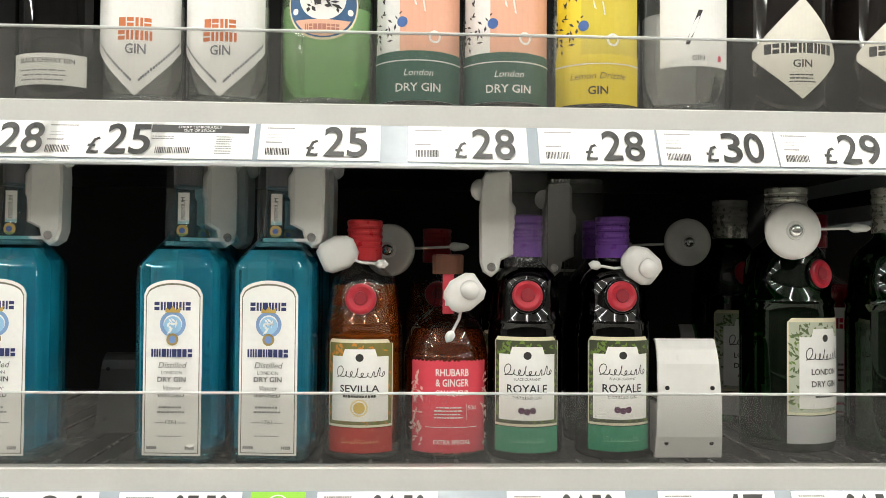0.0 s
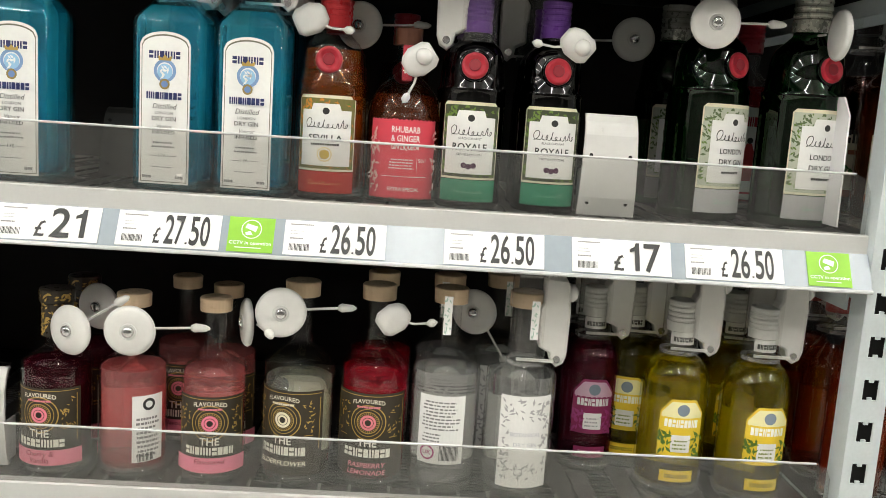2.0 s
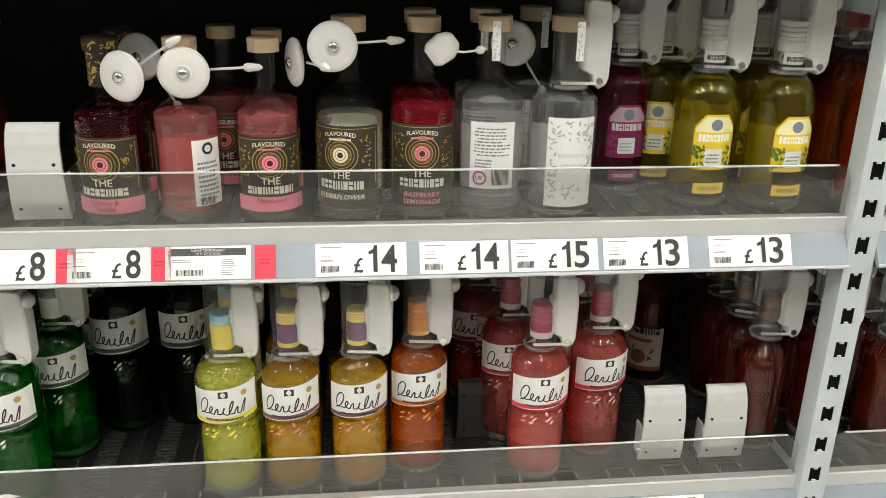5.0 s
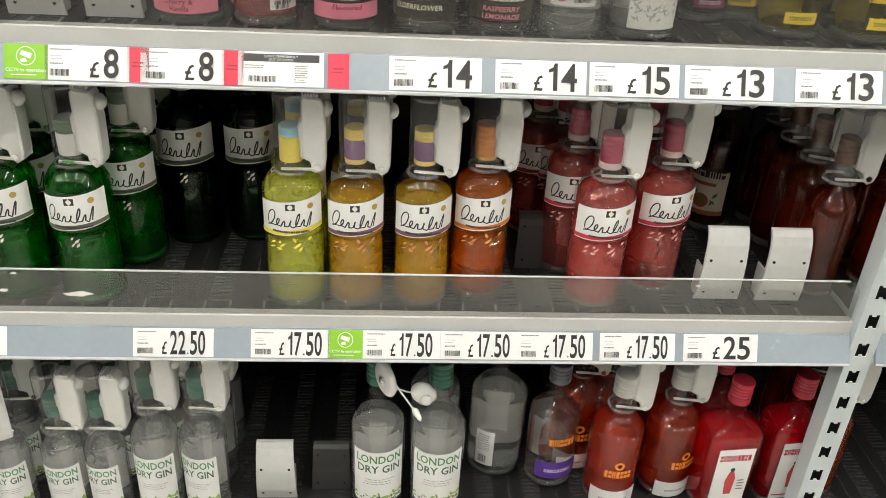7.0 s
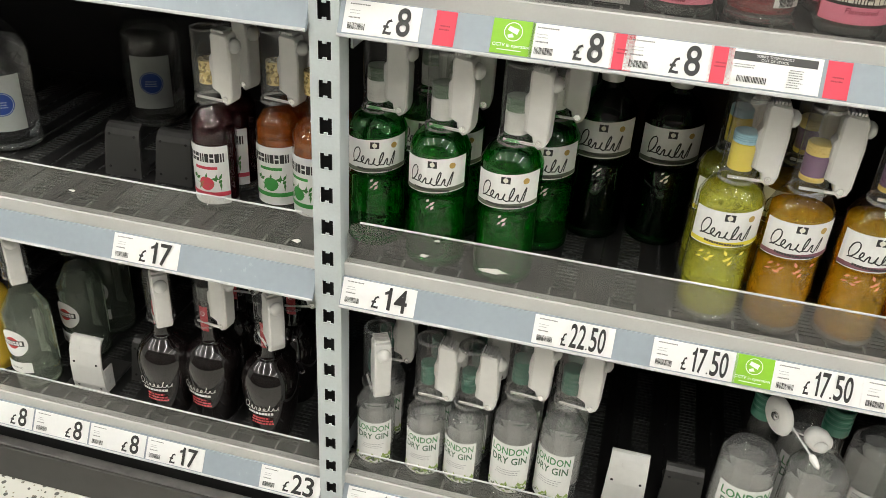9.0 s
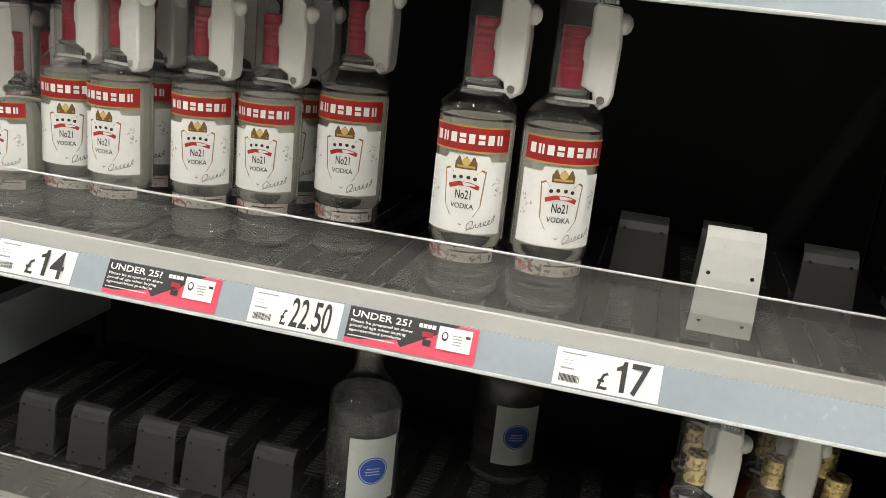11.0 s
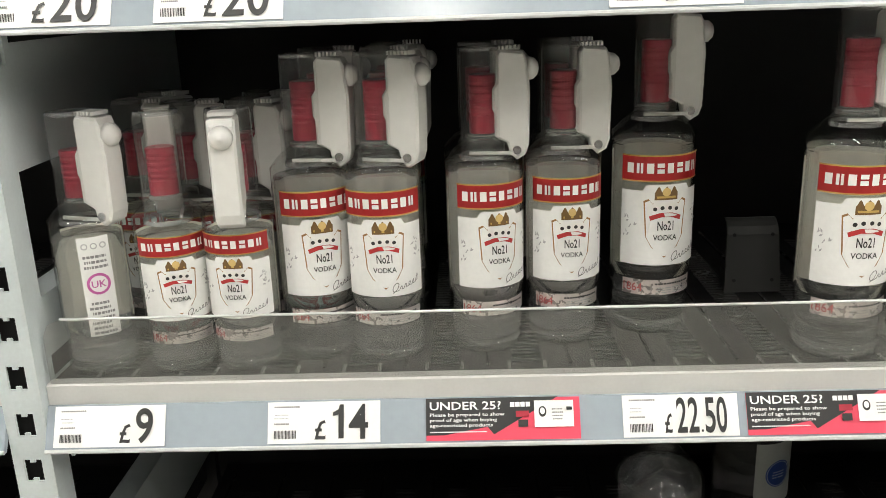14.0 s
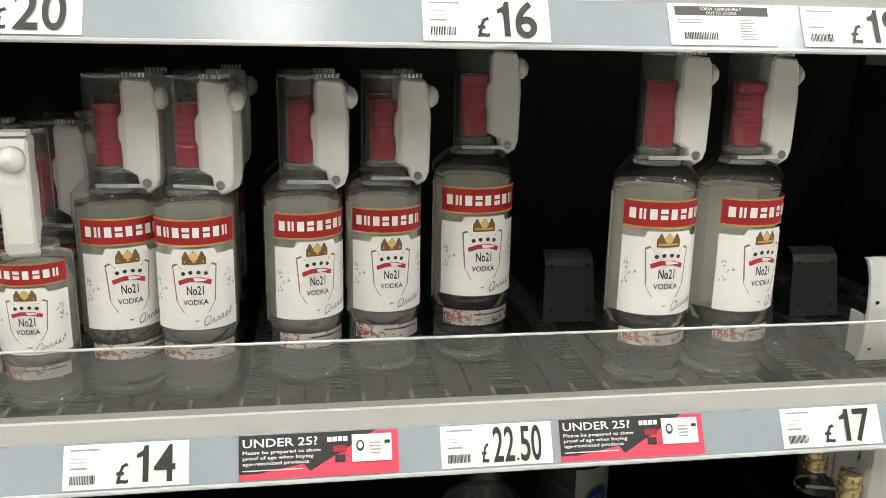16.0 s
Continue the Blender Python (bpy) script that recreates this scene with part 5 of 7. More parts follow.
def square_bottle(H, liquid):
    rx = 0.046
    rings = [(0, rx * 0.93, 0.034, 5), (0.006, rx, 0.036, 6), (H * 0.62, rx, 0.036, 6), (H * 0.66, rx * 0.93, 0.034, 4), (H * 0.71, 0.022, 0.020, 2.4), (H * 0.75, 0.0155, 0.0155, 2), (H * 0.88, 0.015, 0.015, 2)]
    thing = bottle_body("gin_bottle", rings, GLASS, liquid, H * 0.66, 36)
    cap_part(thing, H * 0.84, H, 0.0172, (0.42, 0.02, 0.04), ribs=4, words="red screw cap")
    rng = random.Random(61)
    put_label(thing, lambda lift: on_plane(-0.0362, lift), flat_label(0.030, H * 0.06, H * 0.55), WHITE, [((0.45, 0.02, 0.05), flat_blocks(-0.026, H * 0.45, 0.026, H * 0.50, 9, rng)), ((0.55, 0.06, 0.06), flat_poly([(-0.006, H * 0.16), (0.006, H * 0.16), (0.008, H * 0.30), (0.003, H * 0.36), (-0.004, H * 0.36), (-0.009, H * 0.28)])), (BLK, flat_disc(0, H * 0.375, 0.004)), ((0.45, 0.02, 0.05), flat_rect(-0.026, H * 0.09, 0.026, H * 0.10)), (BLK, flat_lines(0.012, H * 0.2, 0.026, H * 0.3, 4, rng, 0.4))], words="white label with a red figure of a guard")
    return thing


def tall_bottle(H, R, liquid, cap, label, prints, glass=None, shoulder=0.60, fill=0.66, name="spirit_bottle", z=(0.12, 0.48), metal=False, words="", turn=0.0, hw=None, foot=None, rear=(0.10, 0.46, (0.82, 0.82, 0.78))):
    """A plain round spirit bottle."""
    pts = [(0.0, 0.92), (0.012, 1.0), (shoulder - 0.06, 1.0), (shoulder, 0.95), (shoulder + 0.07, 0.66), (shoulder + 0.12, 0.42), (shoulder + 0.16, 0.37), (0.91, 0.36)]
    thing = bottle_body(name, round_rings(H, R, pts, 3), glass or GLASS, liquid, H * fill, rear=rear)
    cap_part(thing, H * 0.85, H, R * 0.42, cap, ribs=3, metal=metal)
    hw = hw or R * 1.05
    if label:
        put_label(thing, lambda lift: on_cylinder(R, lift, turn), flat_label(hw, H * z[0], H * z[1], 20, foot), label, prints(H, hw), words=words)
    return thing


# ---- the stock, kind by kind ----
def white_print(color, n=8):
    def prints(H, hw):
        rng = random.Random(int(H * 1000))
        return [(BLK, flat_blocks(-hw * 0.85, H * 0.36, hw * 0.85, H * 0.42, n, rng)), (color, flat_rect(-hw * 0.5, H * 0.31, hw * 0.5, H * 0.33)), (color, flat_disc(0, H * 0.21, hw * 0.32)), ((0.05, 0.2, 0.04), flat_sprigs(-hw * 0.6, H * 0.19, hw * 0.6, H * 0.27, 14, rng, 0.006)), (color, flat_rect(-hw, H * 0.12, hw, H * 0.15))]
    return prints


def bulb_bottle(H=0.262, R=0.047):
    """A black pear-shaped coffee liqueur bottle."""
    pts = [(0, 0.62), (0.01, 0.70), (0.10, 0.78), (0.25, 0.92), (0.38, 1.0), (0.46, 0.97), (0.53, 0.78), (0.585, 0.46), (0.63, 0.31), (0.90, 0.27), (0.98, 0.29)]
    black = material("black_bottle_glass", (0.008, 0.006, 0.006), 0.06, coat=0.5)
    thing = bottle_body("liqueur_bottle", round_rings(H, R, pts, 4), black, None, 0)
    cap_part(thing, H * 0.90, H, R * 0.31, (0.02, 0.02, 0.02))
    rng = random.Random(71)
    silver = (0.55, 0.54, 0.52)
    part("name_print", printed(flat_blocks(-0.030, H * 0.29, 0.032, H * 0.345, 8, rng, 0.25), on_cylinder(R * 0.985, 0.001)), paint(silver), thing)
    part("sub_print", printed(flat_blocks(-0.022, H * 0.255, 0.022, H * 0.272, 9, rng), on_cylinder(R * 0.955, 0.001)), paint(silver), thing)
    part("red_print", printed(flat_lines(-0.018, H * 0.17, 0.020, H * 0.235, 3, rng, 0.6), on_cylinder(R * 0.905, 0.0012)), paint((0.6, 0.05, 0.07)), thing)
    put_label(thing, lambda lift: on_cylinder(R * 0.29, lift), flat_label(0.008, H * 0.68, H * 0.86, 6), (0.40, 0.03, 0.04), [(WHITE, flat_disc(0, H * 0.81, 0.004, 0.003))], "neck_label")
    return thing


def egg_liqueur_bottle(H=0.27, R=0.043):
    pts = [(0, 0.74), (0.01, 0.80), (0.05, 0.80), (0.30, 0.80), (0.42, 0.90), (0.52, 1.0), (0.58, 0.97), (0.63, 0.75), (0.67, 0.46), (0.70, 0.36), (0.92, 0.33)]
    thing = bottle_body("liqueur_bottle", round_rings(H, R, pts, 3), GLASS, material("egg_liqueur", (0.80, 0.50, 0.05), 0.25, coat=0.6), H * 0.66, ratio=0.97)
    cap_part(thing, H * 0.70, H, R * 0.40, (0.36, 0.06, 0.09), name="foil_cap", words="dusky red foil cap")
    rng = random.Random(73)
    put_label(thing, lambda lift: on_cylinder(R * 0.86, lift), flat_label(0.026, 0, lambda q: H * 0.36 + 0.022 * q, 12, lambda q: H * 0.25 + 0.022 * q), (0.55, 0.04, 0.03), [(WHITE, flat_blocks(-0.020, H * 0.285, 0.020, H * 0.335, 7, rng))], words="slanting red label")
    return thing


def aperitif_bottle(H=0.28, R=0.040):
    pts = [(0, 0.90), (0.012, 0.98), (0.04, 1.0), (0.48, 1.0), (0.54, 0.95), (0.62, 0.66), (0.70, 0.42), (0.76, 0.36), (0.92, 0.34)]
    green = clear("pale_green_glass", (0.90, 0.97, 0.88), 1.0, 0.012, ior=1.5)
    thing = bottle_body("aperitif_bottle", round_rings(H, R, pts, 3), green, liquid_mat((0.84, 0.92, 0.74), 0.80), H * 0.66)
    cap_part(thing, H * 0.88, H, R * 0.40, (0.05, 0.05, 0.05))
    rng = random.Random(75)
    put_label(thing, lambda lift: on_cylinder(R, lift), flat_disc(0, H * 0.36, 0.027, 0, 24), WHITE, [((0.5, 0.03, 0.03), flat_disc(0, H * 0.365, 0.012)), (BLK, flat_rect(-0.021, H * 0.345, 0.021, H * 0.385)), (WHITE, flat_blocks(-0.019, H * 0.352, 0.019, H * 0.378, 7, rng))], "round_label", "round white label with a black bar")
    put_label(thing, lambda lift: on_cylinder(R, lift), flat_label(0.026, H * 0.14, H * 0.22), WHITE, [(BLK, flat_text("BIANCO", 0, H * 0.17, 0.004, width=0.02))], "foot_label")
    return thing


GREEN_GLASS = clear("green_glass", (0.22, 0.72, 0.27), 1.3, 0.012, ior=1.5)
GREEN_LIQ = liquid_mat((0.02, 0.27, 0.05), 0.6, True)
DARK_GREEN = clear("dark_green_glass", (0.06, 0.30, 0.09), 1.3, 0.012, ior=1.5)
DARK_LIQ = liquid_mat((0.006, 0.08, 0.02), 0.5)
BLACK_GLASS = clear("black_glass", (0.05, 0.04, 0.05), 1.4, 0.012, ior=1.5)
BLACK_LIQ = liquid_mat((0.010, 0.006, 0.010), 0.3)
WCAP = [(0.815, 0.93, (0.62, 0.63, 0.60)), (0.93, 1.0, (0.10, 0.16, 0.10))]


def purple_prints(H, hw):
    rng = random.Random(77)
    return [((0.55, 0.5, 0.7), flat_blocks(-hw * 0.6, H * 0.155, hw * 0.6, H * 0.185, 9, rng)), ((0.80, 0.24, 0.03), flat_blocks(-0.022, H * 0.40, 0.022, H * 0.46, 7, rng))]


def whitley_prints(H, hw):
    rng = random.Random(78)
    return [((0.80, 0.24, 0.03), flat_blocks(-0.022, H * 0.27, 0.022, H * 0.33, 7, rng)), ((0.80, 0.24, 0.03), flat_disc(0, H * 0.375, 0.008, 0.004)), (GREY, flat_blocks(-0.024, H * 0.07, 0.024, H * 0.085, 12, rng))]


def blue_prints(H, hw):
    rng = random.Random(79)
    return [((0.03, 0.08, 0.35), flat_disc(0, H * 0.27, 0.020, 0, 24)), ((0.5, 0.55, 0.7), flat_disc(0, H * 0.27, 0.0185, 0.0175, 24)), ((0.5, 0.55, 0.7), flat_lines(-0.011, H * 0.25, 0.011, H * 0.29, 3, rng, 0.4))]


def coffee_prints(H, hw):
    rng = random.Random(81)
    return [((0.45, 0.03, 0.02), flat_blocks(-hw * 0.85, H * 0.345, hw * 0.85, H * 0.40, 6, rng)), (BLK, bold_text("COFFEE", 0, H * 0.275, 0.008, width=hw * 1.3)), (BLK, bold_text("LIQUEUR", 0, H * 0.22, 0.008, width=hw * 1.4)), ((0.5, 0.25, 0.02), flat_rect(-hw * 0.7, H * 0.32, hw * 0.7, H * 0.323))]


def red_vodka_prints(H, hw):
    return [(BLK, bold_text("VODKA", 0, H * 0.225, 0.010, width=0.034)), (BLK, bold_text("RASPBERRY", 0, H * 0.185, 0.0055, width=0.033)), (BLK, flat_text("AND LIME", 0, H * 0.152, 0.0055, width=0.026)), (INK_GREY, flat_poly([(-0.012, H * 0.09), (-0.0115, H * 0.087), (0.012, H * 0.135), (0.0115, H * 0.138)])), (INK_GREY, flat_poly([(-0.012, H * 0.135), (-0.0115, H * 0.138), (0.012, H * 0.09), (0.0115, H * 0.087)]))]


def yellow_vodka_prints(H, hw):
    rng = random.Random(83)
    return [((0.45, 0.40, 0.12), bold_text("35% ALC/VOL", 0, H * 0.195, 0.0042, width=0.028)), ((0.45, 0.40, 0.12), flat_text("IMPORTED", 0, H * 0.168, 0.003, width=0.016))]


def band_prints(words):
    def prints(H, hw):
        rng = random.Random(85)
        return [(BLK, bold_text(words, 0, H * 0.142, 0.0044, width=hw * 1.4)), (INK_GREY, flat_lines(-hw * 0.7, H * 0.08, hw * 0.7, H * 0.13, 3, rng, 0.3))]
    return prints


def wolf_prints(H, hw):
    rng = random.Random(87)
    grey, rust = (0.2, 0.2, 0.22), (0.55, 0.16, 0.05)
    edge = [[(side * q * hw, H * (0.065 + 0.17 * q)) for q in (0.08, 0.2, 0.35, 0.5, 0.65, 0.8, 0.95)] for side in (-1, 1)]
    dots = [flat_rect(u - 0.0009, v, u + 0.0009, v + 0.0028) for line in edge for (a, b), (c, d) in zip(line, line[1:]) for u, v in ((a + (c - a) * k / 3, b + (d - b) * k / 3) for k in range(3))]
    return [(rust, flat_blocks(-0.015, H * 0.262, 0.015, H * 0.294, 4, rng)), (rust, flat_blocks(-0.016, H * 0.218, 0.016, H * 0.250, 4, rng)), (grey, bold_text("GIN", 0, H * 0.172, 0.0090, width=0.018)), (grey, join3(*dots))]


def swan_prints(accent, words):
    def prints(H, hw):
        rng = random.Random(89)
        return [((0.75, 0.40, 0.28) if accent[1] < 0.3 else (0.62, 0.50, 0.05), flat_rect(-hw * 0.35, H * 0.20, hw, H * 0.50)), (WHITE, flat_sprigs(-hw * 0.4, H * 0.36, hw * 0.6, H * 0.48, 10, rng, 0.010)), (BLK, flat_sprigs(-hw, H * 0.21, -hw * 0.3, H * 0.50, 44, rng, 0.0028)), ((0.05, 0.12, 0.35), flat_disc(-hw * 0.3, H * 0.30, 0.005)), (WHITE, flat_disc(hw * 0.3, H * 0.25, 0.006, 0.004)),
                (accent, flat_rect(-hw, H * 0.03, hw, H * 0.20)), (WHITE if accent[1] < 0.3 else BLK, flat_text(words[0], 0, H * 0.115, 0.0062, slant=0.25)), (WHITE if accent[1] < 0.3 else BLK, bold_text(words[1], 0, H * 0.062, 0.0075)), (WHITE, flat_rect(-hw, H * 0.165, hw, H * 0.169))]
    return prints


def diamond_prints(H, hw):
    rng = random.Random(91)
    return [(BLK, flat_blocks(-hw * 0.75, H * 0.245, hw * 0.75, H * 0.285, 9, rng)), (BLK, bold_text("GIN", 0, H * 0.19, 0.007, width=0.018)), (BLK, flat_lines(-hw * 0.3, H * 0.13, hw * 0.3, H * 0.17, 3, rng, 0.4))]


def diamond_bottle(H, R):
    """A squat black apothecary bottle with a diamond label."""
    pts = [(0, 0.94), (0.012, 1.0), (0.60, 1.0), (0.66, 0.95), (0.72, 0.70), (0.76, 0.42), (0.92, 0.38)]
    thing = bottle_body("gin_bottle", round_rings(H, R, pts, 3), material("black_brown_glass", (0.010, 0.008, 0.007), 0.06, coat=0.5), None, 0)
    cap_part(thing, H * 0.86, H, R * 0.46, (0.03, 0.03, 0.03))
    hw = 0.046
    put_label(thing, lambda lift: on_cylinder(R, lift), flat_label(hw, 0, lambda q: H * (0.265 + 0.20 * (1 - abs(q))), 24, lambda q: H * (0.235 - 0.17 * (1 - abs(q)))), (0.70, 0.68, 0.60), diamond_prints(H, hw), words="cream diamond-shaped label")
    return thing


def round_label_bottle(H=0.27, R=0.045):
    """A pale green gin bottle with a large round label."""
    thing = tall_bottle(H, R, liquid_mat((0.42, 0.64, 0.36), 0.6), (0.1, 0.1, 0.1), None, None)
    rng = random.Random(93)
    put_label(thing, lambda lift: on_cylinder(R, lift), flat_disc(0, H * 0.36, 0.035, 0, 32), (0.70, 0.60, 0.40), [((0.03, 0.10, 0.22), flat_disc(0, H * 0.36, 0.033, 0, 32)), (WHITE, flat_disc(0, H * 0.38, 0.022, 0, 28)), ((0.75, 0.45, 0.32), flat_label(0.0265, 0, H * 0.30, 18, lambda q: H * 0.36 - 0.0315 * math.sqrt(max(0.05, 1 - 0.75 * q * q)))), (WHITE, flat_disc(-0.026, H * 0.33, 0.003)), (WHITE, flat_disc(0.026, H * 0.33, 0.003)), ((0.45, 0.2, 0.15), flat_blocks(-0.016, H * 0.265, 0.016, H * 0.285, 8, rng)), (BLK, flat_sprigs(-0.014, H * 0.33, 0.014, H * 0.44, 30, rng, 0.004))], "round_label", "round label in navy, white and peach")
    return thing


KINDS = {
    "blue_gin": (lambda: blue_gin_bottle(), "square pale blue glass gin bottle with arched white label", "gin bottle"),
    "sevilla": (lambda: shaker_bottle(0.222, 0.0365, GLASS, liquid_mat((0.36, 0.10, 0.012), 0.68), (0.40, 0.02, 0.025), "sevilla"), "amber orange gin bottle with red cap and wax seal", "gin bottle"),
    "rhubarb": (lambda: liqueur_bottle(), "domed brown liqueur bottle with coral pink rhubarb label", "liqueur bottle"),
    "royale": (lambda: shaker_bottle(0.228, 0.0355, BLACK_GLASS, BLACK_LIQ, (0.12, 0.04, 0.24), "royale"), "near-black gin bottle with purple cap and red seal", "gin bottle"),
    "dry_green": (lambda: shaker_bottle(0.262, 0.046, DARK_GREEN, DARK_LIQ, (0.45, 0.45, 0.40), "dry", True), "dark green gin bottle with silver cap and red seal", "gin bottle"),
    "cherry": (lambda: flavoured_bottle(0.207, 0.0375, liquid_mat((0.11, 0.006, 0.02), 0.7), 0.60, (0.75, 0.22, 0.30), "*Cherry &|Vanilla", (0.025, 0.02, 0.015), top=(0.025, 0.02, 0.015)), "dark cherry red flavoured gin bottle with pink-banded label", "gin bottle"),
    "pink_back": (lambda: flavoured_bottle(0.207, 0.0375, liquid_mat((0.72, 0.20, 0.20), 0.50), 0.60, (0.75, 0.22, 0.30), "", back=True), "salmon pink flavoured gin bottle turned to its back label", "gin bottle"),
    "pink": (lambda: flavoured_bottle(0.207, 0.036, liquid_mat((0.72, 0.20, 0.20), 0.50), 0.60, (0.80, 0.22, 0.32), "*Flavoured"), "salmon pink flavoured gin bottle with black label", "gin bottle"),
    "elder": (lambda: flavoured_bottle(0.231, 0.0395, liquid_mat((0.74, 0.76, 0.52), 0.75), 0.52, (0.75, 0.70, 0.55), "ELDERFLOWER"), "pale flavoured gin bottle with black elderflower label", "gin bottle"),
    "raspberry": (lambda: flavoured_bottle(0.231, 0.039, liquid_mat((0.42, 0.010, 0.03), 0.62), 0.58, (0.70, 0.22, 0.28), "RASPBERRY|LEMONADE"), "bright red raspberry gin bottle with black label", "gin bottle"),
    "clear_back": (lambda: clear_flavoured(0.233, 0.039, "back"), "clear gin bottle with wooden stopper showing its back label", "gin bottle"),
    "botanical": (lambda: clear_flavoured(0.233, 0.0405, "front"), "clear gin bottle with white botanical label", "gin bottle"),
    "magenta": (lambda: arched_bottle(0.228, 0.036, liquid_mat((0.16, 0.006, 0.03), 0.6), (0.24, 0.02, 0.09), False), "dark magenta gin bottle with white cap", "gin bottle"),
    "yellow": (lambda: arched_bottle(0.229, 0.0400, liquid_mat((0.42, 0.35, 0.012), 0.89), (0.80, 0.58, 0.04), True), "yellow gin bottle with arched yellow label and white cap", "gin bottle"),
    "classic_green": (lambda: fluted_bottle(0.252, 0.041, GREEN_LIQ, WCAP, (0.10, 0.12, 0.08), 0.69, GREEN_GLASS, (0.6, 0.6, 0.5)), "bright green gin bottle with white name label", "gin bottle"),
    "classic_dark": (lambda: fluted_bottle(0.285, 0.043, DARK_LIQ, WCAP, (0.10, 0.12, 0.08), 0.4, DARK_GREEN, (0.6, 0.6, 0.5)), "large dark green gin bottle deep on the shelf", "gin bottle"),
    "lemon": (lambda: fluted_bottle(0.25, 0.0405, liquid_mat((0.72, 0.70, 0.10), 0.48, True), [(0.815, 0.95, (0.75, 0.60, 0.06)), (0.95, 1.0, (0.30, 0.55, 0.65))], (0.75, 0.65, 0.05), 0.70, None, (0.8, 0.7, 0.1)), "lemon yellow gin bottle with yellow and blue cap", "gin bottle"),
    "passion": (lambda: fluted_bottle(0.25, 0.039, liquid_mat((0.85, 0.36, 0.02), 0.45, True), [(0.815, 0.84, (0.70, 0.50, 0.12)), (0.84, 0.945, (0.16, 0.07, 0.16)), (0.945, 1.0, (0.72, 0.55, 0.15))], (0.20, 0.08, 0.10), 0.66, None, (0.65, 0.25, 0.12)), "golden passionfruit gin bottle with purple and gold cap", "gin bottle"),
    "orange": (lambda: fluted_bottle(0.25, 0.040, liquid_mat((0.62, 0.15, 0.012), 0.50, True), [(0.815, 0.84, (0.60, 0.30, 0.05)), (0.84, 1.0, (0.62, 0.20, 0.02))], (0.65, 0.20, 0.03), 0.70, None, (0.75, 0.35, 0.06)), "deep orange gin bottle with orange cap", "gin bottle"),
    "pinkgin": (lambda: fluted_bottle(0.25, 0.041, liquid_mat((0.68, 0.14, 0.12), 0.50, True), [(0.815, 0.85, (0.6, 0.45, 0.45)), (0.85, 1.0, (0.36, 0.02, 0.07))], (0.55, 0.03, 0.06), 0.70, None, (0.75, 0.45, 0.42)), "pink gin bottle with dark red cap", "gin bottle"),
    "ldg_small": (lambda: dry_gin_bottle(0.222, 0.0305), "small clear dry gin bottle with green lettering", "gin bottle"),
    "ldg_mid": (lambda: dry_gin_bottle(0.262, 0.0345), "clear dry gin bottle with green lettering and cap", "gin bottle"),
    "ldg_big": (lambda: dry_gin_bottle(0.285, 0.0425), "large clear dry gin bottle with green cap", "gin bottle"),
    "plain_clear": (lambda: tall_bottle(0.26, 0.048, liquid_mat((0.74, 0.80, 0.74), 0.82), (0.1, 0.1, 0.1), WHITE, lambda H, hw: [(BLK, flat_bars(-hw * 0.6, H * 0.12, hw * 0.3, H * 0.18, 12, random.Random(1))), (INK_GREY, flat_lines(-hw * 0.8, H * 0.22, hw * 0.8, H * 0.36, 8, random.Random(2), 0.4))], z=(0.10, 0.38), turn=-0.5, hw=0.016, words="white back label"), "round clear gin bottle set back on the shelf", "gin bottle"),
    "purple": (lambda: tall_bottle(0.235, 0.042, liquid_mat((0.72, 0.73, 0.72), 0.90), (0.12, 0.12, 0.14), (0.10, 0.04, 0.28), purple_prints, z=(0.10, 0.25), hw=0.040, fill=0.62, words="violet band label"), "clear gin bottle with violet band label", "gin bottle"),
    "redgin": (lambda: tall_bottle(0.245, 0.0435, liquid_mat((0.42, 0.05, 0.02), 0.5), (0.6, 0.58, 0.55), WHITE, whitley_prints, z=(0.02, 0.15), hw=0.042, words="white band label"), "deep coral red gin bottle with white foot band", "gin bottle"),
    "square_pink": (lambda: square_bottle(0.245, liquid_mat((0.50, 0.01, 0.02), 0.5)), "square red-pink gin bottle with white label", "gin bottle"),
    "coffee_bulb": (lambda: bulb_bottle(), "glossy black pear-shaped coffee liqueur bottle", "liqueur bottle"),
    "egg": (lambda: egg_liqueur_bottle(), "bright yellow egg liqueur bottle with dusky red cap", "liqueur bottle"),
    "aperitif": (lambda: aperitif_bottle(), "pale green aperitif bottle with round white label", "aperitif bottle"),
    "blue_label": (lambda: tall_bottle(0.31, 0.052, liquid_mat((0.74, 0.78, 0.78), 0.94), (0.55, 0.58, 0.58), (0.50, 0.53, 0.50), blue_prints, z=(0.12, 0.42), hw=0.034, shoulder=0.54, fill=0.56, words="pale label with blue oval", turn=0.25, rear=None), "large clear vodka bottle with blue oval label", "vodka bottle"),
    "krupnik_red": (lambda: tall_bottle(0.225, 0.0325, liquid_mat((0.05, 0.008, 0.010), 0.5), (0.55, 0.42, 0.18), WHITE, white_print((0.55, 0.05, 0.08)), z=(0.06, 0.47), metal=True, words="white label with red fruit"), "dark cherry liqueur bottle with gold cap", "liqueur bottle"),
    "krupnik_nut": (lambda: tall_bottle(0.225, 0.0325, liquid_mat((0.42, 0.12, 0.02), 0.5), (0.55, 0.42, 0.18), WHITE, white_print((0.05, 0.30, 0.06)), z=(0.06, 0.47), metal=True, words="white label with nuts and a green foot"), "amber nut liqueur bottle with gold cap", "liqueur bottle"),
    "coffee": (lambda: tall_bottle(0.25, 0.040, liquid_mat((0.012, 0.006, 0.004), 0.2), (0.03, 0.02, 0.02), (0.78, 0.52, 0.02), coffee_prints, shoulder=0.56, z=(0.12, 0.44), words="yellow label"), "dark brown coffee liqueur bottle with yellow label", "liqueur bottle"),
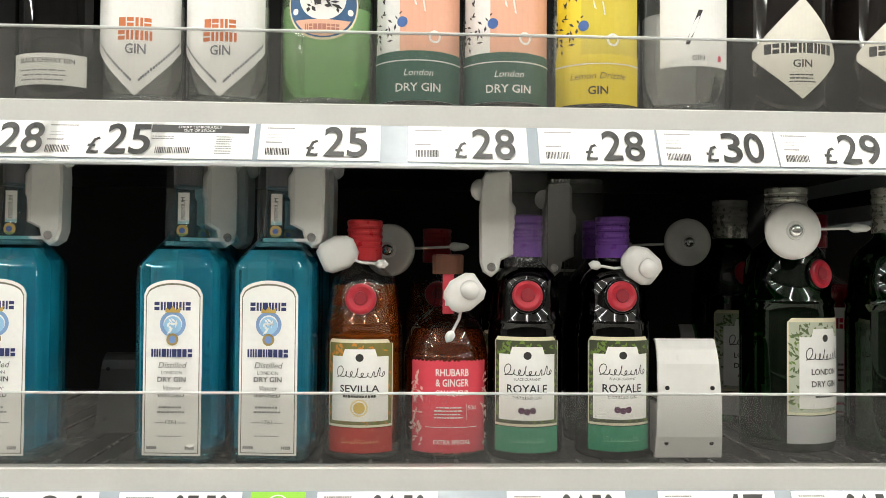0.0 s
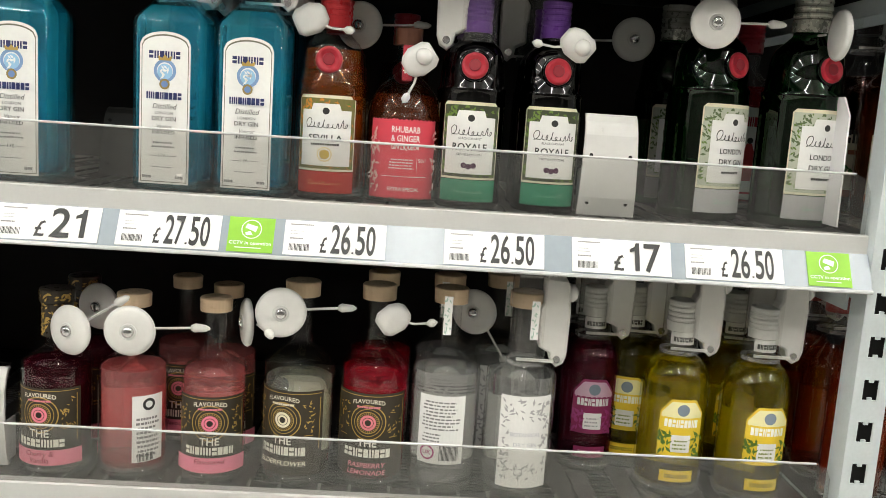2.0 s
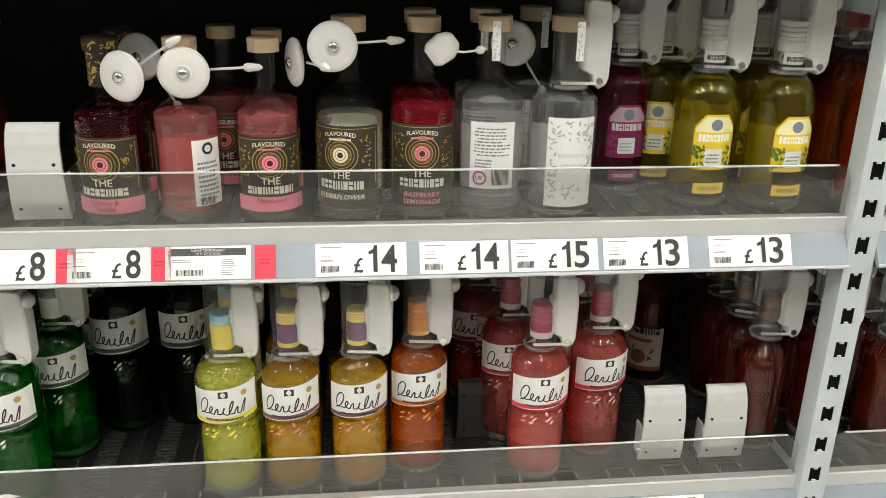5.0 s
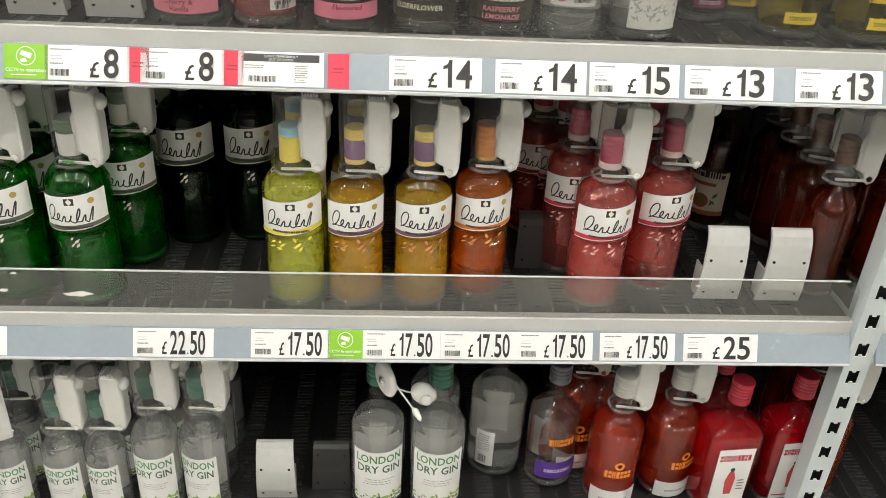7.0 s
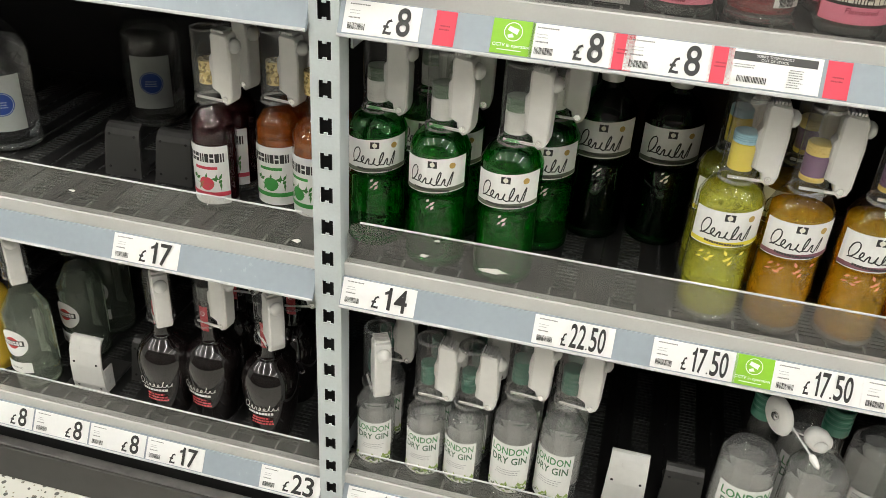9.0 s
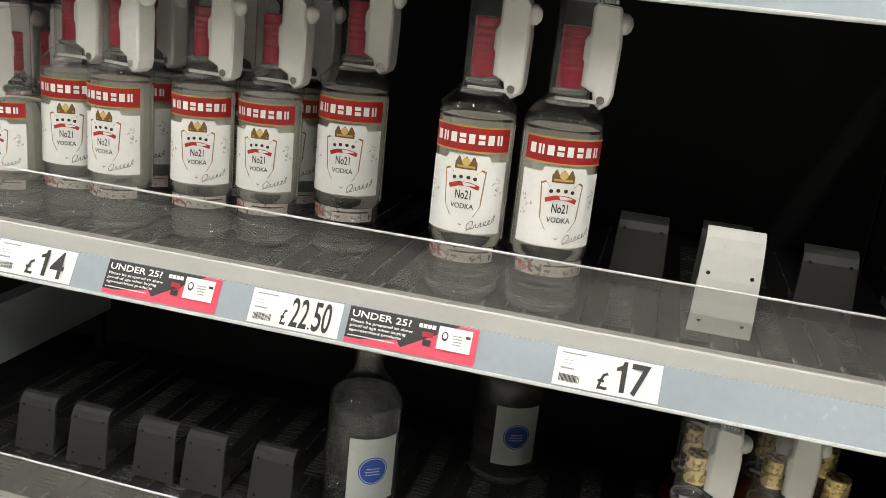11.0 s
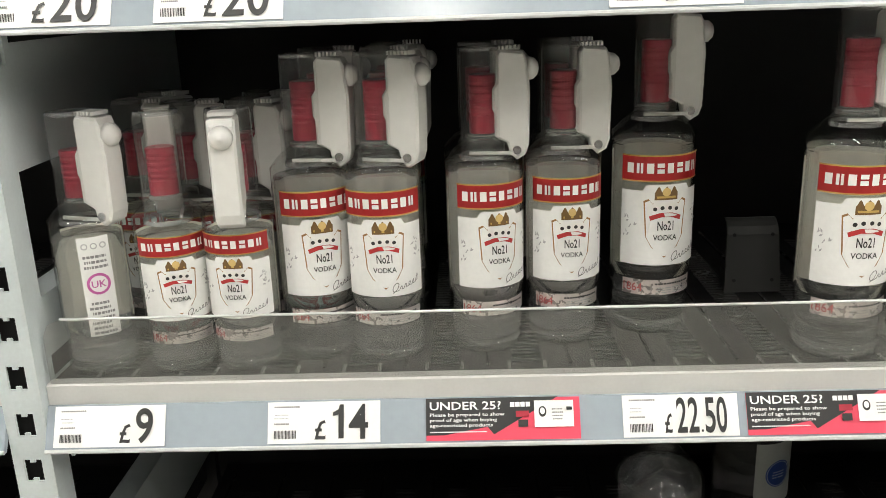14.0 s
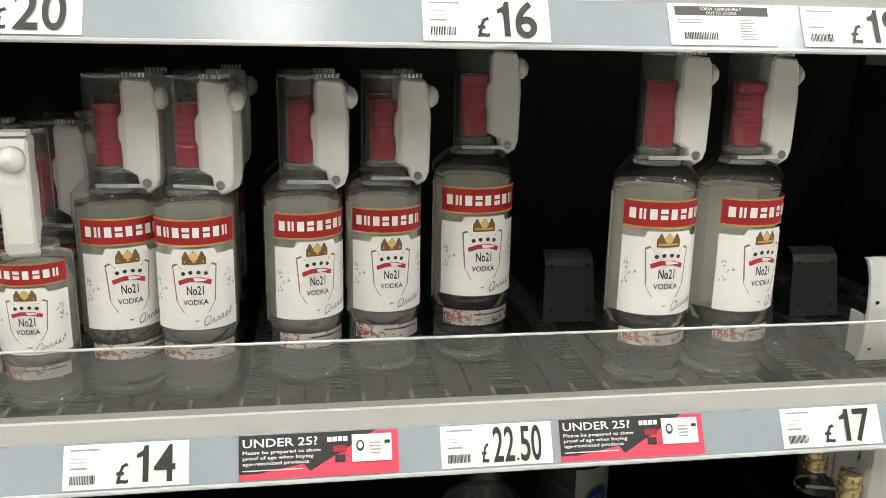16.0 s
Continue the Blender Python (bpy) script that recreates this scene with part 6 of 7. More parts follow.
    "cordial": (lambda: tall_bottle(0.255, 0.035, liquid_mat((0.07, 0.008, 0.02), 0.4), (0.45, 0.32, 0.16), (0.70, 0.60, 0.55), white_print((0.55, 0.05, 0.08)), z=(0.10, 0.45), words="cream label"), "dark red liqueur bottle with gold cap", "liqueur bottle"),
    "vodka": (lambda: vodka_bottle(0.292, 0.0415), "clear vodka bottle with red cap and red-banded label", "vodka bottle"),
    "vodka_mid": (lambda: vodka_bottle(0.268, 0.0375), "clear vodka bottle with red cap and white shield label", "vodka bottle"),
    "vodka_small": (lambda: vodka_bottle(0.215, 0.0335, True), "small clear vodka bottle with red cap", "vodka bottle"),
    "vodka_back": (lambda: vodka_bottle(0.215, 0.0335, True, True), "small clear vodka bottle showing its back label", "vodka bottle"),
    "red_vodka": (lambda: tall_bottle(0.27, 0.0385, liquid_mat((0.42, 0.02, 0.03), 0.5), (0.1, 0.1, 0.1), WHITE, red_vodka_prints, z=(0.07, 0.50), hw=0.026, words="white rounded label"), "red raspberry and lime vodka bottle", "vodka bottle"),
    "yellow_vodka": (lambda: tall_bottle(0.27, 0.0405, liquid_mat((0.62, 0.60, 0.25), 0.55), (0.6, 0.6, 0.6), (0.70, 0.68, 0.45), yellow_vodka_prints, z=(0.15, 0.235), hw=0.032), "pale yellow flavoured vodka bottle", "vodka bottle"),
    "clear_vodka": (lambda: tall_bottle(0.27, 0.0405, liquid_mat((0.78, 0.79, 0.76), 0.90), (0.6, 0.6, 0.6), WHITE, lambda H, hw: [((0.45, 0.10, 0.30), flat_disc(0, H * 0.34, 0.009, 0.007)), ((0.45, 0.10, 0.30), bold_text("UK", 0, H * 0.33, 0.005)), (BLK, flat_bars(-hw * 0.8, H * 0.12, hw * 0.8, H * 0.22, 14, random.Random(3)))], z=(0.10, 0.42), hw=0.013, turn=-0.5, words="white back label"), "clear vodka bottle showing its back label", "vodka bottle"),
    "black_cherry": (lambda: tall_bottle(0.26, 0.042, BLACK_LIQ, (0.1, 0.1, 0.1), (0.70, 0.70, 0.66), band_prints("BLACK CHERRY GIN"), glass=BLACK_GLASS, z=(0.065, 0.175), hw=0.036, words="white band label"), "near-black cherry gin bottle with white band", "gin bottle"),
    "wolf": (lambda: tall_bottle(0.27, 0.039, liquid_mat((0.78, 0.78, 0.76), 0.84), (0.1, 0.1, 0.1), WHITE, wolf_prints, z=(0.03, 0.50), hw=0.046, foot=lambda q: 0.27 * (0.03 + 0.17 * abs(q)), words="white label with orange name"), "clear gin bottle with white shield label", "gin bottle"),
    "green_round": (lambda: round_label_bottle(), "pale green gin bottle with round label", "gin bottle"),
    "swan_green": (lambda: tall_bottle(0.27, 0.041, liquid_mat((0.78, 0.78, 0.76), 0.84), (0.1, 0.1, 0.1), WHITE, swan_prints((0.02, 0.10, 0.07), ("London", "DRY GIN")), z=(0.03, 0.55), hw=0.050, words="illustrated label with a dark green foot"), "clear gin bottle with illustrated dark green label", "gin bottle"),
    "swan_yellow": (lambda: tall_bottle(0.27, 0.043, liquid_mat((0.78, 0.78, 0.66), 0.84), (0.1, 0.1, 0.1), (0.80, 0.62, 0.03), swan_prints((0.80, 0.62, 0.03), ("Lemon Drizzle", "GIN")), z=(0.05, 0.55), hw=0.045, words="yellow illustrated label"), "clear gin bottle with bright yellow illustrated label", "gin bottle"),
    "ribbed": (lambda: tall_bottle(0.27, 0.0415, liquid_mat((0.78, 0.79, 0.78), 0.84), (0.1, 0.1, 0.1), WHITE, lambda H, hw: [(BLK, flat_text("GIN", 0, H * 0.185, 0.005)), (BLK, flat_poly([(-0.012, H * 0.24), (-0.008, H * 0.24), (0.004, H * 0.36), (0.0, H * 0.36)])), ((0.5, 0.02, 0.05), flat_rect(0.020, H * 0.185, 0.024, H * 0.205))], z=(0.165, 0.50), hw=0.036, words="plain white paper label"), "clear faceted gin bottle with white label", "gin bottle"),
    "diamond": (lambda: diamond_bottle(0.24, 0.050), "squat black gin bottle with cream diamond label", "gin bottle"),
    "brown": (lambda: tall_bottle(0.27, 0.037, liquid_mat((0.10, 0.02, 0.006), 0.5), (0.04, 0.02, 0.02), (0.62, 0.58, 0.45), white_print((0.3, 0.1, 0.05)), z=(0.14, 0.40), words="cream label"), "dark amber whisky bottle with cream label", "whisky bottle"),
    "amber": (lambda: tall_bottle(0.25, 0.036, liquid_mat((0.30, 0.05, 0.012), 0.5), (0.3, 0.04, 0.03), None, None), "orange-amber spirit bottle without a front label", "spirit bottle"),
    "bramble": (lambda: tall_bottle(0.255, 0.039, BLACK_LIQ, (0.05, 0.03, 0.04), (0.03, 0.022, 0.028), lambda H, hw: [((0.55, 0.50, 0.48), bold_text("BLACKBERRY", 0, H * 0.20, 0.006, width=0.040)), ((0.55, 0.50, 0.48), bold_text("RASPBERRY", 0, H * 0.155, 0.006, width=0.036)), ((0.45, 0.40, 0.38), flat_sprigs(-0.030, H * 0.24, 0.030, H * 0.44, 60, random.Random(95), 0.004)), ((0.50, 0.45, 0.42), flat_rect(-0.030, H * 0.09, 0.030, H * 0.094))], glass=BLACK_GLASS, z=(0.06, 0.48), words="black label with pale writing"), "near-black berry gin bottle with a dark printed label", "gin bottle"),
    "rum": (lambda: tall_bottle(0.24, 0.0345, liquid_mat((0.20, 0.025, 0.008), 0.6), (0.12, 0.05, 0.02), None, None), "dark red-amber spirit bottle under a clear cap", "spirit bottle"),
    "orange_liqueur": (lambda: flavoured_bottle(0.231, 0.039, liquid_mat((0.50, 0.10, 0.02), 0.5), 0.58, (0.75, 0.16, 0.04), "*Orange"), "orange flavoured gin bottle with black label", "gin bottle"),
}
BOTTLES = [  # kind, shelf, x, y of the front, turn, rows behind
    ("bramble", "S2", -0.446, 0.77, 5, 0), ("blue_gin", "S2", -0.362, 0.765, 0, 0), ("blue_gin", "S2", -0.217, 0.765, -3, 1), ("blue_gin", "S2", -0.138, 0.765, -4, 1), ("sevilla", "S2", -0.064, 0.772, -3, 1), ("rhubarb", "S2", 0.010, 0.78, 0, 0), ("sevilla", "S2", 0.005, 0.93, 0, 0),
    ("royale", "S2", 0.078, 0.772, -4, 1), ("royale", "S2", 0.157, 0.778, 3, 1), ("dry_green", "S2", 0.332, 0.805, 25, 0), ("dry_green", "S2", 0.428, 0.79, 14, 0), ("dry_green", "S2", 0.335, 0.955, 5, 0), ("square_pink", "S2", 0.425, 0.955, 0, 0),
    ("cherry", "S3", -0.334, 0.765, -8, 1), ("pink_back", "S3", -0.256, 0.765, 0, 0), ("pink", "S3", -0.228, 0.87, 0, 0), ("pink", "S3", -0.172, 0.765, 6, 1), ("elder", "S3", -0.084, 0.765, -18, 0), ("raspberry", "S3", -0.005, 0.77, -6, 1),
    ("clear_back", "S3", 0.070, 0.765, 0, 1), ("botanical", "S3", 0.150, 0.765, 0, 0), ("botanical", "S3", 0.135, 0.865, 0, 0), ("magenta", "S3", 0.240, 0.845, 0, 1), ("yellow", "S3", 0.323, 0.788, 0, 1), ("yellow", "S3", 0.408, 0.775, 5, 1), ("yellow", "S3", 0.29, 0.86, -15, 0),
    ("orange_liqueur", "S3", -0.580, 0.77, 15, 0), ("amber", "S3", -0.615, 0.90, 0, 0), ("amber", "S3", -0.53, 0.93, 0, 0),
    ("classic_green", "S4", -0.664, 0.80, 12, 0), ("classic_green", "S4", -0.576, 0.774, 0, 1), ("classic_green", "S4", -0.486, 0.765, 0, 0), ("classic_green", "S4", -0.455, 0.86, 5, 1), ("classic_green", "S4", -0.618, 0.88, 0, 0), ("classic_dark", "S4", -0.392, 0.919, 0, 0), ("classic_dark", "S4", -0.306, 0.930, 0, 0),
    ("lemon", "S4", -0.236, 0.765, 0, 1), ("passion", "S4", -0.161, 0.765, 0, 1), ("passion", "S4", -0.080, 0.765, 0, 0), ("orange", "S4", -0.006, 0.785, 0, 0), ("pinkgin", "S4", 0.142, 0.765, 0, 0), ("pinkgin", "S4", 0.228, 0.805, 8, 1), ("pinkgin", "S4", 0.120, 0.85, -10, 1), ("pinkgin", "S4", 0.09, 0.95, -10, 1),
    ("ldg_small", "S5", -0.645, 0.765, 10, 1), ("ldg_small", "S5", -0.569, 0.765, 0, 2), ("ldg_small", "S5", -0.511, 0.765, -12, 2), ("ldg_mid", "S5", -0.442, 0.765, 0, 2), ("ldg_mid", "S5", -0.375, 0.765, -18, 2), ("ldg_big", "S5", -0.131, 0.768, 4, 0), ("ldg_big", "S5", -0.045, 0.765, 0, 1),
    ("plain_clear", "S5", 0.052, 0.844, 0, 0), ("purple", "S5", 0.135, 0.821, 12, 0), ("redgin", "S5", 0.222, 0.782, 0, 1), ("redgin", "S5", 0.312, 0.80, 22, 1), ("redgin", "S5", 0.178, 0.86, 0, 0), ("square_pink", "S5", 0.386, 0.776, 5, 1), ("square_pink", "S5", 0.487, 0.79, 5, 0),
    ("coffee_bulb", "B5", -0.990, 0.765, 0, 0), ("coffee_bulb", "B5", -0.917, 0.775, -8, 1), ("coffee_bulb", "B5", -0.817, 0.766, 0, 1), ("coffee_bulb", "B5", -0.95, 0.88, 0, 0), ("egg", "B5", -1.380, 0.765, -15, 0), ("egg", "B5", -1.308, 0.765, -22, 0), ("aperitif", "B5", -1.228, 0.765, -6, 0), ("aperitif", "B5", -1.195, 0.855, -12, 1),
    ("coffee", "B5", -1.455, 0.80, 5, 1), ("coffee", "B5", -1.540, 0.80, -40, 0), ("cordial", "B5", -1.625, 0.79, -5, 1), ("cordial", "B5", -1.715, 0.80, 0, 1), ("cordial", "B5", -1.79, 0.80, 0, 0),
    ("blue_label", "B4", -1.283, 0.865, 22, 0), ("blue_label", "B4", -1.128, 1.03, 12, 0), ("krupnik_red", "B4", -0.895, 0.812, 0, 1), ("krupnik_nut", "B4", -0.815, 0.84, 0, 1), ("krupnik_nut", "B4", -0.756, 0.825, -28, 1),
    ("vodka_back", "B3", -1.820, 0.768, 0, 0), ("vodka_small", "B3", -1.746, 0.768, 22, 1), ("vodka_small", "B3", -1.686, 0.771, 0, 2), ("vodka_small", "B3", -1.80, 0.86, 0, 1), ("vodka_mid", "B3", -1.624, 0.79, 22, 1), ("vodka_mid", "B3", -1.560, 0.783, 4, 2), ("vodka_mid", "B3", -1.470, 0.80, 20, 1), ("vodka_mid", "B3", -1.398, 0.815, 8, 1),
    ("vodka", "B3", -1.312, 0.835, 8, 0), ("vodka", "B3", -1.160, 0.766, 2, 0), ("vodka", "B3", -1.078, 0.768, 16, 0),
    ("red_vodka", "B2", -1.800, 0.77, 15, 0), ("red_vodka", "B2", -1.748, 0.80, 0, 0), ("yellow_vodka", "B2", -1.441, 0.77, 0, 0), ("clear_vodka", "B2", -1.356, 0.77, 0, 0),
    ("black_cherry", "S1", -0.329, 0.77, 0, 0), ("wolf", "S1", -0.259, 0.77, 6, 0), ("wolf", "S1", -0.185, 0.77, 0, 0), ("green_round", "S1", -0.100, 0.77, 0, 0), ("swan_green", "S1", -0.019, 0.77, 0, 0), ("swan_green", "S1", 0.058, 0.77, 0, 0), ("swan_yellow", "S1", 0.140, 0.77, -8, 0), ("ribbed", "S1", 0.221, 0.77, 0, 0), ("diamond", "S1", 0.312, 0.77, 0, 0), ("diamond", "S1", 0.406, 0.77, 0, 0),
    ("brown", "S2", 0.530, 0.80, 0, 1), ("brown", "S2", 0.61, 0.80, 0, 0), ("amber", "S3", 0.525, 0.78, 0, 2), ("amber", "S3", 0.605, 0.78, 0, 2), ("rum", "S4", 0.545, 0.82, 0, 2), ("rum", "S4", 0.62, 0.79, 0, 2), ("amber", "S5", 0.55, 0.80, 0, 2), ("amber", "S3", 0.462, 0.93, 0, 1), ("rum", "S4", 0.447, 0.80, 0, 3), ("brown", "S4", 0.36, 0.98, -40, 0),
]
RADIUS = {}
PLACED = {}
for kind, s, x, y, turn, rows in BOTTLES:
    for r in range(rows + 1):
        if kind not in PLACED:
            make, label, category = KINDS[kind]
            PLACED[kind] = make()
            RADIUS[kind] = max(abs(v.co.y) for ch in PLACED[kind].children if ch.name.startswith("glass") for v in ch.data.vertices)
            tagged(PLACED[kind], label, category, "bottles on the shelves")
            ob = PLACED[kind]
        else:
            ob = None
        rad = RADIUS[kind]
        jit = random.Random(int(abs(x) * 9000) + r)
        m = pose(x * K + (jit.random() - 0.5) * 0.006 * (r > 0), max(y * K, 0.8205) + rad + r * (2 * rad + 0.004), SHELF[s] + 0.001, 0, 0, turn + (jit.random() - 0.5) * 20 * (r > 0))
        if ob is None:
            copy_thing(PLACED[kind], m)
        else:
            ob.matrix_world = m


# ---- security tags on the necks ----
def make_cap_tag():
    """A clear hinged cap with a pale lock housing at one side; its origin is the top of the bottle."""
    thing = empty("security_tag")
    shell = lathe([(-0.082, 0.0205), (-0.080, 0.0212), (0.016, 0.0212), (0.020, 0.0200), (0.0205, 0.0)], 24, close_bottom=False, close_top=False)
    part("clear_cap", shell, CAPBOX, thing, "clear plastic cap", smooth=True)
    part("cap_rim", lathe([(-0.083, 0.0212), (-0.083, 0.0228), (-0.079, 0.0228), (-0.079, 0.0212)], 24, close_bottom=False, close_top=False), CAP_RIM, thing, "thick clear rim", smooth=False)
    part("cap_top", lathe([(0.0175, 0.0195), (0.0198, 0.0206), (0.0212, 0.0198), (0.0212, 0.0150), (0.0205, 0.0140)], 24, close_bottom=False, close_top=False), CAP_RIM, thing, "rounded top rim", smooth=True)
    out = [(0.0, -0.062), (0.004, -0.064), (0.012, -0.068), (0.014, -0.078), (0.021, -0.084), (0.029, -0.079), (0.032, -0.070), (0.033, -0.02), (0.030, 0.010), (0.027, 0.016), (0.006, 0.018), (0.002, 0.013), (0.002, -0.012), (-0.002, -0.018), (-0.002, -0.036), (0.0, -0.040)]
    pts = [(x + 0.012, z) for x, z in out]
    part("lock_housing", outline_plate(pts, -0.0125, 0.0125, 0.0022), TAG_W, thing, "pale grey lock housing")
    part("hinge_pin", turned(lathe([(0, 0.0042), (0.028, 0.0042)], 14), Matrix.Translation((0.033, 0.014, -0.0745)) @ pose(0, 0, 0, 90)), TAG_METAL, thing)
    part("release_knob", turned(lathe([(0, 0.011), (0.006, 0.010), (0.010, 0.006), (0.0115, 0.0)], 16, close_top=False), Matrix.Translation((0.042, 0, 0.0)) @ pose(0, 0, 0, 0, 90, 0)), TAG_W, thing, smooth=True)
    part("latch_bar", box(-0.012, -0.014, -0.0785, 0.030, -0.0115, -0.0755), TAG_W, thing)
    for i in range(6):
        part("tooth", box(0.016 + i * 0.0036, -0.011, 0.018, 0.018 + i * 0.0036, 0.011, 0.0215), TAG_W, thing)
    return tagged(thing, "clear plastic security cap with pale grey lock housing", "security tag", "security caps")


def make_disc_tag():
    """A white disc tag on a thin tether; faces the front."""
    thing = empty("security_tag")
    part("disc", turned(lathe([(0, 0.023), (0.001, 0.026), (0.004, 0.0275), (0.007, 0.026), (0.009, 0.0225), (0.0095, 0.010)], 36), pose(0, 0, 0, 90)), TAG_W, thing, smooth=True)
    part("stud", turned(lathe([(0.0095, 0.0062), (0.0125, 0.0058), (0.014, 0.003)], 18), pose(0, 0, 0, 90)), TAG_METAL, thing, "metal stud", smooth=True)
    part("stud_ring", turned(lathe([(0.0092, 0.0095), (0.0102, 0.0085), (0.0092, 0.0075)], 20), pose(0, 0, 0, 90)), PUSH_W, thing)
    part("tether", tube([(0.02, 0.004, 0.002), (0.045, 0.006, 0.003), (0.068, 0.008, 0.004)], 0.0014), TAG_W, thing)
    part("tether_end", turned(lathe([(0, 0.003), (0.004, 0.005), (0.016, 0.0035), (0.02, 0.001)], 12), Matrix.Translation((0.062, 0.008, 0.004)) @ pose(0, 0, 0, 0, 90, 0)), TAG_W, thing, smooth=True)
    return tagged(thing, "round white plastic security tag with metal stud", "security tag", "disc tags")


def make_cone_tag():
    thing = empty("security_tag")
    part("cone", turned(loft([(-0.012, 0.010, 0.006, 3), (-0.006, 0.015, 0.0085, 2.6), (0.010, 0.0165, 0.010, 2.4), (0.020, 0.012, 0.009, 2.2), (0.024, 0.007, 0.006, 2)], 20), pose(0, 0, 0, 0, -65, 0)), TAG_W, thing, smooth=True)
    part("bulge", turned(lathe([(0, 0.009), (0.004, 0.008), (0.007, 0.004), (0.0075, 0.001)], 16), Matrix.Translation((0, -0.009, 0)) @ pose(0, 0, 0, 90)), TAG_W, thing, smooth=True)
    part("tether", tube([(-0.01, 0, 0.0), (-0.028, 0.004, -0.006), (-0.046, 0.006, -0.007)], 0.0013), TAG_W, thing)
    part("tether_end", loft([(-0.004, 0.003, 0.003, 2), (0, 0.007, 0.004, 2), (0.004, 0.003, 0.003, 2)], 12), TAG_W, thing, smooth=True).location = (-0.046, 0.006, -0.007)
    return tagged(thing, "white cone-shaped plastic security tag on a tether", "security tag", "cone tags")


CAPPED = {"blue_gin": 0.004, "royale": 0.022, "magenta": 0.02, "yellow": 0.02, "classic_green": 0.022, "lemon": 0.022, "passion": 0.022, "orange": 0.022, "pinkgin": 0.022, "ldg_small": 0.024, "ldg_mid": 0.02, "redgin": 0.02,
          "coffee_bulb": 0.01, "egg": 0.01, "aperitif": 0.02, "krupnik_red": 0.024, "krupnik_nut": 0.024, "vodka": 0.006, "vodka_mid": 0.004, "vodka_small": 0.012, "vodka_back": 0.014, "brown": 0.02, "rum": 0.02, "amber": 0.02, "purple": 0.02, "coffee": 0.02}
cap_master = make_cap_tag()
used = False
tops = {k: max(v.co.z for ch in ob.children for v in ch.data.vertices) for k, ob in PLACED.items()}
SKIP = {("S2", 0.157), ("S2", 0.078), ("B4", -0.756), ("B5", -1.455), ("S5", 0.135)}
TURNS = {("B3", -1.686): -84, ("B3", -1.746): 105, ("S5", -0.645): -60, ("B5", -0.990): -50, ("B5", -0.817): -45, ("B5", -1.228): -45, ("B3", -1.820): -18, ("B3", -1.560): -18, ("S2", -0.217): 35}
for kind, s, x, y, turn, rows in BOTTLES:
    if kind not in CAPPED or (s, x) in SKIP:
        continue
    for r in range(rows + 1):
        rad = RADIUS[kind]
        jit = random.Random(int(abs(x) * 9000) + r)
        dx = (jit.random() - 0.5) * 0.006 * (r > 0)
        rz = TURNS.get((s, x), -4 + 10 * (jit.random() - 0.5)) if r == 0 else (jit.random() - 0.5) * 50
        m = pose(x * K + dx, max(y * K, 0.8205) + rad + r * (2 * rad + 0.004), SHELF[s] + 0.001 + tops[kind] + CAPPED[kind], 0, 0, rz)
        if used:
            copy_thing(cap_master, m)
        else:
            cap_master.matrix_world, used = m, True
copy_thing(cap_master, pose(0.152 * K, 0.863, 1.020 + 0.236, 0, 0, -3))
# two caps worn the other way round, housing on the other side
for x, y in ((0.078, 0.772), (0.150, 0.87)):
    copy_thing(cap_master, pose(x * K, y * K + 0.0355, 1.345 + 0.0035 + 0.25, 0, 0, 176))

disc_master = make_disc_tag()
DISCS = [(0.311, 0.79, 1.561, 0, 0), (-0.306, 0.768, 1.190, -25, -30), (-0.246, 0.757, 1.196, 0, 0), (-0.101, 0.765, 1.223, 8, 0), (-0.304, 0.84, 1.199, -20, 60), (0.10, 0.85, 1.215, -20, 60), (-0.043, 0.875, 1.541, -15, 0), (0.270, 0.95, 1.555, 0, 180), (-1.494, 0.87, 0.420, -20, 40), (0.430, 0.78, 1.556, 85, 0), (-0.137, 0.80, 1.200, -70, 0), (-0.118, 0.775, 0.516, -60, 20)]
for i, (x, y, z, turn, roll) in enumerate(DISCS):
    m = pose(x * K, y * K, z, 0, 0, turn) @ pose(0, 0, 0, 0, roll, 0)
    if i:
        copy_thing(disc_master, m)
    else:
        disc_master.matrix_world = m
cone_master = make_cone_tag()
CONES = [(0.026, 0.775, 1.503, 0, -60), (0.180, 0.785, 1.524, 0, 12), (0.007, 0.775, 1.216, 180, 12), (-0.091, 0.79, 1.533, 180, 0), (-0.067, 0.770, 0.488, 0, 20)]
for i, (x, y, z, turn, roll) in enumerate(CONES):
    m = pose(x * K, y * K, z, 0, 0, turn) @ pose(0, 0, 0, 0, roll, 0)
    if i:
        copy_thing(cone_master, m)
    else:
        cone_master.matrix_world = m

# ---- starred paper cards hung in front of an upright ----
def star(u, v, r):
    pts = []
    for i in range(10):
        a = math.pi / 2 + i * math.pi / 5
        q = r if i % 2 == 0 else r * 0.42
        pts.append((u + q * math.cos(a), v + q * math.sin(a)))
    return pts, [tuple(range(10))]


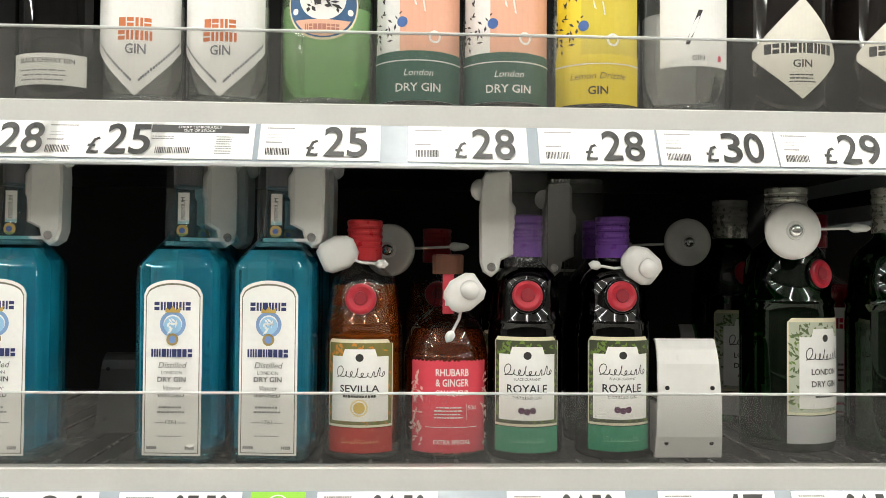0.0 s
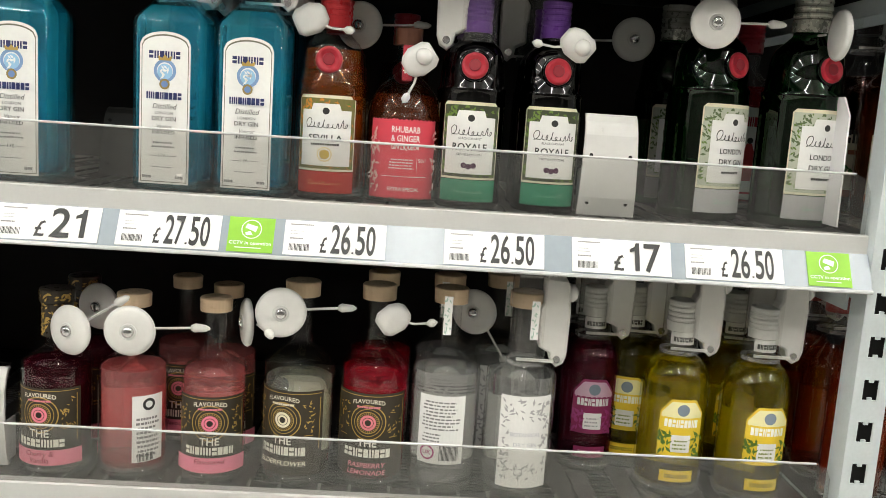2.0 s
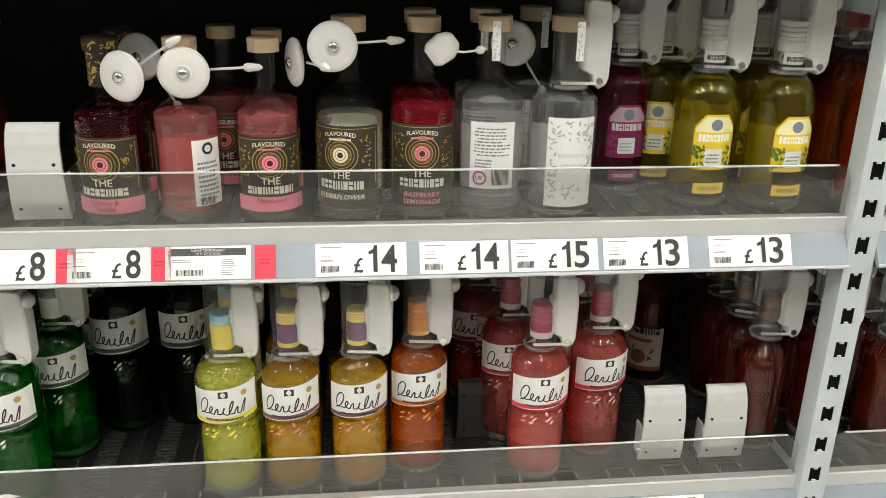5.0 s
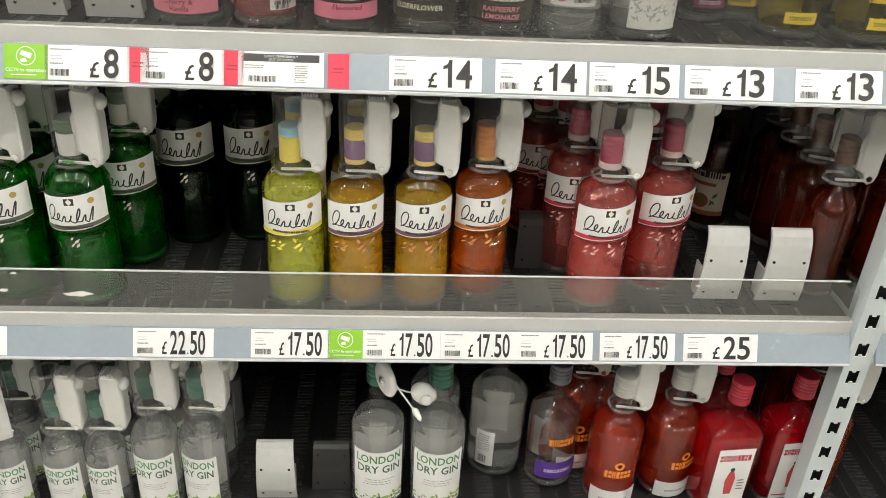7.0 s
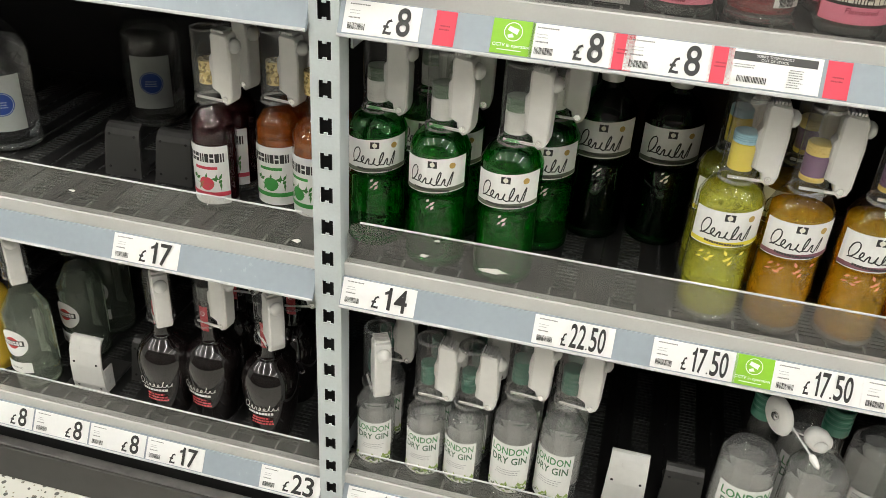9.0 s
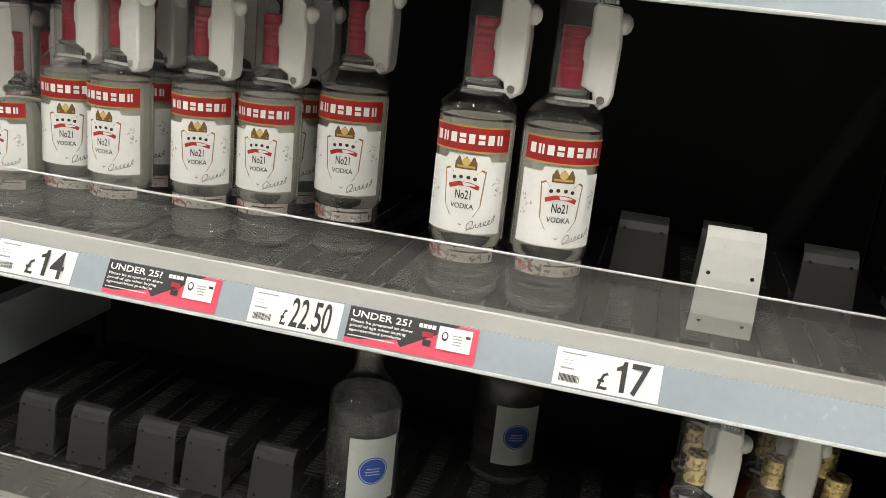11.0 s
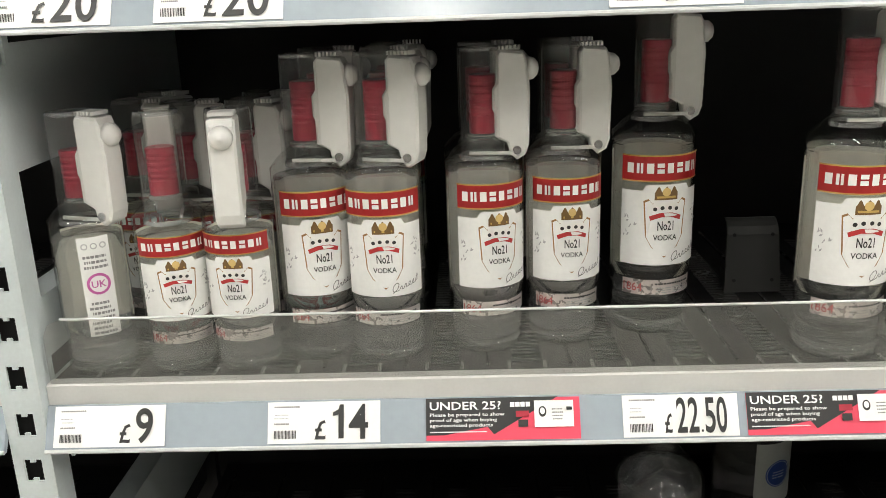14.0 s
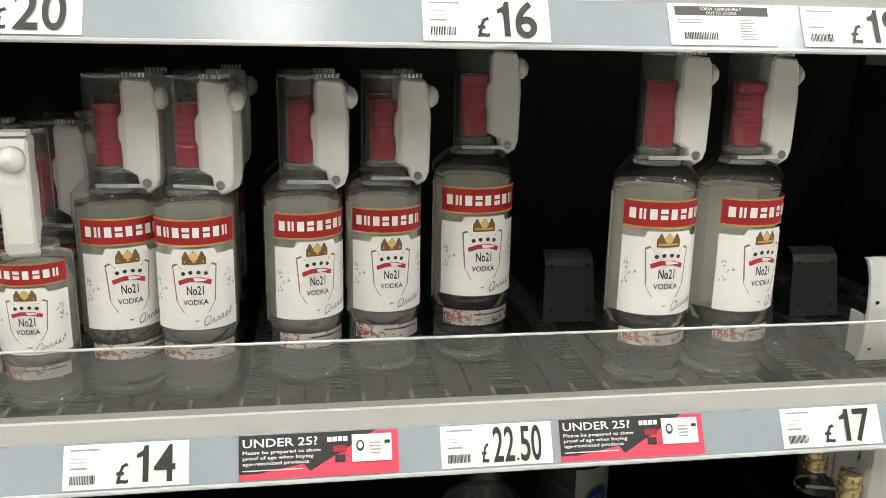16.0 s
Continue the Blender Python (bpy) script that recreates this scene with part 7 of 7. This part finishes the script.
GOLDFOIL = material("gold_foil", (0.50, 0.33, 0.10), 0.3, metal=0.8)
SILVER = material("silver_foil", (0.42, 0.42, 0.44), 0.3, metal=0.8)
CARD = material("white_card", (0.74, 0.74, 0.75), 0.5, grain=0.03, scale=60)
for k, (dx, z0) in enumerate(((0.0, 1.027), (-0.031, 1.087), (-0.052, 1.149))):
    c = empty("paper_card", pose(-0.742 + dx, 0.790 - 0.005 * k, z0 + 0.008, 3, 0, -2))
    body = part("sheet", box(-0.0665, 0, 0, 0.0665, 0.0012, 0.098), CARD, c)
    rng = random.Random(k)
    for u, v, r, g in ((-0.042, 0.070, 0.0085, 1), (0.014, 0.066, 0.008, 1), (0.042, 0.026, 0.0085, 1), (-0.052, 0.048, 0.0048, 0), (-0.024, 0.049, 0.0048, 0), (0.048, 0.048, 0.0048, 0), (-0.012, 0.022, 0.0048, 0), (0.028, 0.084, 0.004, 0)):
        part("star", printed(star(u, v, r), on_plane(0, 0.0006)), GOLDFOIL if g else SILVER, body)
    part("fold", box(0.065, 0.0012, 0, 0.0665, 0.03, 0.098), CARD, c)
    tagged(c, "white paper card printed with gold and silver stars", "paper card", "starred cards")

# ---- an end divider and the green gin's round label ----
div = part("shelf_divider", outline_plate([(0.0, 0.0), (0.10, 0.0), (0.10, 0.12), (0.09, 0.14), (0.02, 0.14), (0.004, 0.12)], -0.001, 0.001), CARD)
div.matrix_world = pose(0.487, 0.83, 1.352, 0, 0, 90)
tagged(div, "white plastic divider card standing at the shelf end", "divider")

# ---- remnants of stickers on the risers ----
REMNANT = paint((0.72, 0.71, 0.68))
for s, x, z, w, h in (("S4", -0.560, 0.060, 0.008, 0.004), ("S4", -0.490, 0.030, 0.030, 0.010), ("S4", -0.575, 0.034, 0.012, 0.006), ("S4", 0.262, 0.056, 0.006, 0.003), ("B4", -0.742, 0.020, 0.012, 0.008), ("B4", -1.06, 0.034, 0.010, 0.004), ("B4", -1.45, 0.030, 0.016, 0.008), ("S2", -0.2, 0.02, 0.006, 0.003)):
    rng = random.Random(int(abs(x) * 1000))
    pts = [(w * (rng.random() - 0.5) * 0.5 + w * 0.5 * math.cos(a), h * 0.5 * math.sin(a) * (0.6 + 0.5 * rng.random())) for a in (0, 0.7, 1.5, 2.2, 3.1, 3.9, 4.7, 5.5)]
    ob = part("sticker_remnant", outline_plate(pts, -0.0004, 0.0), REMNANT)
    ob.matrix_world = Matrix.Translation((x * K, FRONT + 0.0015, SHELF[s] + z))
    tagged(ob, "torn white sticker remnant on the clear riser", "sticker remnant", "sticker remnants")
